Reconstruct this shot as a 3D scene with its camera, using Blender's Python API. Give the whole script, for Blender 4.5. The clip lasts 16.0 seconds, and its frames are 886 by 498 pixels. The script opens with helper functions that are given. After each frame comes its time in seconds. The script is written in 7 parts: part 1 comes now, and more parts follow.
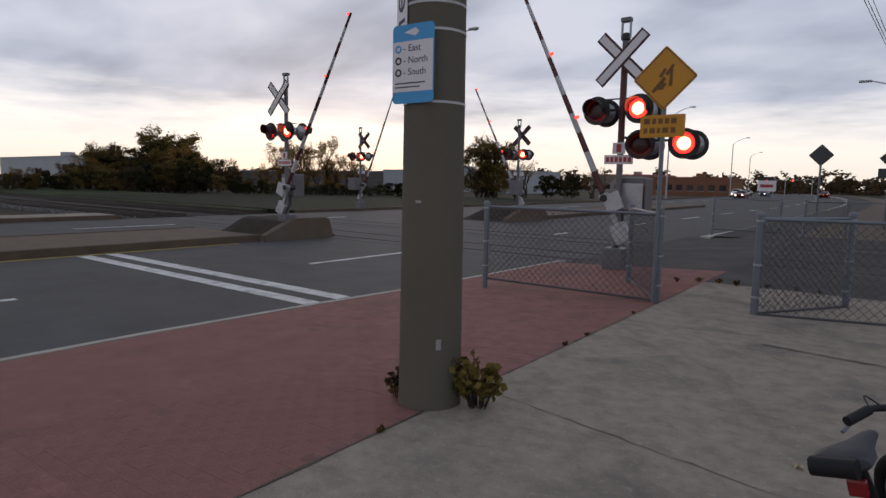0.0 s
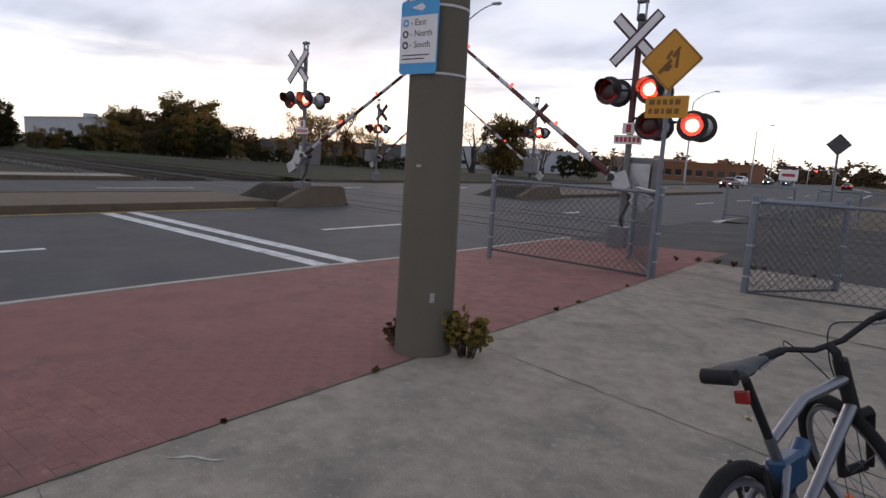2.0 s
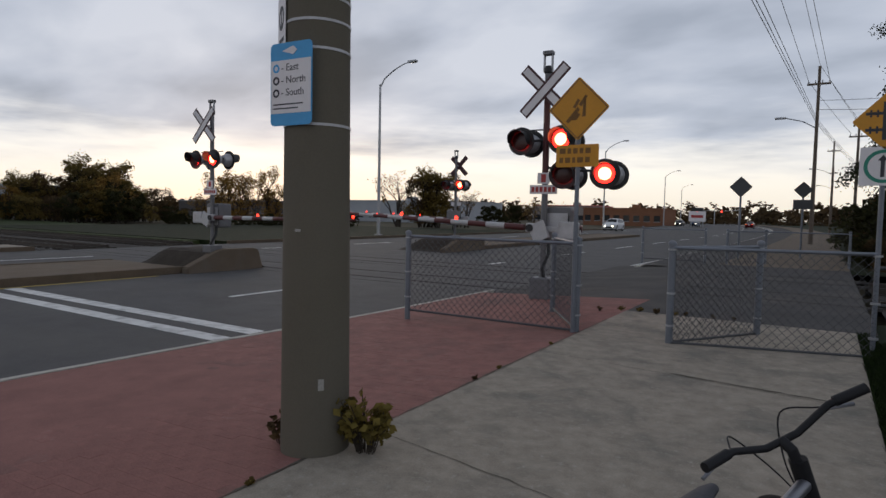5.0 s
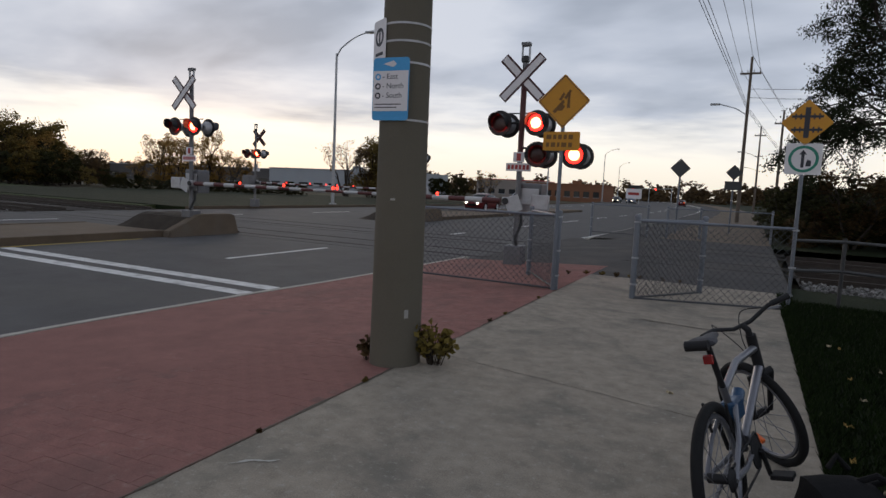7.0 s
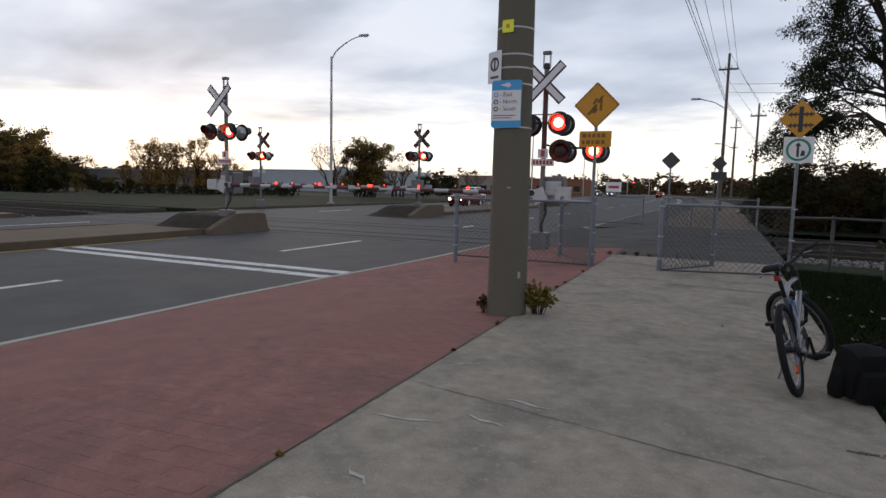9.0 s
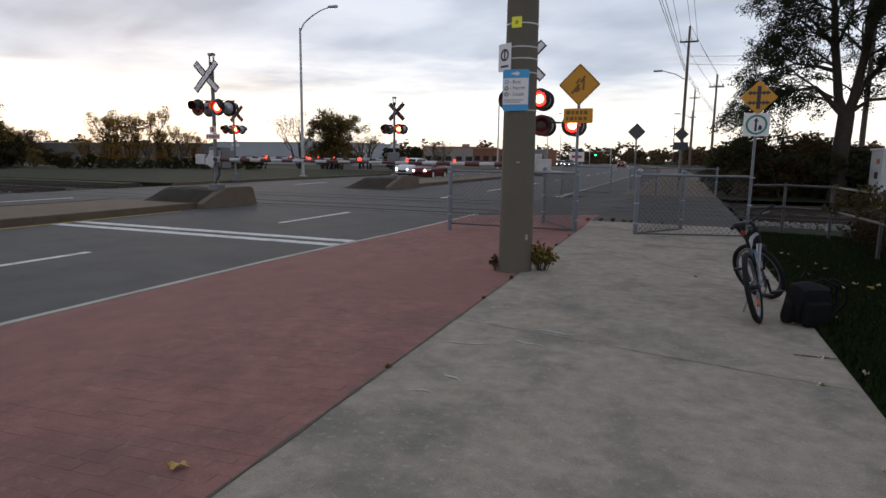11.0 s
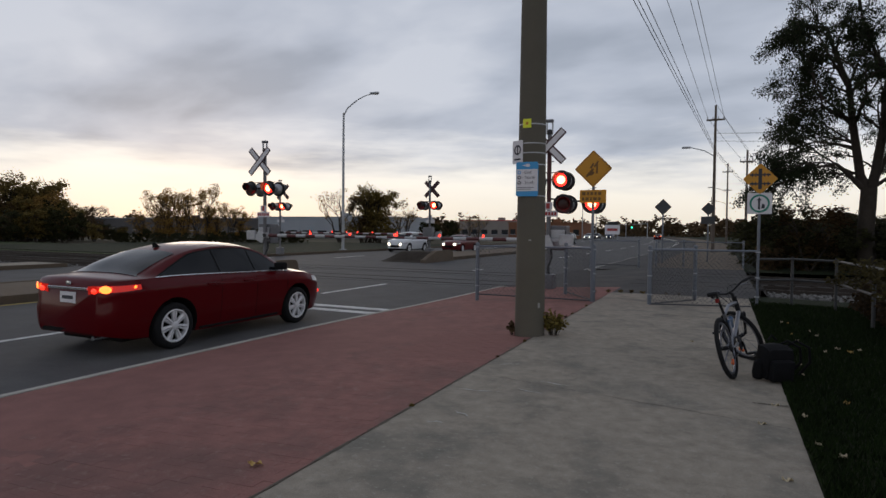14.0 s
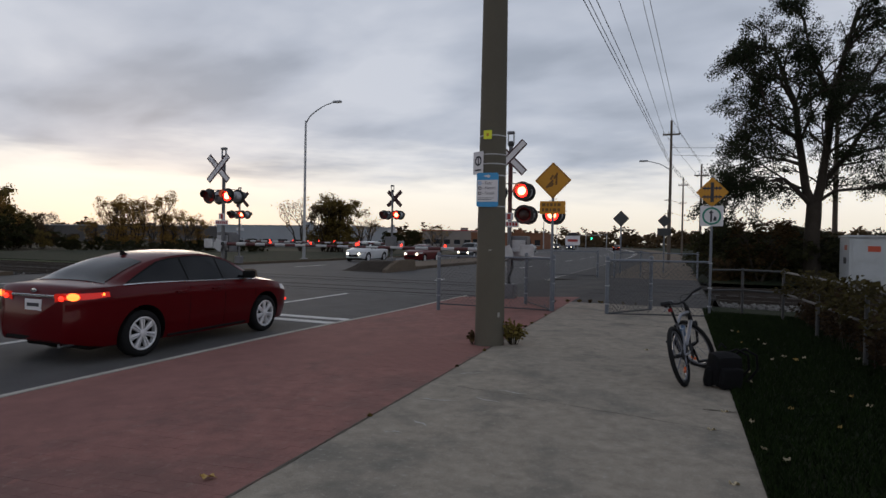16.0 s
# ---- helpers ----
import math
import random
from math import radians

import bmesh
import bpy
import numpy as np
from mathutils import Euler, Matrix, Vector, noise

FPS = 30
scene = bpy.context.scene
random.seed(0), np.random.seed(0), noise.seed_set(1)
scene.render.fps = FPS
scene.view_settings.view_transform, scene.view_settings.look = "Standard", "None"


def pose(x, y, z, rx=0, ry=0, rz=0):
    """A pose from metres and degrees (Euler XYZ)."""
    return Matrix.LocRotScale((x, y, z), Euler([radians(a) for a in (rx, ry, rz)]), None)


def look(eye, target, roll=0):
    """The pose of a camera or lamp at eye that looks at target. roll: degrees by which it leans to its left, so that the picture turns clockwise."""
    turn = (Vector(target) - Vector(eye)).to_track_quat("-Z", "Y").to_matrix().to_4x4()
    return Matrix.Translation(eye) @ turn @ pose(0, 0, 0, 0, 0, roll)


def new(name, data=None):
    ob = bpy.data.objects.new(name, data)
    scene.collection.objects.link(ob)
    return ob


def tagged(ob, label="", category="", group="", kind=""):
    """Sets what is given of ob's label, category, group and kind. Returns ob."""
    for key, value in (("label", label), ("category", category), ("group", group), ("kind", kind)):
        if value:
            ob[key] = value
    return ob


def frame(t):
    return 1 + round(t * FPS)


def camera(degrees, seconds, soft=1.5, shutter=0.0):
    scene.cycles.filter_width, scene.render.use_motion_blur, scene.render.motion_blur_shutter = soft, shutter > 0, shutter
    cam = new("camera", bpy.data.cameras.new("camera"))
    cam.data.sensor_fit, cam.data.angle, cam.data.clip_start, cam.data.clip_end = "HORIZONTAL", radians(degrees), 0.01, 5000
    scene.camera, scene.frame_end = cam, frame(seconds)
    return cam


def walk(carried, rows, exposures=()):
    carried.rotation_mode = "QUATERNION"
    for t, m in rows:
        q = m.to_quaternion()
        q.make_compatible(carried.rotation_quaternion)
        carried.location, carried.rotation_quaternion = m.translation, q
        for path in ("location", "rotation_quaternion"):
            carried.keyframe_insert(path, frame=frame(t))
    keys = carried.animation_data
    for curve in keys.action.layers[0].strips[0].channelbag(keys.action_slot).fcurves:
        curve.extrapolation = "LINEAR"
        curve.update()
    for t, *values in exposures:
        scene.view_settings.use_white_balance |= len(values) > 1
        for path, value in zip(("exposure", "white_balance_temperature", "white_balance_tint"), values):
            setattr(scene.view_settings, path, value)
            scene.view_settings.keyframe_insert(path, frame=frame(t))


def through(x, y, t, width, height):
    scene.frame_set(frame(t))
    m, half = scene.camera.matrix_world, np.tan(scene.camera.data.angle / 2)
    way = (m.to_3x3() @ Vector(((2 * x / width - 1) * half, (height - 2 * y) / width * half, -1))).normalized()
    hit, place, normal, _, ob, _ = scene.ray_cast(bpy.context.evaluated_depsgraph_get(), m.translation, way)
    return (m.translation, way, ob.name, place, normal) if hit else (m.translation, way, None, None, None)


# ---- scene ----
cam = camera(72.5, 16.0)
PATH = [
    (0, (-0.225, -0.185, 1.55), (-1.437, 1.391, 1.331), 1.1),
    (0.5, (-0.06, -0.447, 1.53), (-1.269, 1.127, 1.282), 1.5),
    (1, (-0.086, -0.602, 1.498), (-1.39, 0.866, 1.119), 6.3),
    (1.5, (0.024, -0.503, 1.504), (-1.265, 0.993, 1.191), 6.7),
    (2, (0.113, -0.396, 1.487), (-1.128, 1.144, 1.189), 3.4),
    (2.5, (0.004, -0.216, 1.515), (-1.115, 1.41, 1.194), 2.8),
    (3, (-0.023, 0.06, 1.56), (-1.236, 1.643, 1.412), -1.1),
    (3.5, (-0.034, 0.38, 1.564), (-1.273, 1.939, 1.379), 0.5),
    (3.7, (-0.034, 0.567, 1.528), (-1.225, 2.168, 1.393), 0.5),
    (5.8, (-0.076, -0.305, 1.543), (-1.112, 1.403, 1.45), 1.5),
    (6, (-0.085, -0.476, 1.531), (-1.105, 1.243, 1.47), 1.7),
    (6.5, (-0.129, -0.924, 1.486), (-1.063, 0.833, 1.282), 1.0),
    (7, (-0.156, -1.387, 1.538), (-1.052, 0.39, 1.335), 2.7),
    (7.5, (-0.197, -1.885, 1.504), (-1.013, -0.064, 1.365), 4.0),
    (8, (-0.287, -2.3, 1.457), (-1.092, -0.478, 1.281), 1.3),
    (8.2, (-0.335, -2.573, 1.443), (-1.143, -0.75, 1.285), 2.8),
    (10.3, (-1.067, -4.234, 1.414), (-1.958, -2.471, 1.107), -1.8),
    (10.5, (-1.03, -4.382, 1.439), (-1.929, -2.615, 1.174), -0.3),
    (11, (-0.848, -4.664, 1.465), (-1.567, -2.822, 1.166), 0.8),
    (11.5, (-0.67, -4.954, 1.502), (-1.178, -3.032, 1.283), 2.6),
    (12, (-0.564, -5.253, 1.517), (-1.185, -3.36, 1.347), 2.5),
    (12.5, (-0.325, -5.45, 1.511), (-1.146, -3.633, 1.349), 2.6),
    (13, (-0.245, -5.611, 1.535), (-0.998, -3.76, 1.457), 1.4),
    (13.5, (-0.253, -5.68, 1.536), (-1.043, -3.843, 1.486), 1.1),
    (14, (-0.222, -5.673, 1.551), (-1.064, -3.859, 1.489), 0.6),
    (14.5, (-0.201, -5.683, 1.557), (-1.02, -3.858, 1.526), 0.7),
    (15, (-0.199, -5.682, 1.55), (-0.991, -3.846, 1.533), 1.1),
    (15.5, (-0.194, -5.687, 1.559), (-0.965, -3.841, 1.534), 1.1),
    (16, (-0.186, -5.681, 1.549), (-0.915, -3.819, 1.521), 1.0),
]
walk(cam, [(t, look(eye, target, roll)) for t, eye, target, roll in PATH],
     [(t, e - 0.10, 6250, 15 if t < 3 else 11) for t, e in ((0, -0.15), (0.8, 0.1), (1.5, 0.32), (2.5, 0.24), (3.0, 0.18), (3.5, -0.10), (6, -0.18), (7, -0.15), (8, 0.05), (10.5, 0.2), (11.5, 0.05), (12.5, -0.08), (14, -0.27), (16, -0.27))])

# ---- world, sun, light ----
def node(nt, kind, **kw):
    n = nt.nodes.new(kind)
    for k, v in kw.items():
        n.inputs[k].default_value = v
    return n


def build_world():
    w = bpy.data.worlds.new("dusk_sky")
    scene.world = w
    w.use_nodes = True
    nt = w.node_tree
    nt.nodes.clear()
    L = nt.links.new
    sky = nt.nodes.new("ShaderNodeTexSky")
    sky.sky_type, sky.sun_disc = "NISHITA", False
    sky.sun_elevation, sky.sun_rotation = radians(4), radians(-48)
    tc = nt.nodes.new("ShaderNodeTexCoord")
    sep = nt.nodes.new("ShaderNodeSeparateXYZ")
    L(tc.outputs["Generated"], sep.inputs[0])
    # project the cloud layer on a flat deck: (x, y) / (z + k)
    up = nt.nodes.new("ShaderNodeMath"); up.operation = "MAXIMUM"; up.inputs[1].default_value = 0.0
    L(sep.outputs["Z"], up.inputs[0])
    add = nt.nodes.new("ShaderNodeMath"); add.operation = "ADD"; add.inputs[1].default_value = 0.24
    L(up.outputs[0], add.inputs[0])
    div = nt.nodes.new("ShaderNodeVectorMath"); div.operation = "DIVIDE"
    comb = nt.nodes.new("ShaderNodeCombineXYZ"); comb.inputs[2].default_value = 1.0
    L(add.outputs[0], comb.inputs[0]); L(add.outputs[0], comb.inputs[1])
    L(tc.outputs["Generated"], div.inputs[0]); L(comb.outputs[0], div.inputs[1])
    rot = nt.nodes.new("ShaderNodeMapping")
    rot.inputs["Rotation"].default_value = (0, 0, radians(35)); rot.inputs["Scale"].default_value = (0.8, 1.15, 0.0)
    L(div.outputs[0], rot.inputs[0])
    big = node(nt, "ShaderNodeTexNoise", Scale=1.35, Detail=5.0, Roughness=0.45, Distortion=0.3)
    L(rot.outputs[0], big.inputs["Vector"])
    lump = node(nt, "ShaderNodeTexNoise", Scale=3.6, Detail=4.0, Roughness=0.45, Distortion=0.2)
    L(rot.outputs[0], lump.inputs["Vector"])
    joined = nt.nodes.new("ShaderNodeMath"); joined.operation = "MULTIPLY_ADD"; joined.inputs[1].default_value = 0.45
    base = nt.nodes.new("ShaderNodeMath"); base.operation = "MULTIPLY_ADD"; base.inputs[1].default_value = 1.0; base.inputs[2].default_value = -0.225
    L(big.outputs["Fac"], base.inputs[0]); L(lump.outputs["Fac"], joined.inputs[0]); L(base.outputs[0], joined.inputs[2])
    shade = nt.nodes.new("ShaderNodeValToRGB")
    e = shade.color_ramp.elements
    e[0].position, e[0].color = 0.34, (0.63, 0.69, 0.80, 1)
    e[1].position, e[1].color = 0.66, (1.08, 1.12, 1.21, 1)
    m = e.new(0.49); m.color = (0.84, 0.90, 1.02, 1)
    L(joined.outputs[0], shade.inputs["Fac"])
    # clear band over the horizon, warm
    band = nt.nodes.new("ShaderNodeValToRGB")
    b = band.color_ramp.elements
    b[0].position, b[0].color = 0.0, (1.55, 1.40, 1.14, 1)
    b[1].position, b[1].color = 0.30, (0.98, 1.03, 1.10, 1)
    q = b.new(0.09); q.color = (1.85, 1.74, 1.54, 1)
    q = b.new(0.17); q.color = (1.62, 1.60, 1.58, 1)
    L(up.outputs[0], band.inputs["Fac"])
    wob = node(nt, "ShaderNodeTexNoise", Scale=3.0, Detail=5.0, Roughness=0.6)
    mp = nt.nodes.new("ShaderNodeMapping"); mp.inputs["Scale"].default_value = (1, 1, 7)
    L(tc.outputs["Generated"], mp.inputs[0]); L(mp.outputs[0], wob.inputs["Vector"])
    ws = nt.nodes.new("ShaderNodeMath"); ws.operation = "MULTIPLY_ADD"; ws.inputs[1].default_value = 0.22; ws.inputs[2].default_value = -0.11
    L(wob.outputs["Fac"], ws.inputs[0])
    el = nt.nodes.new("ShaderNodeMath"); el.operation = "ADD"
    L(up.outputs[0], el.inputs[0]); L(ws.outputs[0], el.inputs[1])
    cover = nt.nodes.new("ShaderNodeMapRange"); cover.interpolation_type = "SMOOTHSTEP"
    cover.inputs["From Min"].default_value = 0.05; cover.inputs["From Max"].default_value = 0.17
    L(el.outputs[0], cover.inputs["Value"])
    mix = nt.nodes.new("ShaderNodeMix"); mix.data_type = "RGBA"
    L(cover.outputs[0], mix.inputs["Factor"]); L(band.outputs["Color"], mix.inputs[6]); L(shade.outputs["Color"], mix.inputs[7])
    both = nt.nodes.new("ShaderNodeMix"); both.data_type = "RGBA"; both.blend_type = "ADD"; both.inputs["Factor"].default_value = 0.012
    L(mix.outputs[2], both.inputs[6]); L(sky.outputs[0], both.inputs[7])
    # dusk: the sky deepens towards the zenith
    dusk = nt.nodes.new("ShaderNodeMapRange"); dusk.interpolation_type = "SMOOTHSTEP"
    dusk.inputs["From Min"].default_value, dusk.inputs["From Max"].default_value = 0.38, 1.0
    dusk.inputs["To Min"].default_value, dusk.inputs["To Max"].default_value = 1.0, 0.62
    L(up.outputs[0], dusk.inputs["Value"])
    deep = nt.nodes.new("ShaderNodeVectorMath"); deep.operation = "SCALE"
    L(both.outputs[2], deep.inputs[0]); L(dusk.outputs[0], deep.inputs["Scale"])
    bg = node(nt, "ShaderNodeBackground", Strength=SKY)
    L(deep.outputs[0], bg.inputs["Color"])
    out = nt.nodes.new("ShaderNodeOutputWorld")
    L(bg.outputs[0], out.inputs[0])


SKY = 0.70
build_world()
sun = new("sun", bpy.data.lights.new("sun", "SUN"))
sun.data.energy, sun.data.angle, sun.data.color = 0.5, radians(20), (1.0, 0.82, 0.62)
sun.matrix_world = look((-60, 70, 14), (0, 0, 0))


# ---- materials ----
def mat(name, color, rough=0.7, metal=0.0, vary=0.15, scale=4.0, fine=60.0, bump=0.15, dirt=None, emit=None, island=0.0, spec=0.5, dist=0.01, specks=None):
    """A surface with variation at two scales, fine relief and, where given, stains of a second colour."""
    m = bpy.data.materials.new(name)
    m.use_nodes = True
    nt = m.node_tree
    L = nt.links.new
    p = nt.nodes["Principled BSDF"]
    p.inputs["Roughness"].default_value, p.inputs["Metallic"].default_value = rough, metal
    p.inputs["Specular IOR Level"].default_value = spec if rough < 0.72 or spec != 0.5 else 0.14     # rough dusty surfaces hardly shine
    tc = nt.nodes.new("ShaderNodeTexCoord")
    a = node(nt, "ShaderNodeTexNoise", Scale=scale, Detail=5.0, Roughness=0.6)
    f = node(nt, "ShaderNodeTexNoise", Scale=fine, Detail=3.0, Roughness=0.65)
    L(tc.outputs["Object"], a.inputs["Vector"]); L(tc.outputs["Object"], f.inputs["Vector"])
    s = nt.nodes.new("ShaderNodeMath"); s.operation = "ADD"
    L(a.outputs["Fac"], s.inputs[0]); L(f.outputs["Fac"], s.inputs[1])
    r = nt.nodes.new("ShaderNodeMapRange")
    r.inputs["From Min"].default_value, r.inputs["From Max"].default_value = 0.65, 1.35
    r.inputs["To Min"].default_value, r.inputs["To Max"].default_value = 1 - vary, 1 + vary
    L(s.outputs[0], r.inputs["Value"])
    last = r.outputs[0]
    if island:
        oi = nt.nodes.new("ShaderNodeObjectInfo")
        ge = nt.nodes.new("ShaderNodeNewGeometry")
        ad = nt.nodes.new("ShaderNodeMath"); ad.operation = "ADD"
        L(oi.outputs["Random"], ad.inputs[0]); L(ge.outputs["Random Per Island"], ad.inputs[1])
        fr = nt.nodes.new("ShaderNodeMath"); fr.operation = "FRACT"
        L(ad.outputs[0], fr.inputs[0])
        ir = nt.nodes.new("ShaderNodeMapRange")
        ir.inputs["To Min"].default_value, ir.inputs["To Max"].default_value = 1 - island, 1 + island
        L(fr.outputs[0], ir.inputs["Value"])
        mu = nt.nodes.new("ShaderNodeMath"); mu.operation = "MULTIPLY"
        L(last, mu.inputs[0]); L(ir.outputs[0], mu.inputs[1])
        last = mu.outputs[0]
    v = nt.nodes.new("ShaderNodeVectorMath"); v.operation = "SCALE"
    v.inputs[0].default_value = color
    L(last, v.inputs["Scale"])
    col = v.outputs[0]
    if dirt:
        dc, amount, dscale = dirt
        d = node(nt, "ShaderNodeTexNoise", Scale=dscale, Detail=6.0, Roughness=0.62, Distortion=0.3)
        L(tc.outputs["Object"], d.inputs["Vector"])
        dr = nt.nodes.new("ShaderNodeMapRange")
        dr.inputs["From Min"].default_value, dr.inputs["From Max"].default_value = 0.48, 0.72
        dr.inputs["To Max"].default_value = amount
        L(d.outputs["Fac"], dr.inputs["Value"])
        mx = nt.nodes.new("ShaderNodeMix"); mx.data_type = "RGBA"
        mx.inputs[7].default_value = (*dc, 1)
        L(dr.outputs[0], mx.inputs["Factor"]); L(col, mx.inputs[6])
        col = mx.outputs[2]
    if specks:
        sc, amount, sscale = specks
        d = node(nt, "ShaderNodeTexNoise", Scale=sscale, Detail=4.0, Roughness=0.7)
        L(tc.outputs["Object"], d.inputs["Vector"])
        dr = nt.nodes.new("ShaderNodeMapRange")
        dr.inputs["From Min"].default_value, dr.inputs["From Max"].default_value = 0.56, 0.72
        dr.inputs["To Max"].default_value = amount
        L(d.outputs["Fac"], dr.inputs["Value"])
        mx = nt.nodes.new("ShaderNodeMix"); mx.data_type = "RGBA"
        mx.inputs[7].default_value = (*sc, 1)
        L(dr.outputs[0], mx.inputs["Factor"]); L(col, mx.inputs[6])
        col = mx.outputs[2]
    L(col, p.inputs["Base Color"])
    if bump:
        bu = node(nt, "ShaderNodeBump", Strength=bump, Distance=dist)
        L(s.outputs[0], bu.inputs["Height"]); L(bu.outputs[0], p.inputs["Normal"])
    if emit:
        p.inputs["Emission Color"].default_value = (*emit[0], 1)
        p.inputs["Emission Strength"].default_value = emit[1]
    return m


ASPHALT = mat("asphalt", (0.092, 0.090, 0.091), 0.85, vary=0.26, scale=1.2, fine=90, bump=0.35, dirt=((0.105, 0.10, 0.095), 0.7, 0.35), specks=((0.13, 0.125, 0.12), 0.4, 9.0))
CROSSING = mat("crossing_asphalt", (0.066, 0.064, 0.064), 0.92, vary=0.3, scale=1.0, fine=60, bump=0.4, dirt=((0.10, 0.092, 0.082), 0.7, 0.5))
CONCRETE = mat("sidewalk_concrete", (0.285, 0.250, 0.205), 0.9, vary=0.34, scale=7.0, fine=110, bump=0.35, dirt=((0.135, 0.13, 0.115), 0.85, 1.3), specks=((0.37, 0.355, 0.315), 0.75, 22.0))
CURB = mat("kerb_concrete", (0.42, 0.40, 0.36), 0.9, vary=0.15, scale=2, fine=60, bump=0.3, dirt=((0.24, 0.22, 0.19), 0.6, 1.3))
MOUND = mat("mound_concrete", (0.135, 0.105, 0.078), 0.9, vary=0.2, scale=2, fine=50, bump=0.3, dirt=((0.14, 0.12, 0.10), 0.7, 1.1))
MEDIAN_KERB = mat("stained_median_kerb", (0.115, 0.088, 0.064), 0.92, vary=0.25, scale=2, fine=50, bump=0.3, dirt=((0.05, 0.04, 0.03), 0.7, 1.0))
MOUND_TOP = mat("mound_gravel", (0.048, 0.040, 0.033), 0.95, vary=0.3, scale=3, fine=40, bump=0.5)
BRICK = mat("red_paver", (0.240, 0.117, 0.104), 0.92, vary=0.26, scale=5.0, fine=90, bump=0.4, island=0.035, dirt=((0.135, 0.085, 0.078), 0.75, 0.8), specks=((0.30, 0.21, 0.19), 0.45, 13.0))
MORTAR = mat("paver_joint", (0.235, 0.117, 0.104), 0.95, vary=0.2, scale=3, fine=90, bump=0.3)
WHITE_PAINT = mat("road_paint", (0.62, 0.62, 0.61), 0.8, vary=0.16, scale=3, fine=70, bump=0.2, dirt=((0.22, 0.22, 0.22), 0.85, 3.5))
SOIL = mat("dry_earth", (0.050, 0.042, 0.028), 0.95, vary=0.3, scale=0.8, fine=20, bump=0.5, dirt=((0.06, 0.075, 0.03), 0.8, 0.2))
GRASS_GROUND = mat("turf", (0.009, 0.015, 0.004), 0.95, vary=0.35, scale=0.9, fine=40, bump=0.6, dirt=((0.028, 0.028, 0.012), 0.6, 0.5))
POLE_CONCRETE = mat("pole_concrete", (0.118, 0.106, 0.084), 0.85, vary=0.10, scale=1.6, fine=90, bump=0.15, dirt=((0.12, 0.11, 0.09), 0.5, 2.0))
GALV = mat("galvanised_steel", (0.36, 0.37, 0.39), 0.5, 0.7, vary=0.12, scale=6, fine=90, bump=0.08)
FENCE_POST = mat("weathered_post", (0.16, 0.175, 0.205), 0.55, 0.45, vary=0.15, scale=5, fine=60, bump=0.1)
BLACK = mat("black_paint", (0.012, 0.012, 0.013), 0.55, vary=0.2, scale=6, fine=70, bump=0.08)
SILVER = mat("silver_paint", (0.42, 0.42, 0.44), 0.45, 0.4, vary=0.14, scale=5, fine=50, bump=0.08, dirt=((0.25, 0.24, 0.23), 0.6, 3))
SIGN_WHITE = mat("sign_white", (0.66, 0.64, 0.66), 0.5, vary=0.06, scale=3, fine=30, bump=0.03)
SIGN_RED = mat("reflective_red", (0.35, 0.03, 0.03), 0.45, vary=0.1, scale=3, fine=30, bump=0.03)
SIGN_YELLOW = mat("sign_yellow", (0.52, 0.235, 0.008), 0.5, vary=0.08, scale=3, fine=30, bump=0.03)
SIGN_BLUE = mat("sign_blue", (0.05, 0.30, 0.60), 0.5, vary=0.06, scale=3, fine=30, bump=0.02)
SOFT_INK = mat("worn_sign_ink", (0.16, 0.075, 0.012), 0.6, vary=0.15, scale=20, fine=80, bump=0)
INK = mat("sign_ink", (0.03, 0.03, 0.04), 0.6, vary=0.1, bump=0)


# ---- mesh helpers ----
def mesh_of(bm, name, material, smooth=False):
    me = bpy.data.meshes.new(name)
    bmesh.ops.recalc_face_normals(bm, faces=bm.faces[:])
    bm.to_mesh(me)
    bm.free()
    for mm in (material if isinstance(material, (list, tuple)) else [material]):
        me.materials.append(mm)
    if smooth:
        me.polygons.foreach_set("use_smooth", [True] * len(me.polygons))
        me.set_sharp_from_angle(angle=radians(38))
    return me


def part(name, bm, material, parent=None, label="", m=None, smooth=False):
    ob = new(name, mesh_of(bm, name, material, smooth))
    if parent is not None:
        ob.parent = parent
    if m is not None:
        ob.matrix_basis = m
    if label:
        ob["label"] = label
    return ob


def empty(name, m, label, category, group="", kind=""):
    ob = new(name)
    ob.empty_display_size = 0.2
    ob.matrix_basis = m
    return tagged(ob, label, category, group, kind)


def setting(name, bm, material, label="", category=""):
    return tagged(part(name, bm, material), label, category, kind="structure")


def add_box(bm, x0, x1, y0, y1, z0, z1, bevel=0.0, m=None):
    r = bmesh.ops.create_cube(bm, size=1)
    vs = r["verts"]
    for v in vs:
        v.co = Vector((x0 + (v.co.x + 0.5) * (x1 - x0), y0 + (v.co.y + 0.5) * (y1 - y0), z0 + (v.co.z + 0.5) * (z1 - z0)))
    if bevel:
        es = list({e for v in vs for e in v.link_edges})
        g = bmesh.ops.bevel(bm, geom=es, offset=bevel, segments=2, affect="EDGES", profile=0.6)
        vs = g["verts"]
    if m is not None:
        bmesh.ops.transform(bm, matrix=m, verts=list({v for v in vs if v.is_valid}))
    return vs


def box(x0, x1, y0, y1, z0, z1, bevel=0.0):
    bm = bmesh.new()
    add_box(bm, x0, x1, y0, y1, z0, z1, bevel)
    return bm


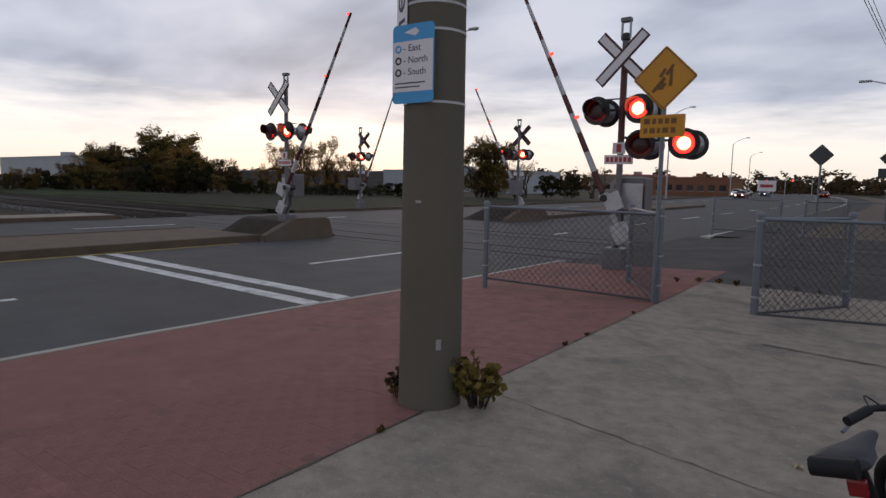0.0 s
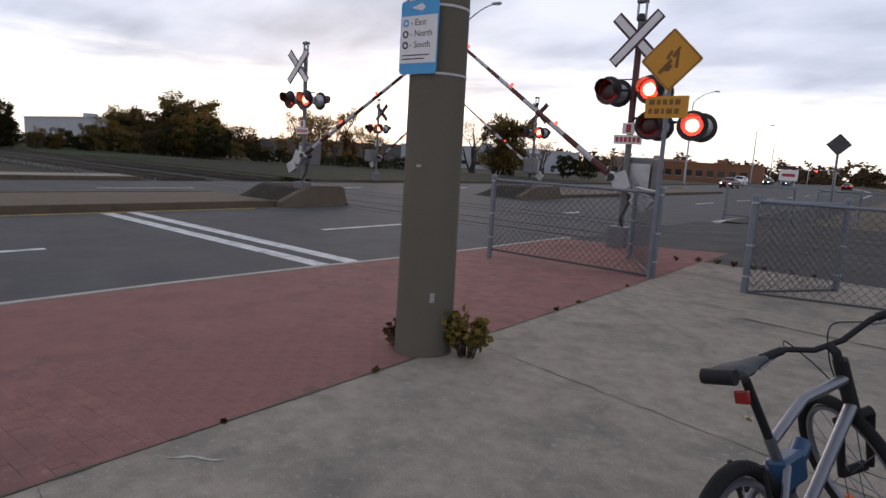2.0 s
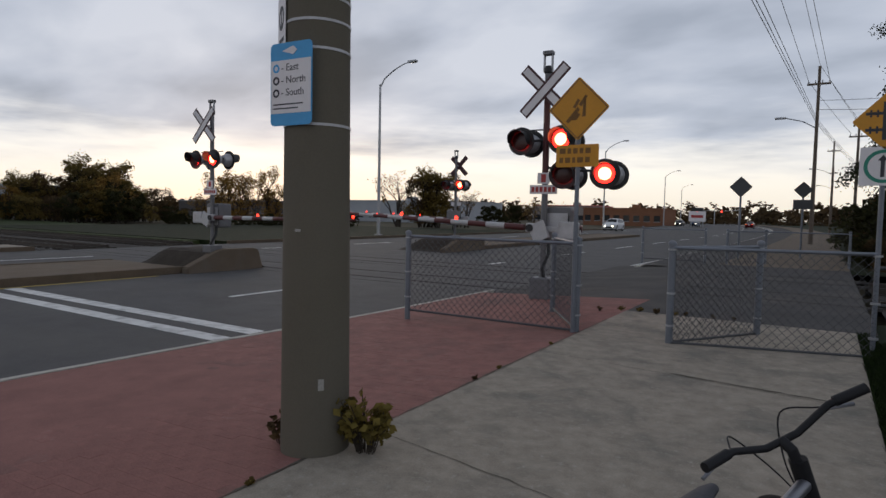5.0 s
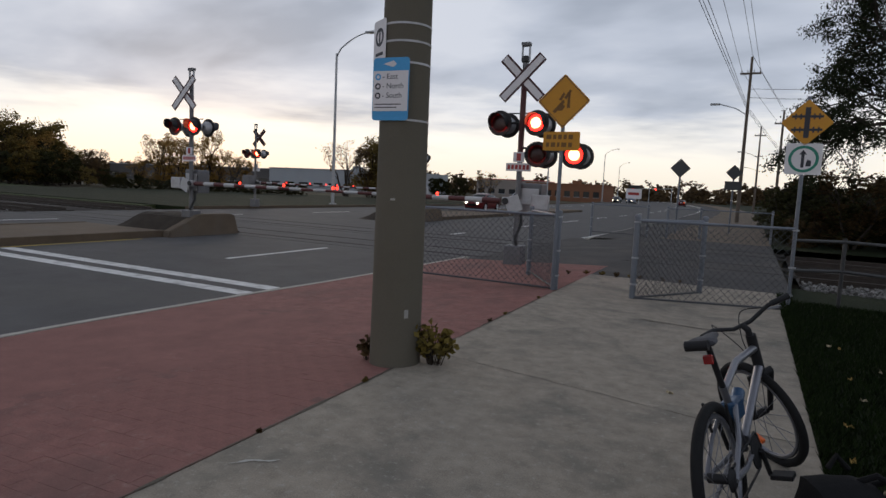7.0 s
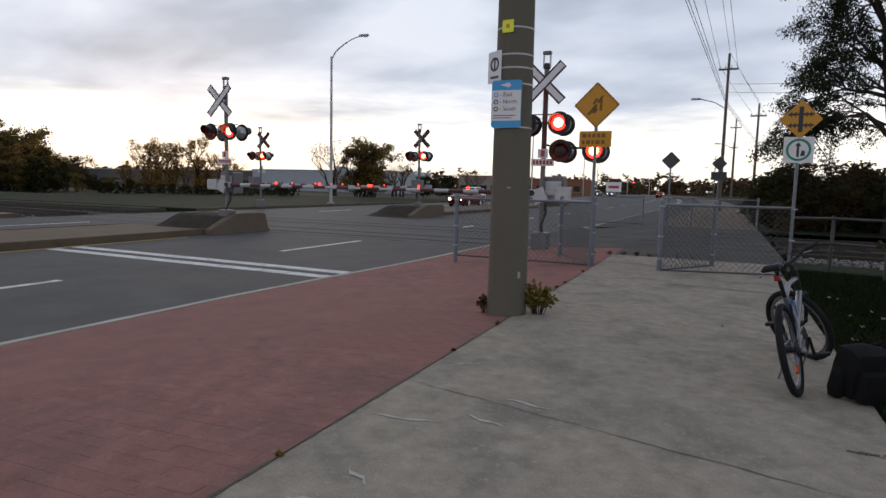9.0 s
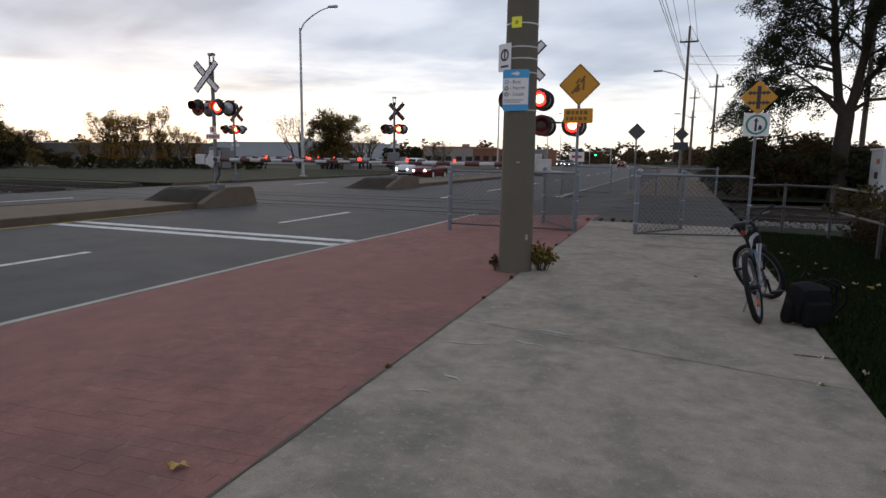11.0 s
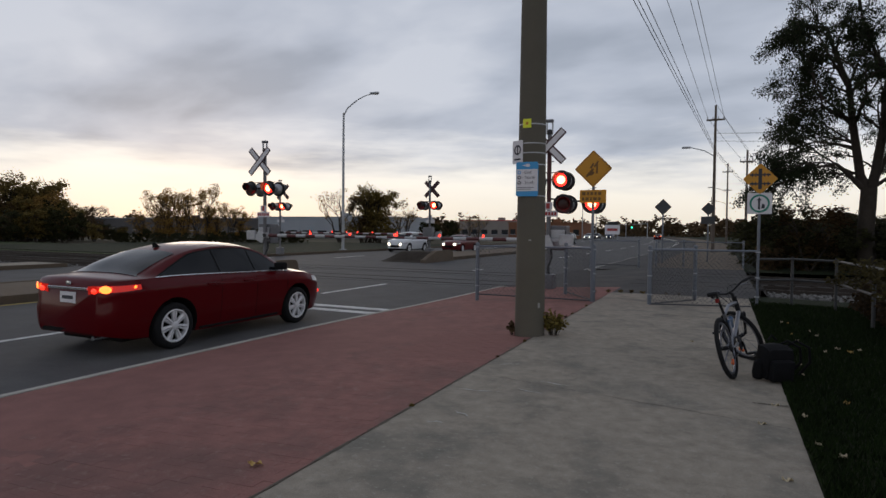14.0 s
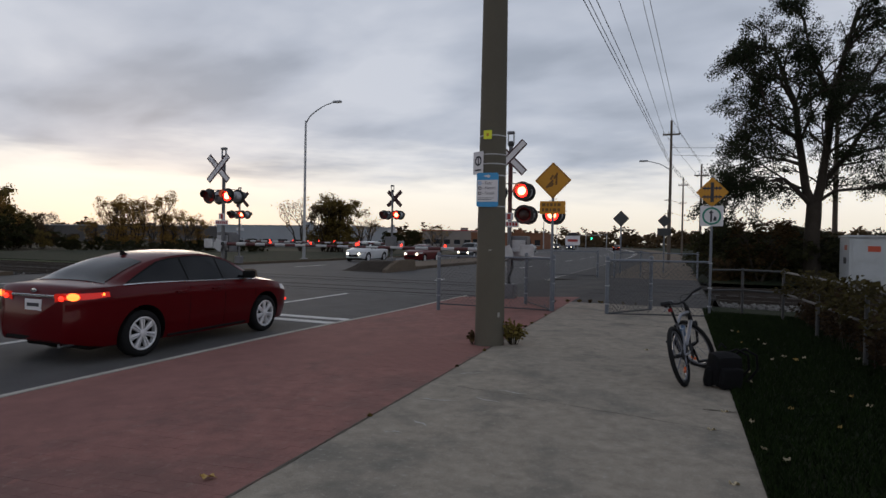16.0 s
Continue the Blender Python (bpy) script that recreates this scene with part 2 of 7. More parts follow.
def add_tube(bm, pts, radii, sides=10, cap=True, squash=None):
    """A tube along pts with a radius at each."""
    pts = [Vector(p) for p in pts]
    if not isinstance(radii, (list, tuple)):
        radii = [radii] * len(pts)
    rings, ref = [], None
    for i, p in enumerate(pts):
        d = (pts[min(i + 1, len(pts) - 1)] - pts[max(i - 1, 0)]).normalized()
        if ref is None:
            ref = d.orthogonal().normalized()
        ref = (ref - d * ref.dot(d)).normalized()
        o = d.cross(ref)
        rings.append([bm.verts.new(p + (ref * math.cos(2 * math.pi * k / sides) + o * math.sin(2 * math.pi * k / sides)) * radii[i]) for k in range(sides)])
    for a, b in zip(rings, rings[1:]):
        for k in range(sides):
            bm.faces.new((a[k], a[(k + 1) % sides], b[(k + 1) % sides], b[k]))
    if cap:
        bm.faces.new(rings[0][::-1]); bm.faces.new(rings[-1])
    return rings


def tube(pts, radii, sides=10, cap=True):
    bm = bmesh.new()
    add_tube(bm, pts, radii, sides, cap)
    return bm


def add_lathe(bm, profile, sides=24, m=None, cap=True):
    """profile: (radius, height) from bottom to top, turned round z."""
    rings = []
    m = m or Matrix()
    for r, z in profile:
        rings.append([bm.verts.new(m @ Vector((r * math.cos(2 * math.pi * k / sides), r * math.sin(2 * math.pi * k / sides), z))) for k in range(sides)])
    for a, b in zip(rings, rings[1:]):
        for k in range(sides):
            bm.faces.new((a[k], a[(k + 1) % sides], b[(k + 1) % sides], b[k]))
    if cap:
        bm.faces.new(rings[0][::-1]); bm.faces.new(rings[-1])
    return rings


def lathe(profile, sides=24, m=None, cap=True):
    bm = bmesh.new()
    add_lathe(bm, profile, sides, m, cap)
    return bm


def add_prism(bm, outline, y0, y1, m=None):
    """Outline of (x, z) points, drawn out from y0 to y1."""
    m = m or Matrix()
    a = [bm.verts.new(m @ Vector((x, y0, z))) for x, z in outline]
    b = [bm.verts.new(m @ Vector((x, y1, z))) for x, z in outline]
    n = len(outline)
    for i in range(n):
        bm.faces.new((a[i], a[(i + 1) % n], b[(i + 1) % n], b[i]))
    bm.faces.new(a[::-1]); bm.faces.new(b)


def prism(outline, y0, y1, m=None):
    bm = bmesh.new()
    add_prism(bm, outline, y0, y1, m)
    return bm


def add_sheet(bm, x0, x1, y0, y1, z, nx=1, ny=1):
    """z is a number or a function of x and y."""
    zz = z if callable(z) else (lambda x, y: z)
    vs = [[bm.verts.new((x0 + (x1 - x0) * i / nx, y0 + (y1 - y0) * j / ny, zz(x0 + (x1 - x0) * i / nx, y0 + (y1 - y0) * j / ny))) for i in range(nx + 1)] for j in range(ny + 1)]
    for j in range(ny):
        for i in range(nx):
            bm.faces.new((vs[j][i], vs[j][i + 1], vs[j + 1][i + 1], vs[j + 1][i]))


# ---- ground, road, pavements ----
ROAD = -0.29            # level of the carriageway
EDGE = -2.73            # seam of concrete and pavers
KERB = -6.72
MED0, MED1 = -15.45, -19.40
FAR = -27.2


def boulevard(x, y):
    t = min(1.0, max(0.0, (EDGE - x) / (EDGE - KERB)))
    return -0.195 * t


def seam(y):
    return EDGE - 0.0125 * (y - 3.0)


def kerb_x(y):
    for (y0, x0), (y1, x1) in zip(KERB_LINE, KERB_LINE[1:]):
        if y <= y1:
            return x0 + (x1 - x0) * max(0.0, (y - y0) / (y1 - y0))
    return KERB_LINE[-1][1]


KERB_LINE = ((-40, -6.88), (3, -6.84), (5.5, -6.72), (7.0, -6.60), (9.0, -6.52), (14, -6.45))


def bend(y):
    return -0.0007 * max(0.0, y - 60) ** 2


def strip(bm, ys, left, right, z):
    """A flat strip along y between two side lines."""
    zf = z if callable(z) else (lambda x, y: z)
    row = None
    for y in ys:
        n = [bm.verts.new((x, y, zf(x, y))) for x in (left(y), right(y))]
        if row:
            bm.faces.new((row[0], row[1], n[1], n[0]))
        row = n


def kerb_run(bm, ys, line, width, top, foot):
    """A kerb of given width along a line of x by y, with a worn top edge."""
    prof = ((0, foot), (0, top - 0.03), (0.03, top), (width - 0.01, top), (width, foot))
    rows = []
    for y in ys:
        rows.append([bm.verts.new((line(y) + dx * (1 if width > 0 else 1), y, z)) for dx, z in prof])
    for a, b in zip(rows, rows[1:]):
        for i in range(len(prof) - 1):
            bm.faces.new((a[i], a[i + 1], b[i + 1], b[i]))
    for r in (rows[0], rows[-1]):
        bm.faces.new(r)


FARY = [60 + 20 * k for k in range(0, 24)]


def build_ground():
    bm = bmesh.new()
    add_sheet(bm, -1800, 1800, -1800, 1800, -0.50, 8, 8)
    setting("ground", bm, SOIL, "dry grassy earth reaching to the horizon", "ground")
    bm = bmesh.new()
    strip(bm, [-120, 0, 30] + FARY, lambda y: FAR + bend(y) - 0.05, lambda y: -5.6 + bend(y), ROAD)
    setting("road", bm, ASPHALT, "grey worn asphalt road with two carriageways", "road")
    bm = bmesh.new()
    ys = [-40 + 2 * k for k in range(25)] + [10.3]
    strip(bm, ys, lambda y: seam(y) + 0.006, lambda y: 0.35, 0.0)
    lo = bm.faces[:]
    r = bmesh.ops.extrude_face_region(bm, geom=lo)
    for v in r["geom"]:
        if isinstance(v, bmesh.types.BMVert):
            v.co.z -= 0.25
    setting("sidewalk", bm, CONCRETE, "weathered light grey concrete sidewalk", "sidewalk")
    bm = bmesh.new()
    add_sheet(bm, 0.352, 90, -60, 12.1, lambda x, y: -0.012 * min(x, 20) - (0.1 if y > 11 else 0), 6, 24)
    setting("verge", bm, GRASS_GROUND, "dark green grass verge beside the sidewalk", "grass")
    bm = bmesh.new()
    strip(bm, [-40, 0, 3, 5.5, 7, 9, 12.0], kerb_x, seam, lambda x, y: boulevard(x, y) - 0.0035)
    setting("paver_bed", bm, MORTAR, "red paver boulevard between sidewalk and road", "pavement")
    bm = bmesh.new()
    kerb_run(bm, [-40, 0, 3, 4.5, 5.5, 6.3, 7, 8, 9, 11, 12.6], lambda y: kerb_x(y) - 0.13, 0.13, -0.19, -0.42)
    setting("kerb", bm, CURB, "pale concrete kerb along the road", "kerb")
    for name, y0, y1 in (("median", -90, 10.75), ("median_2", 28.5, 60)):
        bm = bmesh.new()
        kerb_run(bm, [y0, y1], lambda y: MED0 - 0.25, 0.25, -0.10, -0.42)
        setting(name + "_kerb", bm, MEDIAN_KERB, "stained brown concrete median kerb", "kerb")
        bm = bmesh.new()
        kerb_run(bm, [y0, y1], lambda y: MED1, 0.25, -0.10, -0.42)
        setting(name + "_far_kerb", bm, MEDIAN_KERB, "stained brown concrete median kerb", "kerb")
        bm = bmesh.new()
        add_box(bm, MED1 + 0.25, MED0 - 0.25, y0, y1, -0.4, -0.115)
        setting(name, bm, MOUND, "brown concrete median between the carriageways", "median")
    bm = bmesh.new()
    kerb_run(bm, [-120, 12.0], lambda y: FAR - 0.25, 0.25, -0.12, -0.42)
    setting("far_kerb", bm, MEDIAN_KERB, "concrete kerb on the far side", "kerb")
    bm = bmesh.new()
    kerb_run(bm, [21.5, 30, 45] + FARY, lambda y: FAR - 0.25 + bend(y), 0.25, -0.12, -0.42)
    setting("far_kerb_2", bm, MEDIAN_KERB, "concrete kerb on the far side beyond the railway", "kerb")
    bm = bmesh.new()
    add_box(bm, -29.6, FAR - 0.25, -120, 12.0, -0.4, -0.13)
    setting("far_sidewalk", bm, CONCRETE, "concrete sidewalk on the far side", "sidewalk")
    bm = bmesh.new()
    add_box(bm, -60, FAR - 0.25, 21.5, 60, -0.45, -0.16)
    setting("far_verge", bm, GRASS_GROUND, "dull green verge on the far side", "grass")
    bm = bmesh.new()
    add_box(bm, -140, -29.8, 20.5, 34, -0.5, -0.20)
    setting("far_verge_2", bm, mat("trackside_grass", (0.032, 0.043, 0.014), 0.95, vary=0.35, scale=0.6, fine=12, bump=0.6), "strip of green grass along the railway", "grass")
    # footway over the railway and beyond
    bm = bmesh.new()
    strip(bm, [10.32, 12.0], lambda y: seam(y), lambda y: 0.6, -0.01)
    strip(bm, [12.0, 23.0], lambda y: -6.6, lambda y: seam(y), lambda x, y: -0.275 if x < -4 else -0.01)
    strip(bm, [12.0, 23.0], lambda y: seam(y), lambda y: 0.6, -0.01)
    setting("crossing_footway", bm, CROSSING, "dark asphalt footway over the railway", "footway")
    bm = bmesh.new()
    strip(bm, [23.0, 45] + FARY, lambda y: -3.2 + bend(y), lambda y: 0.6 + bend(y), -0.02)
    setting("sidewalk_2", bm, MOUND, "concrete sidewalk beyond the railway", "sidewalk")
    bm = bmesh.new()
    strip(bm, [22.2, 45] + FARY, lambda y: -5.6 + bend(y), lambda y: -3.2 + bend(y), lambda x, y: -0.12)
    setting("boulevard_2", bm, CROSSING, "worn grey boulevard strip beyond the railway", "pavement")
    bm = bmesh.new()
    strip(bm, [22.5, 45] + FARY, lambda y: 0.6 + bend(y), lambda y: 60, lambda x, y: -0.06)
    setting("verge_2", bm, GRASS_GROUND, "dark grass verge beyond the railway", "grass")
    bm = bmesh.new()
    kerb_run(bm, [22.0, 45] + FARY, lambda y: -5.8 + bend(y), 0.2, -0.16, -0.42)
    setting("kerb_2", bm, CURB, "pale concrete kerb beyond the railway", "kerb")
    for k, y in enumerate((5.55, 6.16)):
        bm = box(-15.22, -7.18, y, y + 0.29, ROAD, ROAD + 0.005)
        setting("stop_line_%d" % (k + 1), bm, WHITE_PAINT, "white painted stop line", "road marking")
    bm = bmesh.new()
    for y in [8.5 + 9.15 * k for k in range(-4, 30)]:
        for x in (-10.60, -23.0):
            add_box(bm, x - 0.07 + bend(y), x + 0.07 + bend(y), y, y + 3.6, ROAD, ROAD + 0.005)
    tagged(part("lane_dashes", bm, WHITE_PAINT), "white dashed lane lines on the asphalt", "road marking", kind="structure")
    bm = bmesh.new()
    strip(bm, [14.2, 18, 22, 28.5, 45] + FARY, lambda y: max(-6.80, min(-6.16, -6.80 + 0.045 * (y - 14))) + bend(y), lambda y: max(-6.68, min(-6.04, -6.68 + 0.045 * (y - 14))) + bend(y), ROAD + 0.005)
    setting("edge_line", bm, WHITE_PAINT, "white edge line along the road", "road marking")
    bm = bmesh.new()
    strip(bm, [-90, 9.8], lambda y: MED0 + 0.12, lambda y: MED0 + 0.30, ROAD + 0.005)
    setting("yellow_line", bm, mat("yellow_road_paint", (0.40, 0.30, 0.09), 0.85, vary=0.2, scale=2, fine=50, dirt=((0.12, 0.11, 0.1), 0.9, 1.2)), "worn yellow line beside the median", "road marking")
    # darker crossing panels and tar seams
    bm = bmesh.new()
    for y0, y1 in ((12.9, 15.7), (17.2, 20.0)):
        add_box(bm, -27.0, -6.5, y0, y1, ROAD - 0.02, ROAD + 0.006)
    setting("crossing_panels", bm, ASPHALT, "dark rubber and asphalt panels between the rails", "crossing surface")


build_ground()


# ---- signs, poles, fences ----
def plate_on(name, parent, outline, y0, thick, material, label="", corner=0.0):
    """A flat plate in the xz plane of its parent, from y0 back by thick."""
    bm = prism(outline, y0, y0 + thick)
    if corner:
        es = [e for e in bm.edges if abs(e.verts[0].co.y - e.verts[1].co.y) > thick * 0.5]
        bmesh.ops.bevel(bm, geom=es, offset=corner, segments=4, affect="EDGES", profile=0.5)
    return part(name, bm, material, parent, label)


def rect(x0, x1, z0, z1):
    return [(x0, z0), (x1, z0), (x1, z1), (x0, z1)]


def diamond(r, cz=0.0):
    return [(0, cz - r), (r, cz), (0, cz + r), (-r, cz)]


def text_on(name, body, size, material, parent, m):
    cu = bpy.data.curves.new(name, "FONT")
    cu.body, cu.size, cu.extrude = body, size, 0.0008
    ob = bpy.data.objects.new("tmp_text", cu)
    scene.collection.objects.link(ob)
    me = bpy.data.meshes.new_from_object(ob.evaluated_get(bpy.context.evaluated_depsgraph_get()))
    bpy.data.objects.remove(ob)
    me.materials.clear()
    me.materials.append(material)
    t = new(name, me)
    t.parent = parent
    t.matrix_basis = m
    return t


def ring_bm(r0, r1, y0, y1, sides=28):
    bm = bmesh.new()
    m = Matrix.Rotation(radians(90), 4, "X")
    rows = []
    for r, y in ((r0, y0), (r1, y0), (r1, y1), (r0, y1)):
        rows.append([bm.verts.new((r * math.cos(2 * math.pi * k / sides), y, r * math.sin(2 * math.pi * k / sides))) for k in range(sides)])
    for a, b in zip(rows, rows[1:] + rows[:1]):
        for k in range(sides):
            bm.faces.new((a[k], a[(k + 1) % sides], b[(k + 1) % sides], b[k]))
    return bm


def disc_bm(r, y0, y1, sides=24, cx=0.0, cz=0.0):
    return prism([(cx + r * math.cos(2 * math.pi * k / sides), cz + r * math.sin(2 * math.pi * k / sides)) for k in range(sides)], y0, y1)


MAST_TAG = mat("worn_tag", (0.30, 0.29, 0.27), 0.6, vary=0.2, scale=30, fine=90, bump=0.05)
POLE_AT = (-2.84, 3.09)


def pole_r(z):
    return 0.222 - 0.0072 * z


def build_concrete_pole():
    p = empty("utility_pole", pose(*POLE_AT, 0), "tall tapered round concrete utility pole with metal bands", "pole")
    prof = [(pole_r(z), z) for z in (-0.3, 0, 0.5, 1.5, 3, 5, 8, 11)]
    part("shaft", lathe(prof, 40), POLE_CONCRETE, p, smooth=True)
    for z in (2.07, 2.53, 2.70, 2.84, 3.12):
        r = pole_r(z)
        bm = lathe([(r + 0.001, z - 0.008), (r + 0.004, z - 0.008), (r + 0.004, z + 0.008), (r + 0.001, z + 0.008)], 32, cap=False)
        part("band", bm, SILVER, p, "thin bright steel band")
    bm = bmesh.new()
    add_box(bm, -0.022, 0.022, -0.004, 0.004, -0.009, 0.009, 0.002)
    part("tag", bm, MAST_TAG, p, "small pale number tag", pose(0.05, -pole_r(1.42) - 0.004, 1.42))
    part("tag", box(-0.018, 0.018, -0.003, 0.003, -0.036, 0.036, 0.002), MAST_TAG, p, "small white sticker", pose(0.175, -0.133, 0.46, 0, 0, 52))
    for z, a in ((1.75, 8), (1.72, 16)):
        bm = lathe([(0.0, -0.004), (0.02, -0.003), (0.02, 0.003)], 10, Matrix.Rotation(radians(90), 4, "X"), cap=False)
        part("plug", bm, BLACK, p, "dark filled hole", pose(-0.11 + a * 0.004, -pole_r(z) + 0.024, z))
    # blue-headed transit stop sign
    s = empty("transit_sign", pose(-2.845, 2.868, 2.07, 0, 0, 4), "white transit stop sign with blue top and bottom", "sign")
    plate_on("plate", s, rect(-0.165, 0.165, -0.01, 0.49), -0.004, 0.004, SIGN_BLUE, "blue rounded metal plate", 0.03)
    plate_on("panel", s, rect(-0.158, 0.158, 0.065, 0.385), -0.007, 0.003, SIGN_WHITE, "white information panel")
    plate_on("arrow", s, [(-0.07, 0.44), (0.02, 0.415), (0.05, 0.44), (0.02, 0.465)], -0.007, 0.003, SIGN_WHITE, "pale arrow shape")
    for k, word in enumerate(("East", "North", "South")):
        z = 0.32 - 0.075 * k
        part("route_disc", ring_bm(0.014, 0.026, -0.0015, 0, 20), SIGN_BLUE if k == 0 else INK, s, "", pose(-0.115, -0.0072, z + 0.018))
        text_on("word", "- " + word, 0.062, INK, s, pose(-0.075, -0.0075, z, 90))
    for z, w in ((0.115, 0.24), (0.09, 0.2)):
        plate_on("print_line", s, rect(-0.14, -0.14 + w, z, z + 0.008), -0.008, 0.0012, INK)
    # parking plate turned to the road
    s = empty("parking_sign", pose(-3.02, 2.955, 2.55, 0, 0, -32), "small white parking plate with a dark ring", "sign")
    plate_on("plate", s, rect(-0.115, 0.115, 0, 0.34), -0.004, 0.004, SIGN_WHITE, "", 0.02)
    part("ring", ring_bm(0.05, 0.075, -0.0015, 0), INK, s, "dark ring", pose(0, -0.0045, 0.20))
    plate_on("bar", s, rect(-0.012, 0.012, 0.14, 0.26), -0.006, 0.0015, INK)
    plate_on("print_line", s, rect(-0.07, 0.07, 0.05, 0.075), -0.006, 0.0015, INK)
    plate_on("bracket", s, rect(-0.02, 0.02, 0.1, 0.13), 0.0, 0.06, GALV)
    # yellow tag
    s = empty("yellow_tag", pose(-2.86, 2.885, 3.06, 0, 0, -6), "small bright yellow square tag on the pole", "tag")
    plate_on("plate", s, rect(-0.065, 0.065, 0, 0.13), -0.004, 0.004, mat("lime_yellow", (0.72, 0.75, 0.03), 0.5, vary=0.05, bump=0.02), "", 0.012)
    plate_on("mark", s, rect(-0.02, 0.02, 0.045, 0.085), -0.0055, 0.0015, SIGN_YELLOW)


build_concrete_pole()

MESH_WIRE = mat("fence_wire", (0.075, 0.077, 0.085), 0.6, 0.4, vary=0.15, scale=5, fine=40, bump=0)


def fence_panel(a, b, height=1.18, foot=-0.01, posts=(1, 1), tall=(1.26, 1.26), cell=0.105, z=0.0, wire=0.0035):
    """Chain-link panel from a to b: posts, rails and a woven diamond mesh of single wires."""
    a, b = Vector((*a, z)), Vector((*b, z))
    ln = (b - a).length
    m = Matrix.Translation(a) @ Matrix.Rotation(math.atan2(b.y - a.y, b.x - a.x), 4, "Z")
    f = empty("chain_link_fence", m, "grey chain-link fence panel with round steel posts", "fence", "pedestrian barrier fences")
    for at, has, h in ((0, posts[0], tall[0]), (ln, posts[1], tall[1])):
        if has:
            bm = tube([(at, 0, -0.2), (at, 0, h - 0.03)], 0.043, 12)
            add_lathe(bm, [(0.05, h - 0.05), (0.052, h - 0.02), (0.038, h), (0.008, h + 0.014)], 12, Matrix.Translation((at, 0, 0)))
            part("post", bm, FENCE_POST, f, smooth=True)
    for zz in (height, foot + 0.02):
        part("rail", tube([(0, 0, zz), (ln, 0, zz)], 0.022 if zz > 0.5 else 0.016, 8), FENCE_POST if zz > 0.5 else MESH_WIRE, f, smooth=True)
    for at in (0, ln):
        for zz in (0.22, 0.62, height - 0.02):
            part("tie_band", lathe([(0.045, zz - 0.012), (0.049, zz - 0.01), (0.049, zz + 0.01), (0.045, zz + 0.012)], 12, Matrix.Translation((at, 0, 0)), False), GALV, f, "steel tension band")
    bm = bmesh.new()
    h = height - foot
    n = int((ln + h) / cell) + 1

    def wire_run(x0, z0, x1, z1, off):
        d = Vector((x1 - x0, 0, z1 - z0))
        if d.length < 0.02:
            return
        add_tube(bm, [(x0, off, z0), (x1, off, z1)], wire, 4, False)
    for k in range(n):
        c = k * cell
        # rising wire: x - z = c - h
        x0 = c - h
        s0 = max(0.0, -x0)
        s1 = min(h, ln - x0)
        if s1 > s0:
            wire_run(x0 + s0, foot + s0, x0 + s1, foot + s1, 0.002)
        # falling wire: x + z = c
        s0 = max(0.0, c - ln)
        s1 = min(h, c)
        if s1 > s0:
            wire_run(c - s0, foot + s0, c - s1, foot + s1, -0.002)
    part("wire_mesh", bm, MESH_WIRE, f, "woven diamond wire mesh")
    return f


fence_panel((-5.64, 8.0), (-2.85, 8.0))
fence_panel((-2.85, 8.03), (-3.88, 9.70), posts=(0, 1))
fence_panel((-1.65, 8.0), (-0.80, 9.36))
fence_panel((-1.64, 7.98), (0.44, 8.60), posts=(0, 0))
# the same barriers beyond the railway
fence_panel((-6.2, 24.6), (-3.9, 24.6), cell=0.1, z=-0.05, wire=0.0024)
fence_panel((-3.0, 23.4), (-1.9, 24.6), cell=0.1, z=-0.05, wire=0.0024)
fence_panel((-1.9, 24.6), (0.6, 24.6), posts=(0, 1), cell=0.1, z=-0.05, wire=0.0024)


def sign_post(name, at, h, label, r=0.03):
    p = empty(name, pose(*at, 0), label, "sign")
    part("post", tube([(0, 0, -0.2), (0, 0, h)], r, 12), FENCE_POST, p, smooth=True)
    return p


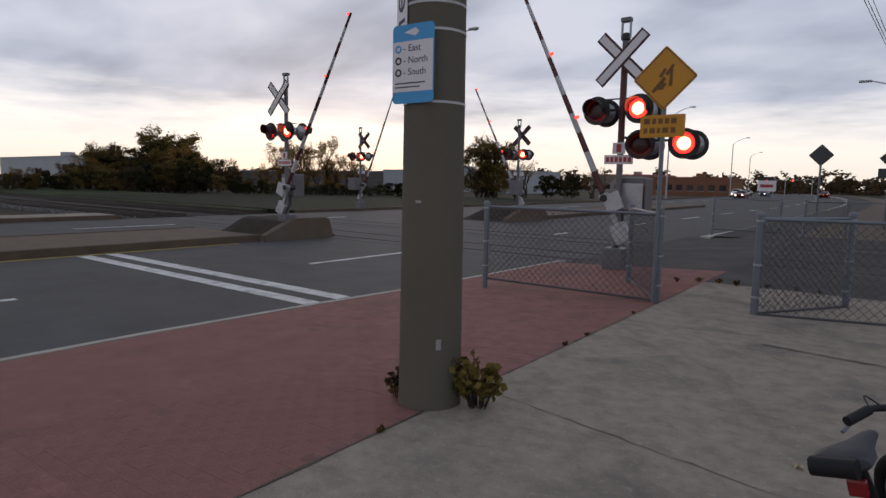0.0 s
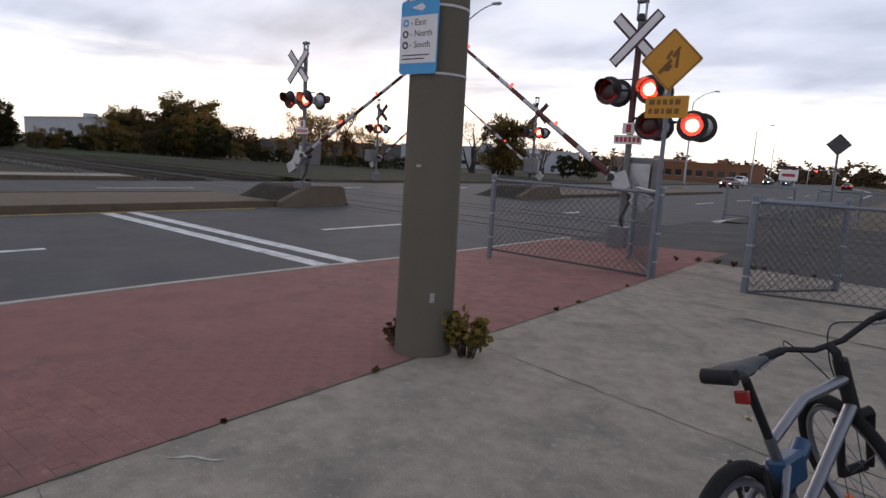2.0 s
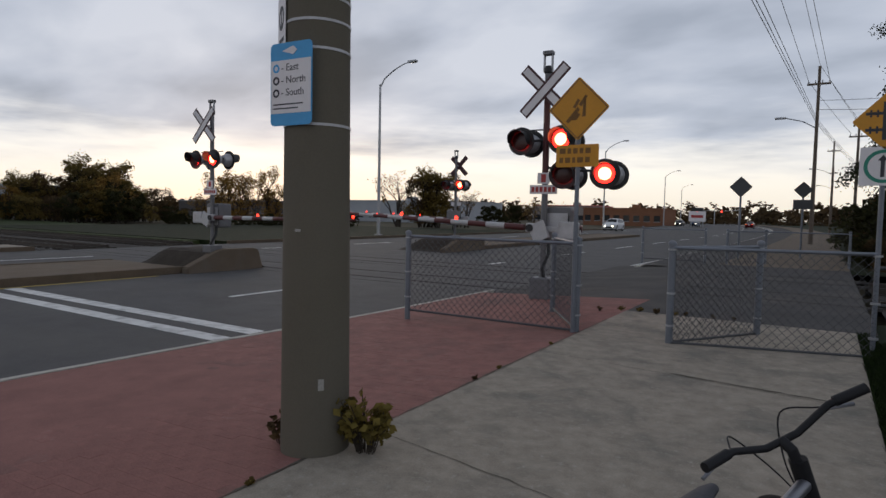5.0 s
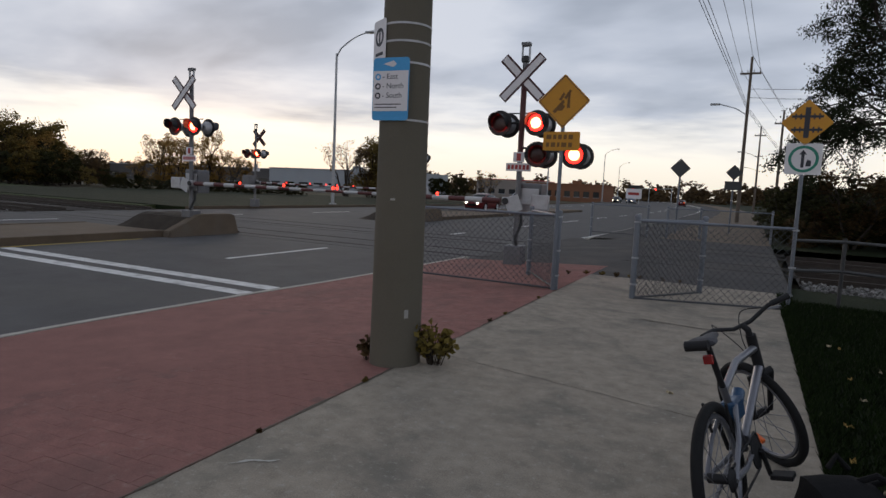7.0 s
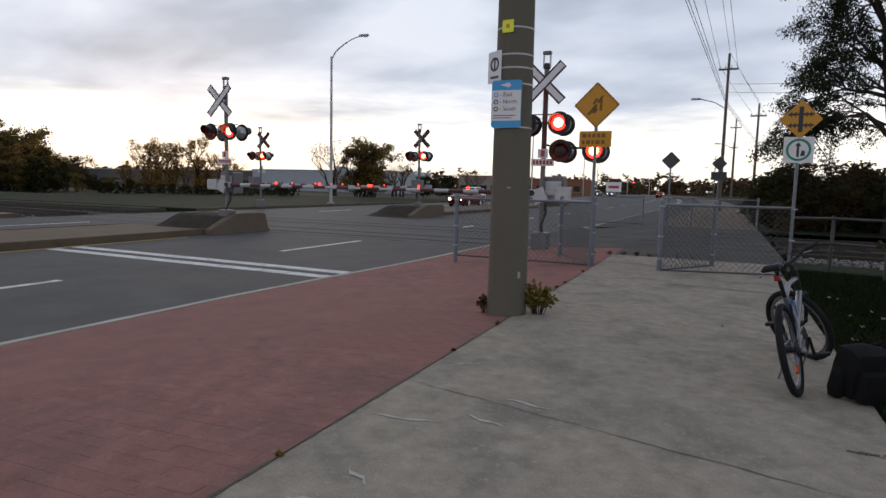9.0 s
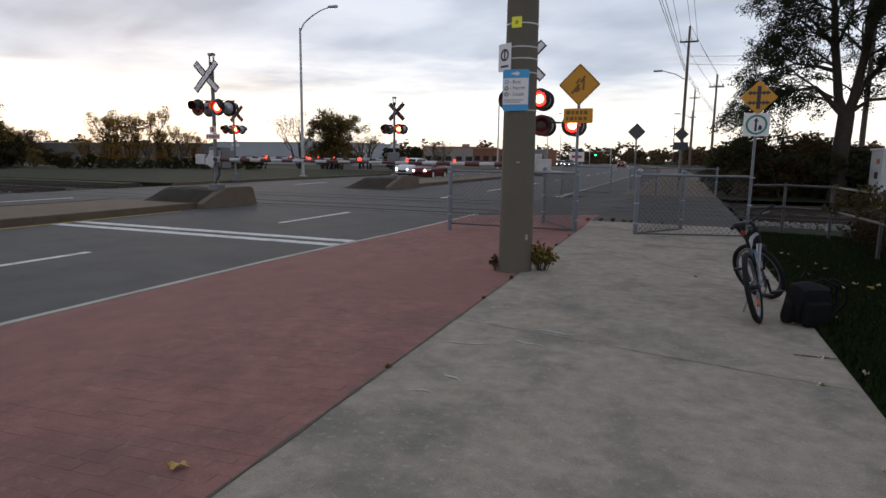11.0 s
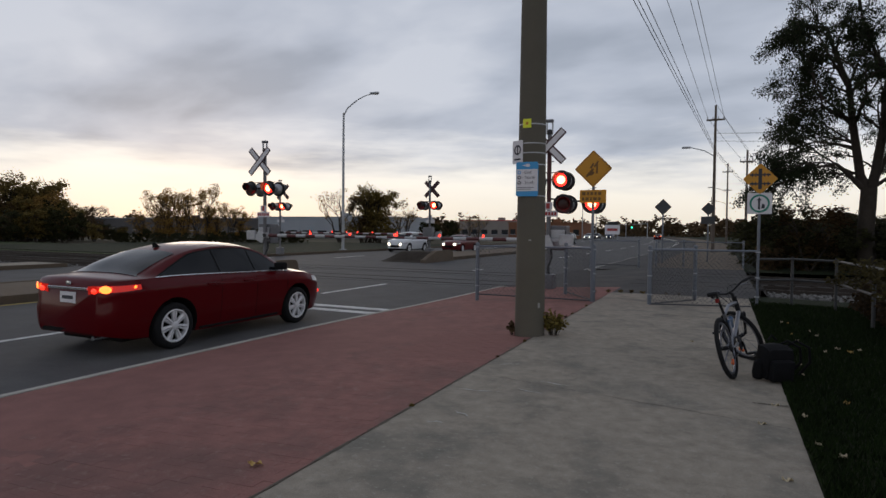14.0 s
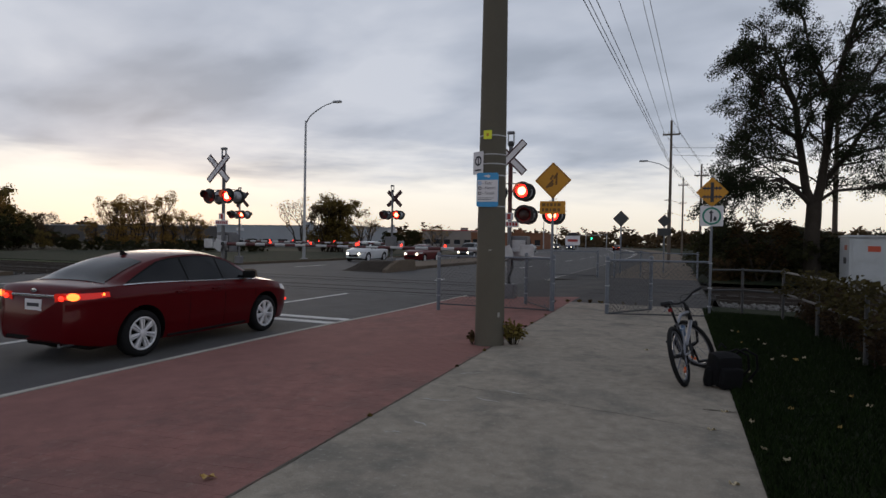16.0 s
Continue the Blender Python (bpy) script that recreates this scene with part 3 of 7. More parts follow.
def build_yellow_signs():
    s = sign_post("warning_sign", (-2.87, 7.93), 3.2, "yellow diamond warning sign over a yellow tab, on a fence post")
    d = plate_on("diamond_plate", s, diamond(0.415, 2.945), -0.04, 0.004, SIGN_YELLOW, "yellow diamond plate", 0.03)
    rim = bmesh.new()
    for k in range(4):
        q = diamond(0.385, 2.945)
        a, b = Vector((q[k][0], -0.0415, q[k][1])), Vector((q[(k + 1) % 4][0], -0.0415, q[(k + 1) % 4][1]))
        add_tube(rim, [a, b], 0.005, 4)
    part("border", rim, INK, d, "thin dark border")
    for q in ([(-0.17, 2.79), (-0.13, 2.76), (0.02, 2.93), (-0.01, 2.97)], [(-0.10, 2.80), (-0.02, 2.80), (0.03, 2.87), (-0.02, 2.90)],
              [(0.05, 2.84), (0.10, 2.84), (0.10, 3.06), (0.07, 3.06)], [(0.0, 3.0), (0.04, 2.97), (0.12, 3.10), (0.09, 3.12)], [(-0.08, 2.97), (-0.04, 2.95), (0.02, 3.05), (-0.01, 3.08)]):
        plate_on("symbol", d, q, -0.0425, 0.0025, SOFT_INK)
    t = plate_on("tab_plate", s, rect(-0.29, 0.29, 2.19, 2.48), -0.04, 0.004, SIGN_YELLOW, "yellow rectangular tab", 0.02)
    for z, ws in ((2.365, (0.10, 0.07, 0.08, 0.07, 0.09)), (2.245, (0.07, 0.09, 0.06, 0.10, 0.08))):
        x = -0.24
        for w in ws:
            plate_on("print_bar", t, rect(x, x + w - 0.02, z, z + 0.07), -0.0425, 0.0025, SOFT_INK)
            x += w + 0.008
    for z in (2.3, 2.85):
        plate_on("bracket", s, rect(-0.025, 0.025, z, z + 0.04), -0.036, 0.036, GALV)
    s = sign_post("crossing_sign", (0.46, 8.98), 3.1, "yellow diamond railway sign over a white sign with green ring", 0.028)
    d = plate_on("diamond_plate", s, diamond(0.335, 2.72), -0.04, 0.004, SIGN_YELLOW, "yellow diamond plate", 0.025)
    plate_on("symbol", d, rect(-0.035, 0.035, 2.50, 2.94), -0.0425, 0.0025, INK)
    for q in (rect(-0.20, -0.035, 2.60, 2.635), rect(0.035, 0.20, 2.60, 2.635), rect(-0.20, -0.035, 2.79, 2.825), rect(0.035, 0.20, 2.79, 2.825)):
        plate_on("symbol", d, q, -0.0425, 0.0025, INK)
    for z in (2.6175, 2.8075):
        for x in (-0.15, -0.085, 0.085, 0.15):
            plate_on("symbol", d, rect(x - 0.011, x + 0.011, z - 0.042, z + 0.042), -0.0445, 0.0025, INK)
    w = plate_on("square_plate", s, rect(-0.235, 0.235, 1.97, 2.42), -0.04, 0.004, SIGN_WHITE, "white square plate", 0.02)
    part("ring", ring_bm(0.155, 0.195, -0.0025, 0, 32), mat("sign_green", (0.02, 0.20, 0.14), 0.5, vary=0.06, bump=0.02), w, "green permission ring", pose(0, -0.04, 2.195))
    plate_on("symbol", w, rect(-0.03, 0.01, 2.07, 2.26), -0.0425, 0.0025, INK)
    plate_on("symbol", w, [(-0.06, 2.26), (0.04, 2.26), (-0.01, 2.33)], -0.0425, 0.0025, INK)
    plate_on("symbol", w, [(0.03, 2.09), (0.10, 2.09), (0.10, 2.17), (0.05, 2.19)], -0.0425, 0.0025, INK)


build_yellow_signs()

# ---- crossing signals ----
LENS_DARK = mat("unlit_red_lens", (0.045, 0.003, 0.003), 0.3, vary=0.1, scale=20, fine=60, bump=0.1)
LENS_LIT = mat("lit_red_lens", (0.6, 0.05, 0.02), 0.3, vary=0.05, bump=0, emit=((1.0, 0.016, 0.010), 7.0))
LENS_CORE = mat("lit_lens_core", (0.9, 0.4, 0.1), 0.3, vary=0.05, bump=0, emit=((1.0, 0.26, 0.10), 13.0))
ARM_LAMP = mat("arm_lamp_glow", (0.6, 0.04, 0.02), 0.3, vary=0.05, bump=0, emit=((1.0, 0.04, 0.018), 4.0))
ARM_RED = mat("arm_red", (0.075, 0.014, 0.014), 0.5, vary=0.12, scale=5, fine=40, bump=0.05)
ARM_WHITE = mat("arm_white", (0.42, 0.42, 0.43), 0.5, vary=0.12, scale=5, fine=40, bump=0.05)
BLADE_BACK = mat("dark_blade_edge", (0.06, 0.022, 0.026), 0.6, vary=0.15, scale=5, fine=40, bump=0.03)
MAST_GREY = mat("dull_mast_paint", (0.14, 0.14, 0.15), 0.5, 0.3, vary=0.18, scale=5, fine=50, bump=0.08, dirt=((0.12, 0.11, 0.11), 0.6, 3))
LENSES = []             # (lens object, lit in the first half of each second)
ARMS = []               # (arm object, its fall: seconds and degrees, side)


def flash_lamp(parent, m, first):
    """Hooded flasher: round backing, hood, housing, and a lens that turns from its dark side to its lit side."""
    part("backing", disc_bm(0.275, 0.035, 0.05, 32), BLACK, parent, "round black background disc", m)
    part("housing", lathe([(0.19, 0.0), (0.19, 0.08), (0.13, 0.19), (0.04, 0.225)], 24, Matrix.Translation((0, 0.05, 0)) @ Matrix.Rotation(radians(-90), 4, "X")), SILVER, parent, "pale metal lamp housing", m, True)
    hood = bmesh.new()
    n = 18
    rows = []
    for y, k in ((0.03, 1.0), (-0.26, 0.86)):
        for r in (0.200, 0.192):
            span = 235 * k
            rows.append([hood.verts.new((r * math.cos(radians(90 - span / 2 + span * i / n)), y + (0.10 * abs(2 * i / n - 1) ** 2 if y < 0 else 0), r * math.sin(radians(90 - span / 2 + span * i / n)))) for i in range(n + 1)])
    o0, i0, o1, i1 = rows
    for a, b in ((o0, o1), (o1, i1), (i1, i0), (i0, o0)):
        for i in range(n):
            hood.faces.new((a[i], a[i + 1], b[i + 1], b[i]))
    for i in (0, n):
        hood.faces.new((o0[i], o1[i], i1[i], i0[i]))
    part("hood", hood, BLACK, parent, "black visor hood", m, True)
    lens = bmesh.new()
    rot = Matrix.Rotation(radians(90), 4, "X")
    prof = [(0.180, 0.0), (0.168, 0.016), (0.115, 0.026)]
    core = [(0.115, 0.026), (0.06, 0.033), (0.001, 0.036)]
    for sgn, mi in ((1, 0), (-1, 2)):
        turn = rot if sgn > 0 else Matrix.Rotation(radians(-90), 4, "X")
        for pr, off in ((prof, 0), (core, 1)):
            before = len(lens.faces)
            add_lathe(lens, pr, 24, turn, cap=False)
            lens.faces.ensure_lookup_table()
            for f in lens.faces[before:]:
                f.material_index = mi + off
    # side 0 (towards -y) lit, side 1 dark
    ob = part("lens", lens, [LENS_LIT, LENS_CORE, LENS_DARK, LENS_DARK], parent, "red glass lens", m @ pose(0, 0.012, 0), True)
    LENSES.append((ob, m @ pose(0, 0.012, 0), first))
    return ob


def striped_arm(parent, length, side, pivot):
    """The barrier arm: round, tapering, banded red and white, with three lamps; side -1 reaches to -x."""
    arm = new("gate_arm", mesh_of(box(-0.09, 0.09, -0.07, 0.07, -0.09, 0.09, 0.02), "gate_arm", SILVER))
    arm.parent = parent
    arm["label"] = "red and white banded barrier arm"
    arm.matrix_basis = Matrix.Translation(pivot)
    n = int(length / 0.42)
    for k in range(n):
        x0, x1 = 0.15 + (length - 0.15) * k / n, 0.15 + (length - 0.15) * (k + 1) / n
        r0, r1 = 0.065 - 0.030 * k / n, 0.065 - 0.030 * (k + 1) / n
        part("band", tube([(side * x0, 0, 0), (side * x1, 0, 0)], [r0, r1], 10), (ARM_RED, ARM_WHITE)[k % 2], arm, smooth=True)
    for at in (length - 0.06, length * 0.66, length * 0.36):
        bm = bmesh.new()
        add_lathe(bm, [(0.02, 0.03), (0.032, 0.05), (0.036, 0.09), (0.02, 0.115)], 12, Matrix.Translation((side * at, 0, 0.01)))
        part("arm_lamp", bm, ARM_LAMP, arm, "small glowing red lamp", smooth=True)
    # counterweight stub behind the pivot
    bm = bmesh.new()
    add_box(bm, 0.05, 0.85, 0.05, 0.08, -0.05, 0.05, 0.01)
    add_box(bm, 0.55, 0.95, 0.02, 0.14, -0.17, 0.17, 0.03)
    bmesh.ops.transform(bm, matrix=Matrix.Scale(-side, 4, (1, 0, 0)), verts=bm.verts[:])
    part("counterweight", bm, SILVER, arm, "dull grey steel counterweight")
    return arm


def crossing_signal(at, z0, facing, side, length, fall, label, side_lamps=False):
    """Mast with crossbuck, two pairs of flashers, bell, gate machine and arm. facing: degrees round z of the front."""
    s = empty("crossing_signal", pose(*at, z0, 0, 0, facing), label, "railway signal", "crossing signals")
    H = 4.72 - z0
    Z = -z0
    part("foot", box(-0.2, 0.2, -0.2, 0.2, -0.15, 0.32 if z0 == 0 else 0.12, 0.03), MAST_GREY, s, "grey steel base box")
    part("mast", tube([(0, 0, 0), (0, 0, H - 0.3)], 0.062, 16), MAST_GREY, s, smooth=True)
    if side_lamps:
        # red glow of the flashers on this mast, put into a coloured sleeve
        part("glow_sleeve", tube([(0, -0.004, 2.2 + Z), (0, -0.004, 4.1 + Z)], 0.064, 16), ARM_RED, s, "dark red sleeve painting the flashers' glow on the mast", smooth=True)
    # bell at the mast's top: dome, two side straps and a cap
    part("bell", lathe([(0.05, H - 0.40), (0.085, H - 0.38), (0.09, H - 0.30), (0.06, H - 0.25), (0.01, H - 0.235)], 16), BLACK, s, "dark signal bell", smooth=True)
    for x in (-0.082, 0.082):
        part("bell_strap", box(x - 0.014, x + 0.014, -0.03, 0.03, H - 0.36, H - 0.02, 0.004), GALV, s)
    part("bell_cap", box(-0.10, 0.10, -0.07, 0.07, H - 0.04, H + 0.04, 0.015), MAST_GREY, s, "grey steel bell cap")
    out = 0.13 if side_lamps else 0.27
    part("blade_bracket", box(-0.03, 0.03, -out + 0.002, -0.05, 3.95 + Z, 4.01 + Z, 0.006), GALV, s, "steel stand-off bracket")
    for k, a in enumerate((45, -45)):
        bm = bmesh.new()
        add_box(bm, -0.63, 0.63, -0.012, 0, -0.115, 0.115, 0.004)
        blade = part("crossbuck_blade", bm, BLADE_BACK, s, "white crossbuck blade edged in red", pose(0, -out - 0.016 * k, 3.98 + Z, 0, a, 0))
        part("face", box(-0.605, 0.605, -0.0155, -0.012, -0.070, 0.070), SIGN_WHITE, blade)
    pl = part("track_plate", box(-0.29, 0.29, -0.085, -0.075, 1.97 + Z, 2.15 + Z), SIGN_WHITE, s, "white plate with red lettering bars")
    for k in range(6):
        part("print_bar", box(-0.25 + 0.088 * k, -0.19 + 0.088 * k, -0.0885, -0.085, 2.01 + Z, 2.11 + Z), SIGN_RED, pl)
    pl = part("number_plate", box(-0.13, 0.13, -0.085, -0.075, 2.17 + Z, 2.39 + Z), SIGN_WHITE, s, "small white plate")
    part("print_bar", box(-0.05, 0.05, -0.0885, -0.085, 2.20 + Z, 2.36 + Z), SIGN_RED, pl)
    part("crossarm", tube([(-0.5, 0, 3.03 + Z), (0.5, 0, 3.03 + Z)], 0.028, 10), BLACK, s, smooth=True)
    part("crossarm", tube([(-0.5, 0, 3.24 + Z), (0.5, 0, 3.24 + Z)], 0.014, 8), BLACK, s, smooth=True)
    for y, turn in ((-0.30, 0), (0.30, 180)):
        for x in (-0.42, 0.42):
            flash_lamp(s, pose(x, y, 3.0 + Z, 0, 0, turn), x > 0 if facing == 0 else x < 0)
            part("bracket", tube([(x, 0, 3.03 + Z), (x, y * 0.55, 3.0 + Z)], 0.022, 8), BLACK, s, smooth=True)
    if side_lamps:
        part("crossarm", tube([(0, 0, 2.5 + Z), (0.5, -0.05, 2.42 + Z), (1.35, -0.05, 2.40 + Z)], 0.026, 10), BLACK, s, smooth=True)
        for x in (0.50, 1.30):
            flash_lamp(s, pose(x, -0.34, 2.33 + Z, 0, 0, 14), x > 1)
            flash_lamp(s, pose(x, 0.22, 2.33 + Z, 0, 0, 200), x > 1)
            part("bracket", tube([(x, -0.05, 2.40 + Z), (x, -0.2, 2.33 + Z)], 0.022, 8), BLACK, s, smooth=True)
    g = part("gate_machine", box(-0.22 + 0.16 * -side, 0.34 + 0.16 * -side, 0.09, 0.55, 1.0 + Z, 1.72 + Z, 0.04), MAST_GREY, s, "grey gate machine cabinet")
    bm = bmesh.new()        # sloped cover plate over the arm's bracket
    add_box(bm, -0.19, 0.15, -0.235, -0.20, 1.06 + Z, 1.42 + Z, 0.006)
    bmesh.ops.rotate(bm, cent=(0, -0.22, 1.25 + Z), matrix=Matrix.Rotation(radians(24 * side), 3, "Y"), verts=bm.verts[:])
    part("cover_plate", bm, ARM_WHITE, s, "pale bracket cover plate")
    part("cabinet_door", box(-0.18 + 0.16 * -side, 0.30 + 0.16 * -side, 0.07, 0.09, 1.08 + Z, 1.6 + Z, 0.008), SILVER, g)
    part("hinge", tube([(0.32 - 0.16 * side, 0.085, 1.12 + Z), (0.32 - 0.16 * side, 0.085, 1.55 + Z)], 0.012, 8), BLACK, g)
    bm = bmesh.new()
    add_tube(bm, [(0.06, 0.1, 1.02 + Z), (0.1, 0.05, 0.8 + Z), (0.02, -0.08, 0.5 + Z), (0.06, -0.02, 0.2 + Z)], 0.035, 8)
    part("cable_conduit", bm, BLACK, s, "black bent cable conduit", smooth=True)
    arm = striped_arm(s, length, side, (0.2 * side, -0.16, 1.30 + Z))
    part("pivot", tube([(0.2 * side, -0.26, 1.30 + Z), (0.2 * side, 0.12, 1.30 + Z)], 0.075, 14), BLACK, s, smooth=True)
    ARMS.append((arm, fall, side, (0.2 * side, -0.16, 1.30 + Z)))
    return s


SIG = "silver crossing mast with crossbuck, flashers and barrier arm"
crossing_signal((-4.82, 11.45), 0.0, 0, -1, 4.85, [(0, 64.5), (0.5, 57), (1, 49), (1.5, 41.5), (2, 34.8), (2.5, 29.5), (3, 24.5), (3.5, 19.5), (4.2, 11), (5.0, 2.5), (5.4, 0)], SIG + ", side bracket", True)
crossing_signal((-15.55, 11.75), 0.36, 0, 1, 5.5, [(0, 59.5), (0.5, 51), (1, 43), (1.5, 35.3), (2, 29), (2.5, 23.5), (3, 18), (3.5, 13), (4.2, 6.5), (4.8, 1.5), (5.2, 0)], SIG + ", on mound")
crossing_signal((-16.0, 26.4), 0.36, 180, 1, 5.8, [(0, 63), (0.5, 56), (1, 48.5), (1.5, 41), (2, 35), (2.5, 29), (3, 23), (3.5, 17), (4.2, 9.5), (5.0, 2), (5.4, 0)], SIG + ", far median")
crossing_signal((-26.8, 26.0), 0.0, 180, -1, 5.8, [(0, 66), (0.5, 58), (1, 51), (1.5, 44), (2, 36.5), (2.5, 29), (3, 22), (3.5, 15), (4.2, 8), (5.0, 1), (5.3, 0)], SIG + ", far kerb")


def mound(x0, x1, y0, y1, top, name, label):
    """Gravel heap falling away from a concrete wedge wall along the carriageway."""
    bm = bmesh.new()
    nx, ny = 14, 12
    rnd = random.Random(int(y0))
    g = []
    for i in range(nx + 1):
        u = i / nx
        row = []
        for j in range(ny + 1):
            w = j / ny
            up = min(1.0, u / 0.45) * min(1.0, min(w, 1 - w) / 0.30)
            up = up * up * (3 - 2 * up)
            row.append(bm.verts.new((x0 + (x1 - 0.16 - x0) * u, y0 + (y1 - y0) * w, ROAD - 0.03 + (top - ROAD) * up + rnd.uniform(-0.015, 0.015))))
        g.append(row)
    for i in range(nx):
        for j in range(ny):
            bm.faces.new((g[i][j], g[i + 1][j], g[i + 1][j + 1], g[i][j + 1]))
    setting(name, bm, MOUND_TOP, label, "traffic island")
    d = y1 - y0
    wall = prism([(y0 - 0.15, ROAD - 0.05), (y1 - 0.25, ROAD - 0.05), (y1 - 0.45, top - 0.04), (y1 - 0.62, top + 0.02), (y0 + 0.36 * d, top + 0.02), (y0 + 0.30 * d, top - 0.03), (y0 - 0.15, -0.12)], 0.0, 0.30, Matrix.Translation((x1 - 0.30, 0, 0)) @ Matrix(((0, 1, 0, 0), (1, 0, 0, 0), (0, 0, 1, 0), (0, 0, 0, 1))))
    bmesh.ops.bevel(wall, geom=wall.edges[:], offset=0.025, segments=2, affect="EDGES")
    setting(name + "_wall", wall, MOUND, "sloped tan concrete retaining wedge", "kerb")


mound(-19.3, -15.15, 10.8, 13.6, 0.34, "median_mound", "dark gravel mound round the signal mast")
mound(-18.9, -15.2, 24.4, 28.5, 0.34, "median_mound_2", "gravel mound round the far signal mast")


# ---- railway ----
RAIL_WORN = mat("dull_rail_head", (0.062, 0.058, 0.056), 0.9, 0.0, vary=0.2, scale=3, fine=40, bump=0.1)
RAIL = mat("rail_steel", (0.05, 0.040, 0.034), 0.6, 0.5, vary=0.25, scale=3, fine=40, bump=0.1)
TIE = mat("creosote_tie", (0.035, 0.028, 0.022), 0.9, vary=0.3, scale=3, fine=30, bump=0.4, island=0.3)
BALLAST = mat("ballast_stone", (0.05, 0.045, 0.041), 0.95, vary=0.3, scale=6, fine=25, bump=0.6, island=0.35)


def rail_profile(top):
    return [(-0.07, top - 0.17), (0.07, top - 0.17), (0.07, top - 0.155), (0.012, top - 0.13), (0.012, top - 0.045), (0.036, top - 0.035), (0.036, top), (-0.036, top), (-0.036, top - 0.035), (-0.012, top - 0.045), (-0.012, top - 0.13), (-0.07, top - 0.155)]


def build_railway():
    rnd = random.Random(5)
    for k, yc in enumerate((14.3, 18.6)):
        for s, (x0, x1) in enumerate(((-160, -27.3), (0.9, 70))):
            top = -0.17 if x0 < -30 else -0.05
            bm = bmesh.new()
            prof = [(-2.3, -0.5), (-1.6, top - 0.14), (1.6, top - 0.14), (2.3, -0.5)]
            for a, b in ((x0, x1),):
                va = [bm.verts.new((a, yc + y, z)) for y, z in prof]
                vb = [bm.verts.new((b, yc + y, z)) for y, z in prof]
                for i in range(3):
                    bm.faces.new((va[i], va[i + 1], vb[i + 1], vb[i]))
            setting("ballast_%d" % (2 * k + s + 1), bm, BALLAST, "grey crushed stone ballast bed", "ballast")
            t = empty("railway_track", pose(0, yc, 0), "rusty rails on dark wooden ties", "railway track", "railway tracks")
            for dy in (-0.72, 0.72):
                bm = prism(rail_profile(top + 0.03), x0, x1, Matrix.Rotation(radians(-90), 4, "Z") @ Matrix.Scale(1, 4))
                part("rail", bm, RAIL, t, "rusty steel rail", pose(0, dy, 0))
            tie = mesh_of(box(-0.11, 0.11, -1.28, 1.28, top - 0.24, top - 0.11, 0.012), "tie", TIE)
            xs = [x1 - 0.4 - 0.6 * i for i in range(40)] if x0 < -30 else [x0 + 0.4 + 0.6 * i for i in range(24)]
            for x in xs:
                o = new("tie", tie)
                o.parent = t
                o.matrix_basis = pose(x, rnd.uniform(-0.04, 0.04), 0, 0, 0, rnd.uniform(-2, 2))
        t = empty("railway_track", pose(0, yc, 0), "rails set flush in the road crossing", "railway track", "railway tracks")
        for dy in (-0.72, 0.72):
            bm = prism([(-27.2, ROAD + 0.009), (-6.6, ROAD + 0.02), (-2.75, -0.003), (0.85, -0.003), (0.85, -0.06), (-2.75, -0.06), (-6.6, ROAD - 0.05), (-27.2, ROAD - 0.05)], -0.036, 0.036)
            part("rail", bm, RAIL_WORN, t, "worn rail head", pose(0, dy, 0))
    # loose stones on the near shoulder of the bed
    vs, fs = [], []
    for i in range(2600):
        x, y = (rnd.uniform(0.9, 9), rnd.uniform(11.9, 13.2)) if i % 2 else (rnd.uniform(-60, -27.6), rnd.uniform(11.7, 13.0))
        z = (-0.10 if x > 0 else -0.30) + rnd.uniform(-0.06, 0.03)
        s = rnd.uniform(0.025, 0.06)
        b = len(vs)
        q = Euler((rnd.uniform(0, 6), rnd.uniform(0, 6), rnd.uniform(0, 6))).to_matrix()
        for p in ((1, 0, 0), (-1, 0, 0), (0, 1, 0), (0, -1, 0), (0, 0, 0.8), (0, 0, -0.8)):
            v = q @ Vector(p) * s
            vs.append((x + v.x, y + v.y, z + v.z))
        fs += [(b + i0, b + i1, b + i2) for i0, i1, i2 in ((0, 2, 4), (2, 1, 4), (1, 3, 4), (3, 0, 4), (2, 0, 5), (1, 2, 5), (3, 1, 5), (0, 3, 5))]
    me = bpy.data.meshes.new("ballast_stones")
    me.from_pydata(vs, [], fs)
    me.materials.append(mat("pale_ballast", (0.17, 0.165, 0.158), 0.95, vary=0.25, scale=8, fine=30, bump=0.3, island=0.4))
    tagged(new("ballast_stones", me), "pale loose ballast stones beside the rails", "stones", kind="stuff")


build_railway()

# ---- street lamps, utility poles, wires, cabinet, railing ----
WOOD_POLE = mat("weathered_pole_wood", (0.13, 0.105, 0.085), 0.9, vary=0.25, scale=3, fine=40, bump=0.4)
CABLE = mat("cable_black", (0.02, 0.02, 0.022), 0.6, vary=0.1, bump=0)
LAMP_GLASS = mat("lamp_glass", (0.5, 0.48, 0.42), 0.2, vary=0.05, bump=0)


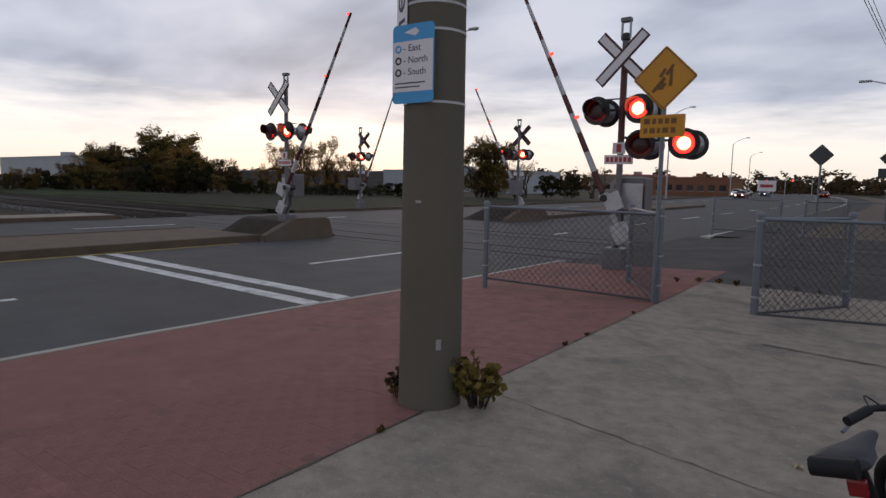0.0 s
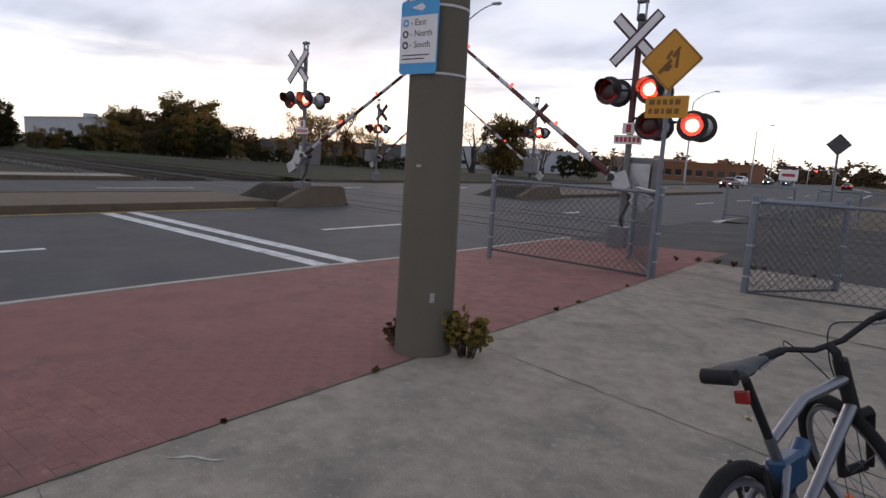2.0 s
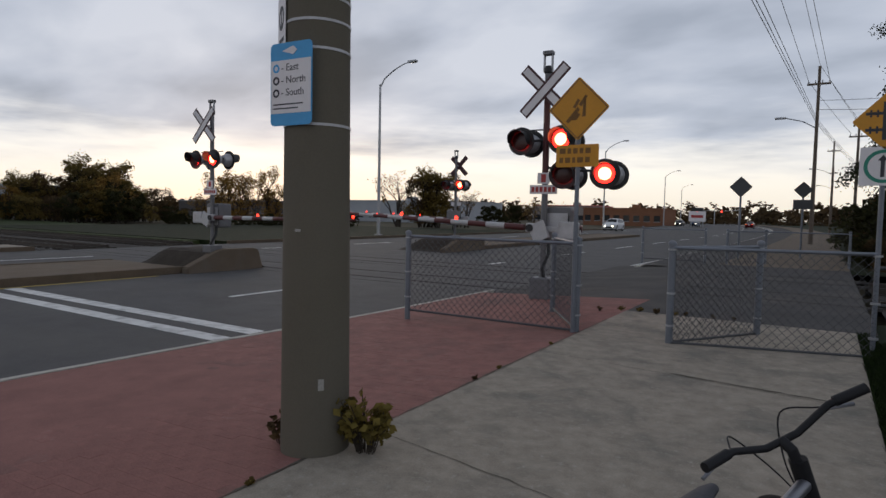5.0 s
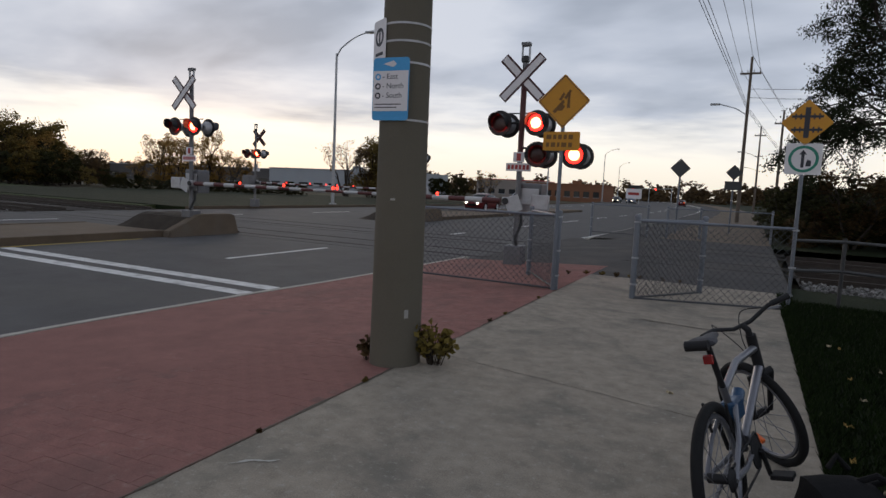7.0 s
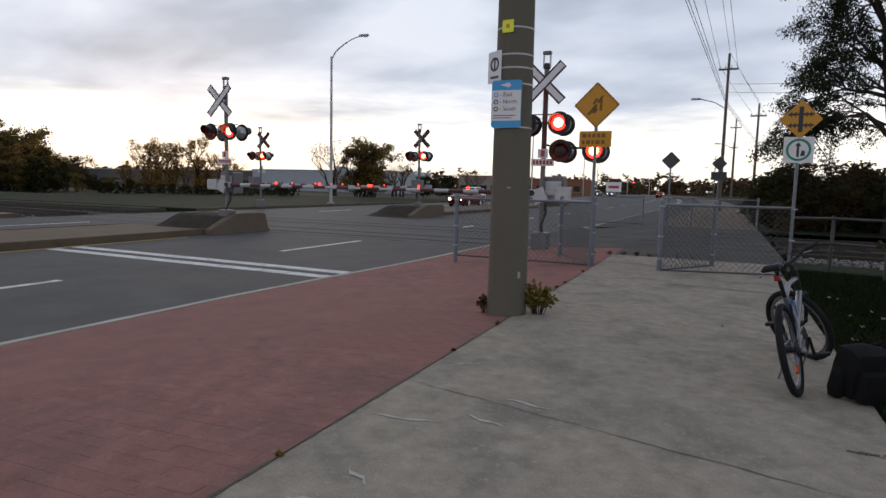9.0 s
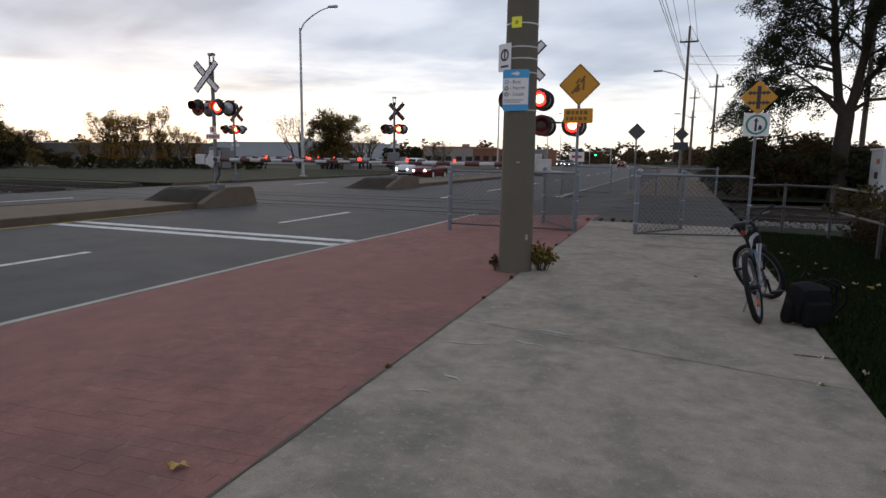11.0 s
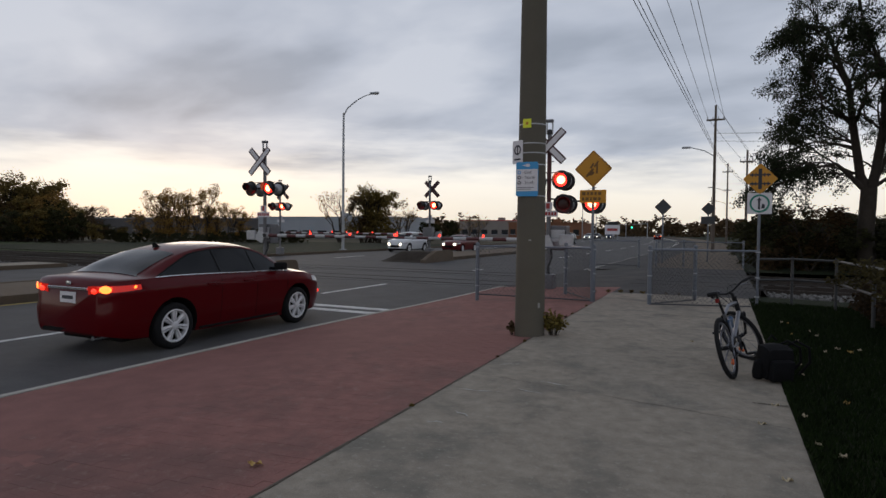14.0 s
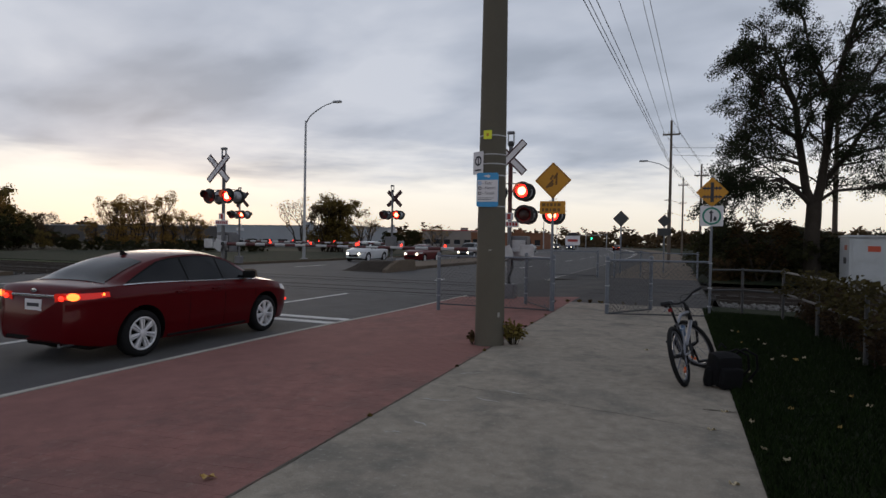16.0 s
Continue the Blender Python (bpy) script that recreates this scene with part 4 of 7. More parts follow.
def street_lamp(at, h, reach, rise, turn=0):
    s = empty("street_lamp", pose(*at, 0, 0, turn), "tall galvanised street lamp with a curved arm", "street lamp", "street lamps")
    part("pole", tube([(0, 0, 0), (0, 0, h * 0.5), (0, 0, h)], [0.13, 0.105, 0.08], 12), GALV, s, smooth=True)
    part("base_plate", box(-0.22, 0.22, -0.22, 0.22, 0, 0.06, 0.01), GALV, s)
    pts = [(0, 0, h - 0.25)] + [(reach * k / 8, 0, h + rise * math.sin(k / 8 * math.pi / 2) ** 0.85) for k in range(1, 8)]
    part("arm", tube(pts, [0.05] * 4 + [0.04] * 4, 8), GALV, s, smooth=True)
    bm = bmesh.new()
    add_box(bm, reach * 0.86, reach * 0.86 + 0.75, -0.14, 0.14, h + rise - 0.06, h + rise + 0.09, 0.04)
    hd = part("lamp_head", bm, GALV, s, "grey cobra-head lantern")
    part("lamp_lens", box(reach * 0.86 + 0.3, reach * 0.86 + 0.68, -0.1, 0.1, h + rise - 0.1, h + rise - 0.06, 0.015), LAMP_GLASS, hd)
    return s


street_lamp((-29.0, 36.5, -0.16), 11.35, 3.0, 1.35)
for x, y in ((-28.0, 88), (-32.5, 147), (-40.5, 207)):
    street_lamp((x, y, -0.16), 11.35, 3.0, 1.35)


def wooden_pole(at, h, lamp=False):
    p = empty("wooden_utility_pole", pose(*at), "tall weathered wooden utility pole with crossarm", "utility pole", "utility poles")
    part("shaft", tube([(0, 0, -0.3), (0, 0, h)], [0.145, 0.09], 12), WOOD_POLE, p, smooth=True)
    part("crossarm", box(-0.68, 0.68, -0.14, -0.03, h - 1.25, h - 1.12, 0.01), WOOD_POLE, p)
    for x in (-0.6, -0.2, 0.2, 0.6):
        part("insulator", lathe([(0.03, h - 1.12), (0.045, h - 1.05), (0.02, h - 0.98), (0.04, h - 0.93)], 8, Matrix.Translation((x, -0.085, 0))), GALV, p)
    if lamp:
        a = part("lamp_arm", tube([(0, 0, h - 4.1), (-0.8, 0, h - 3.6), (-1.85, 0, h - 3.3)], 0.035, 8), GALV, p, "grey bracket arm", smooth=True)
        part("lamp_head", box(-2.5, -1.8, -0.13, 0.13, h - 3.37, h - 3.23, 0.04), GALV, a, "grey lantern")
    return p


UP = [(-1.02, 48.0, 11.95), (0.1, 88.0, 11.4), (0.3, 128.0, 11.4), (-3.5, 175.0, 11.4), (1.75, 62.0, 10.0)]
for x, y, h in UP:
    wooden_pole((x, y, -0.1), h, lamp=y != 62.0)


def wire(a, b, sag, r=0.012):
    a, b = Vector(a), Vector(b)
    pts = []
    for k in range(17):
        t = k / 16
        v = a.lerp(b, t)
        v.z -= sag * 4 * t * (1 - t)
        pts.append(v)
    tagged(part("overhead_wire", tube(pts, r, 5), CABLE, smooth=True), "thin black overhead wire between utility poles", "wire", "overhead wires")


for x0, z0, x1, z1 in ((0.6, 10.9, -2.26, 10.9), (0.0, 11.95, -2.71, 11.95), (-0.6, 10.9, -3.28, 10.9), (-0.03, 8.4, -3.42, 9.0), (-0.03, 8.25, -3.75, 9.1), (-0.03, 8.1, -3.82, 8.9)):
    a = Vector((-1.02 + x0, 47.92, z0))
    b = a + (Vector((x1, -4, z1)) - a) * 1.7
    wire(a, b, 0.0, 0.013)
    wire(a, (1.75 + x0 * 0.9, 62, z0 - 1.9), 0.1, 0.013)
for z, s in ((9.6, 0.5), (9.0, 0.6)):
    wire((-1.0, 48, z), (16, 46, z + 0.6), s, 0.014)


def build_cabinet():
    paint = mat("cabinet_paint", (0.42, 0.44, 0.46), 0.55, vary=0.10, scale=1.5, fine=40, bump=0.05, dirt=((0.28, 0.27, 0.25), 0.5, 1.2))
    c = empty("signal_cabinet", pose(6.05, 22.4, -0.1), "pale grey metal railway signal cabinet", "cabinet")
    part("body", box(0, 1.75, 0, 1.5, 0.12, 2.05, 0.02), paint, c)
    part("roof", box(-0.06, 1.81, -0.06, 1.56, 2.05, 2.14, 0.02), paint, c, "overhanging pale roof")
    part("plinth", box(0.03, 1.72, 0.03, 1.47, -0.2, 0.12), CURB, c, "concrete plinth")
    part("door", box(0.12, 1.63, -0.025, 0.0, 0.2, 1.98, 0.008), paint, c)
    part("notice", box(0.62, 1.05, -0.032, -0.025, 1.5, 1.72), mat("notice_red", (0.45, 0.07, 0.03), 0.6, vary=0.1, bump=0.02), c, "red warning notice")
    part("side_notice", box(-0.007, 0.0, 0.3, 0.7, 1.55, 1.75), mat("notice_brown", (0.35, 0.08, 0.04), 0.6, vary=0.1, bump=0.02), c, "red notice on the side")
    part("vent", box(-0.012, 0.0, 0.4, 0.8, 1.0, 1.25), BLACK, c)
    part("handle", tube([(1.5, -0.05, 0.95), (1.5, -0.05, 1.2)], 0.015, 8), BLACK, c)


build_cabinet()


RAIL_GREY = mat("old_railing_paint", (0.06, 0.06, 0.062), 0.6, 0.3, vary=0.2, scale=5, fine=50, bump=0.1)


def build_railing():
    pts = [(0.46, 9.0), (1.15, 9.45), (1.9, 9.0), (2.06, 6.4), (2.14, 3.8), (2.16, 1.2), (2.18, -1.4)]
    r = empty("pipe_railing", pose(0, 0, 0), "grey steel pipe railing overgrown with vines", "railing")
    for k, (x, y) in enumerate(pts[1:]):
        part("post", tube([(x, y, -0.2), (x, y, 1.05 - 0.02 * (k > 1))], 0.03, 10), RAIL_GREY, r, smooth=True)
    for (x0, y0), (x1, y1) in zip(pts, pts[1:]):
        for z in (1.0, 0.55):
            part("rail", tube([(x0, y0, z), (x1, y1, z)], 0.024, 8), RAIL_GREY, r, smooth=True)


build_railing()

# ---- vehicles ----
RUBBER = mat("tyre_rubber", (0.014, 0.014, 0.015), 0.85, vary=0.2, scale=8, fine=60, bump=0.2)
RIM = mat("alloy_rim", (0.66, 0.66, 0.68), 0.4, 0.25, vary=0.08, scale=8, fine=60, bump=0.03)
CAR_GLASS = mat("tinted_glass", (0.005, 0.006, 0.008), 0.06, 0.0, vary=0.05, bump=0, spec=0.2)
CHROME = mat("chrome_trim", (0.55, 0.55, 0.57), 0.2, 0.9, vary=0.05, bump=0)
TAIL_LIT = mat("tail_lamp_lit", (0.5, 0.02, 0.01), 0.2, vary=0.05, bump=0, emit=((1.0, 0.02, 0.01), 0.30))
TAIL_HOT = mat("tail_lamp_hot", (0.6, 0.1, 0.02), 0.2, vary=0.05, bump=0, emit=((1.0, 0.20, 0.03), 4.0))
TAIL_RED = mat("tail_lamp_red_glow", (0.6, 0.05, 0.02), 0.2, vary=0.05, bump=0, emit=((1.0, 0.03, 0.012), 2.5))
HEAD_LIT = mat("head_lamp_lit", (0.9, 0.85, 0.7), 0.2, vary=0.05, bump=0, emit=((1.0, 0.86, 0.6), 7.0))
HEAD_OFF = mat("head_lamp_glass", (0.45, 0.45, 0.46), 0.1, vary=0.05, bump=0)
UNDER = mat("underbody_black", (0.01, 0.01, 0.01), 0.9, vary=0.2, bump=0.1)


def paint(name, color):
    m = mat(name, color, 0.28, 0.0, vary=0.04, scale=2, fine=200, bump=0, spec=0.1)
    p = m.node_tree.nodes["Principled BSDF"]
    p.inputs["Coat Weight"].default_value, p.inputs["Coat Roughness"].default_value = 0.22, 0.03
    return m


def curve(pts, y):
    """Smooth value along a line of (y, value) points."""
    if y <= pts[0][0]:
        return pts[0][1]
    for i in range(len(pts) - 1):
        if y <= pts[i + 1][0]:
            y0, a = pts[i]
            y1, b = pts[i + 1]
            pa = pts[i - 1][1] if i else a
            pb = pts[i + 2][1] if i + 2 < len(pts) else b
            ya = pts[i - 1][0] if i else y0
            yb = pts[i + 2][0] if i + 2 < len(pts) else y1
            h = y1 - y0
            ma = (b - pa) / max(1e-6, y1 - ya) * h
            mb = (pb - a) / max(1e-6, yb - y0) * h
            d = b - a
            if d * ma <= 0: ma = 0
            if d * mb <= 0: mb = 0
            ma = math.copysign(min(abs(ma), 3 * abs(d)), d) if ma else 0
            mb = math.copysign(min(abs(mb), 3 * abs(d)), d) if mb else 0
            t = (y - y0) / h
            return (2 * t ** 3 - 3 * t ** 2 + 1) * a + (t ** 3 - 2 * t ** 2 + t) * ma + (-2 * t ** 3 + 3 * t ** 2) * b + (t ** 3 - t ** 2) * mb
    return pts[-1][1]


SEDAN = dict(
    top=[(-2.30, 0.90), (-2.26, 0.985), (-2.16, 1.035), (-1.95, 1.05), (-1.78, 1.075), (-1.4, 1.24), (-1.0, 1.375), (-0.6, 1.45), (-0.1, 1.477), (0.3, 1.45), (0.7, 1.335), (1.15, 1.10), (1.32, 1.02), (1.75, 0.955), (2.05, 0.87), (2.22, 0.74), (2.30, 0.60)],
    belt=[(-2.30, 0.88), (-2.16, 0.99), (-1.9, 1.01), (-1.2, 1.025), (0, 0.995), (1.0, 0.965), (1.8, 0.87), (2.15, 0.74), (2.3, 0.56)],
    wide=[(-2.30, 0.57), (-2.26, 0.68), (-2.16, 0.785), (-1.95, 0.855), (-1.5, 0.895), (-0.8, 0.895), (0, 0.89), (0.9, 0.89), (1.4, 0.895), (1.8, 0.865), (2.05, 0.79), (2.22, 0.66), (2.30, 0.50)],
    roof=[(-2.30, 0.56), (-2.16, 0.68), (-1.9, 0.735), (-1.6, 0.70), (-1.0, 0.60), (0, 0.585), (0.5, 0.60), (1.0, 0.68), (1.3, 0.72), (1.8, 0.71), (2.1, 0.60), (2.3, 0.42)],
    sill=[(-2.30, 0.30), (-1.9, 0.23), (0, 0.19), (1.9, 0.20), (2.3, 0.27)],
    axles=(-1.32, 1.365), r=0.325, windows=[(-1.56, -0.86, -0.47), (-0.44, -0.44, 0.29), (0.32, 0.32, 1.06)], top_front=0.60, rear=(-1.80, -1.06), front=(0.56, 1.20), half=2.3)
SUV = dict(
    top=[(-2.28, 0.9), (-2.24, 1.25), (-2.0, 1.5), (-1.7, 1.62), (-0.6, 1.68), (0.1, 1.66), (0.5, 1.56), (1.05, 1.2), (1.25, 1.12), (1.8, 1.04), (2.15, 0.9), (2.28, 0.65)],
    belt=[(-2.28, 0.88), (-2.0, 1.1), (-1.2, 1.08), (0, 1.04), (1.1, 1.02), (1.8, 0.94), (2.28, 0.62)],
    wide=[(-2.28, 0.74), (-2.1, 0.88), (-1.5, 0.94), (1.4, 0.94), (1.9, 0.90), (2.28, 0.66)],
    roof=[(-2.28, 0.66), (-1.8, 0.68), (-0.9, 0.66), (0.3, 0.67), (1.0, 0.76), (1.8, 0.8), (2.28, 0.58)],
    sill=[(-2.28, 0.42), (-1.9, 0.32), (0, 0.26), (1.9, 0.28), (2.28, 0.34)],
    axles=(-1.38, 1.42), r=0.36, windows=[(-1.75, -1.5, -0.72), (-0.66, -0.66, 0.2), (0.26, 0.26, 0.95)], top_front=0.40, rear=(-2.1, -1.75), front=(0.42, 1.08), half=2.28)
WHEELS = []             # (wheel object, its place, radius, car)


def side_x(c, y, z):
    """Half width of the body at y and height z: tucked sill, full flank, a rounded shoulder, then the glasshouse."""
    zb, zt, w, r = curve(c["belt"], y), curve(c["top"], y), curve(c["wide"], y), curve(c["roof"], y)
    if z <= zb:
        zs = curve(c["sill"], y)
        t = (z - zs) / max(0.05, zb - zs)
        crease = 0.010 * math.exp(-((t - 0.80) / 0.06) ** 2)
        return w * (0.925 + 0.075 * math.sin(min(1, t * 1.7) * math.pi / 2) - 0.055 * max(0, (t - 0.80) / 0.20) ** 1.6) + crease
    t = min(1.0, (z - zb) / max(0.02, zt - 0.06 - zb))
    return (w * 0.945) * (1 - t) + r * t


def tuck(c, y, z):
    """The tail and nose in side view: bumpers stand out, the panels above lean in."""
    h = c["half"]
    if y < -h + 0.5:
        k = (-h + 0.5 - y) / 0.5
        up = max(0.0, min(1.0, (z - 0.60) / 0.10))
        low = max(0.0, min(1.0, (0.36 - z) / 0.12))
        return y + k * k * (0.040 * up + 0.05 * low - 0.02 * max(0.0, min(1.0, (z - 0.93) / 0.08)))
    if y > h - 0.5:
        k = (y - h + 0.5) / 0.5
        return y - k * k * (0.06 * max(0.0, min(1.0, (0.34 - z) / 0.12)))
    return y


def flip(sgn):
    return Matrix.Scale(sgn, 4, (1, 0, 0))


def car(name, m, c, body_paint, label, lights="", near=False):
    v = empty(name, m, label, "car", "cars on the road")
    H, R = c["half"], c["r"]
    n = 72 if near else 44
    ys = [-H + 2 * H * (k / n + 0.035 * math.sin(2 * math.pi * k / n) * -1) for k in range(n + 1)]
    bm = bmesh.new()
    rows = []
    for y in ys:
        zs, zb, zt = curve(c["sill"], y), curve(c["belt"], y), max(curve(c["top"], y), curve(c["belt"], y) + 0.02)
        pts = []
        for t in (0.0, 0.08, 0.2, 0.35, 0.5, 0.64, 0.74, 0.80, 0.86, 0.93, 1.0):
            z = zs + (zb - zs) * t
            pts.append((side_x(c, y, z), z))
        edge = max(zb + 0.012, zt - 0.06)
        for t in (0.25, 0.5, 0.75, 1.0):
            z = zb + (edge - zb) * t
            pts.append((side_x(c, y, z), z))
        r = pts[-1][0]
        for t in (0.96, 0.88, 0.7, 0.35):
            pts.append((r * t, edge + (zt - edge) * (1 - t ** 3)))
        ring = [bm.verts.new((x, tuck(c, y, z), z)) for x, z in pts] + [bm.verts.new((0, tuck(c, y, zt), zt))] + [bm.verts.new((-x, tuck(c, y, z), z)) for x, z in reversed(pts)]
        rows.append(ring)
    for a, b in zip(rows, rows[1:]):
        for i in range(len(a) - 1):
            bm.faces.new((a[i], a[i + 1], b[i + 1], b[i]))
        bm.faces.new((a[-1], a[0], b[0], b[-1]))
    bm.faces.new(rows[0]); bm.faces.new(rows[-1][::-1])
    body = part("body", bm, [body_paint, UNDER], v, smooth=True)
    # wheel wells are cut into the flanks
    wells = bmesh.new()
    for ya in c["axles"]:
        for sgn in (-1, 1):
            add_lathe(wells, [(R + 0.075, 0.50), (R + 0.075, 1.2)], 28, Matrix.Translation((0, ya, R + 0.005)) @ Matrix.Rotation(radians(90 * sgn), 4, "Y"))
    cut = new("well_cutter", mesh_of(wells, "well_cutter", [body_paint, UNDER]))
    cut.parent = v
    for f in cut.data.polygons:
        f.material_index = 1
    md = body.modifiers.new("wells", "BOOLEAN")
    md.operation, md.object, md.solver = "DIFFERENCE", cut, "EXACT"
    me = bpy.data.meshes.new_from_object(body.evaluated_get(bpy.context.evaluated_depsgraph_get()))
    body.modifiers.clear()
    body.data = me
    me.name = "body"
    me.set_sharp_from_angle(angle=radians(38))
    bpy.data.objects.remove(cut)

    def patch(corner, n=14, mm=8):
        """A skin that lies on the body, a little proud."""
        q = bmesh.new()
        g = [[q.verts.new(corner(i / n, j / mm)) for j in range(mm + 1)] for i in range(n + 1)]
        for i in range(n):
            for j in range(mm):
                q.faces.new((g[i][j], g[i + 1][j], g[i + 1][j + 1], g[i][j + 1]))
        return q
    w0, w2 = c["windows"][0], c["windows"][2]

    def pane(sgn, y0, y0t, y1, y1t, proud, drop):
        def corner(u, w):
            yb, yt = y0 + (y1 - y0) * u, y0t + (y1t - y0t) * u
            zlo = curve(c["belt"], yb) + 0.015
            zhi = max(zlo + 0.004, curve(c["top"], yt) - drop)
            y, z = yb + (yt - yb) * w, zlo + (zhi - zlo) * w
            z = min(z, curve(c["top"], y) - drop + 0.012)
            return (sgn * (side_x(c, y, z) + proud), y, z)
        return patch(corner)
    for sgn in (-1, 1):
        part("window_pillars", pane(sgn, w0[0] - 0.03, w0[1] - 0.03, w2[2] + 0.04, c["top_front"] + 0.03, 0.005, 0.085), UNDER, v, "black pillars between the side windows", smooth=True)
        for k, (y0, y0t, y1) in enumerate(c["windows"]):
            part("side_window", pane(sgn, y0, y0t, y1, y1 if k < 2 else c["top_front"], 0.009, 0.10), CAR_GLASS, v, "dark tinted side window", smooth=True)
        if near:
            q = bmesh.new()
            pts = [(sgn * (side_x(c, y, curve(c["belt"], y)) + 0.008), y, curve(c["belt"], y) + 0.004) for y in [w0[0] - 0.07 + (w2[2] - w0[0] + 0.10) * k / 16 for k in range(17)]]
            add_tube(q, pts, 0.011, 6)
            part("window_trim", q, CHROME, v, "bright chrome strip under the windows", smooth=True)
            for y, lean in ((-0.46, -0.02), (0.305, 0.0), (1.06, 0.06)):
                q = bmesh.new()
                add_tube(q, [(sgn * (side_x(c, y + lean * (0.9 - z), z) + 0.0005), y + lean * (0.9 - z), z) for z in (0.30, 0.42, 0.55, 0.68, 0.8, 0.9, 0.955)], 0.0035, 4)
                part("door_gap", q, UNDER, v)
            for y in (-0.66, 0.10):
                part("door_handle", box(-0.014, 0.014, -0.10, 0.10, -0.014, 0.014, 0.007), body_paint, v, "body-coloured door handle", pose(sgn * (side_x(c, y, 0.87) + 0.016), y, 0.87))
            part("sill_trim", tube([(sgn * (side_x(c, y, 0.235) - 0.002), y, 0.235) for y in (-0.86, -0.4, 0.2, 0.86)], 0.022, 6), UNDER, v, "black sill trim", smooth=True)
        q = bmesh.new()
        add_box(q, -0.02, 0.18, -0.07, 0.06, -0.05, 0.075, 0.035)
        bmesh.ops.transform(q, matrix=flip(sgn), verts=q.verts[:])
        part("wing_mirror", q, UNDER if near else body_paint, v, "", pose(sgn * (side_x(c, 0.90, 1.0) + 0.02), 0.86, curve(c["belt"], 0.86) + 0.075))
    for lo, hi, label_w in ((c["rear"][0], c["rear"][1], "rear_window"), (c["front"][1], c["front"][0], "windscreen")):
        def corner(u, w, lo=lo, hi=hi):
            y = lo + (hi - lo) * w
            zt = curve(c["top"], y)
            r = side_x(c, y, zt - 0.06)
            x = (2 * u - 1) * r * (0.90 - 0.05 * (1 - w))
            t = abs(x) / r
            return (x, y, zt - 0.06 + 0.06 * (1 - t ** 3) + 0.009)
        part(label_w, patch(corner, 14, 10), CAR_GLASS, v, "dark sloping glass", smooth=True)
    part("underbody", box(-0.60, 0.60, -H + 0.35, H - 0.3, 0.16, 0.34, 0.04), UNDER, v)
    # wheels
    for ya in c["axles"]:
        for sgn in (-1, 1):
            xw = curve(c["wide"], ya)
            rot = Matrix.Rotation(radians(90 * sgn), 4, "Y")
            w = new("wheel", mesh_of(lathe([(0.20, -0.10), (R - 0.02, -0.10), (R, -0.07), (R, 0.065), (R - 0.012, 0.09), (R - 0.04, 0.104), (R - 0.075, 0.104), (0.232, 0.090), (0.222, 0.06)], 36, rot, False), "wheel", RUBBER, True))
            w.parent = v
            place = pose(sgn * (xw - 0.115), ya, R)
            w.matrix_basis = place
            q = bmesh.new()
            add_lathe(q, [(0.225, 0.03), (0.236, 0.094), (0.222, 0.099), (0.208, 0.092), (0.205, 0.03)], 32, rot, False)
            part("rim", q, RIM, w, "silver wheel rim", smooth=True)
            q = bmesh.new()
            for k in range(7):
                a = 2 * math.pi * k / 7
                turn = rot @ Matrix.Rotation(a, 4, "Z")
                for side in (-1, 1):
                    # each spoke is a pair of flat blades that widen towards the rim
                    lo = [q.verts.new(turn @ Vector(p)) for p in ((0.04, side * 0.004, 0.092), (0.04, side * 0.022, 0.086), (0.215, side * 0.044, 0.080), (0.215, side * 0.005, 0.090))]
                    hi = [q.verts.new(turn @ Vector(p)) for p in ((0.04, side * 0.004, 0.05), (0.04, side * 0.022, 0.05), (0.215, side * 0.044, 0.05), (0.215, side * 0.005, 0.05))]
                    q.faces.new(lo); q.faces.new(hi[::-1])
                    for i in range(4):
                        q.faces.new((lo[i], lo[(i + 1) % 4], hi[(i + 1) % 4], hi[i]))
            part("spokes", q, RIM, w, "seven split silver spokes")
            q = bmesh.new()
            add_lathe(q, [(0.062, 0.05), (0.058, 0.094), (0.045, 0.100), (0.02, 0.102)], 18, rot)
            part("hub_cap", q, RIM, w, smooth=True)
            back = bmesh.new()
            add_lathe(back, [(0.21, 0.0), (0.21, 0.02)], 24, rot)
            part("brake_disc", back, UNDER, w, "dark brake behind the spokes")
            WHEELS.append((w, place, R, v))
    # lamps, bumpers, plate
    zl = 0.895 if c is SEDAN else 1.0
    lit = "tail" in lights

    def lamp_skin(sgn, x0, back_end, y1, z_in, z_out, push):
        """A lamp that runs from x0 across the corner and forward along the flank to y1, tapering from z_in to z_out."""
        def corner(u, w):
            (a0, a1), (b0, b1) = z_in, z_out
            z = (a0 + (b0 - a0) * u) + ((a1 + (b1 - a1) * u) - (a0 + (b0 - a0) * u)) * w
            if u < 0.5:
                x = x0 + (side_x(c, back_end, z) - 0.01 - x0) * u / 0.5
                y = back_end
                p = Vector((sgn * x, tuck(c, y, z) + math.copysign(push, back_end), z))
            else:
                y = back_end + (y1 - back_end) * (u - 0.5) / 0.5
                p = Vector((sgn * (side_x(c, y, z) + push), tuck(c, y, z), z))
            return p
        return patch(corner, 16, 5)
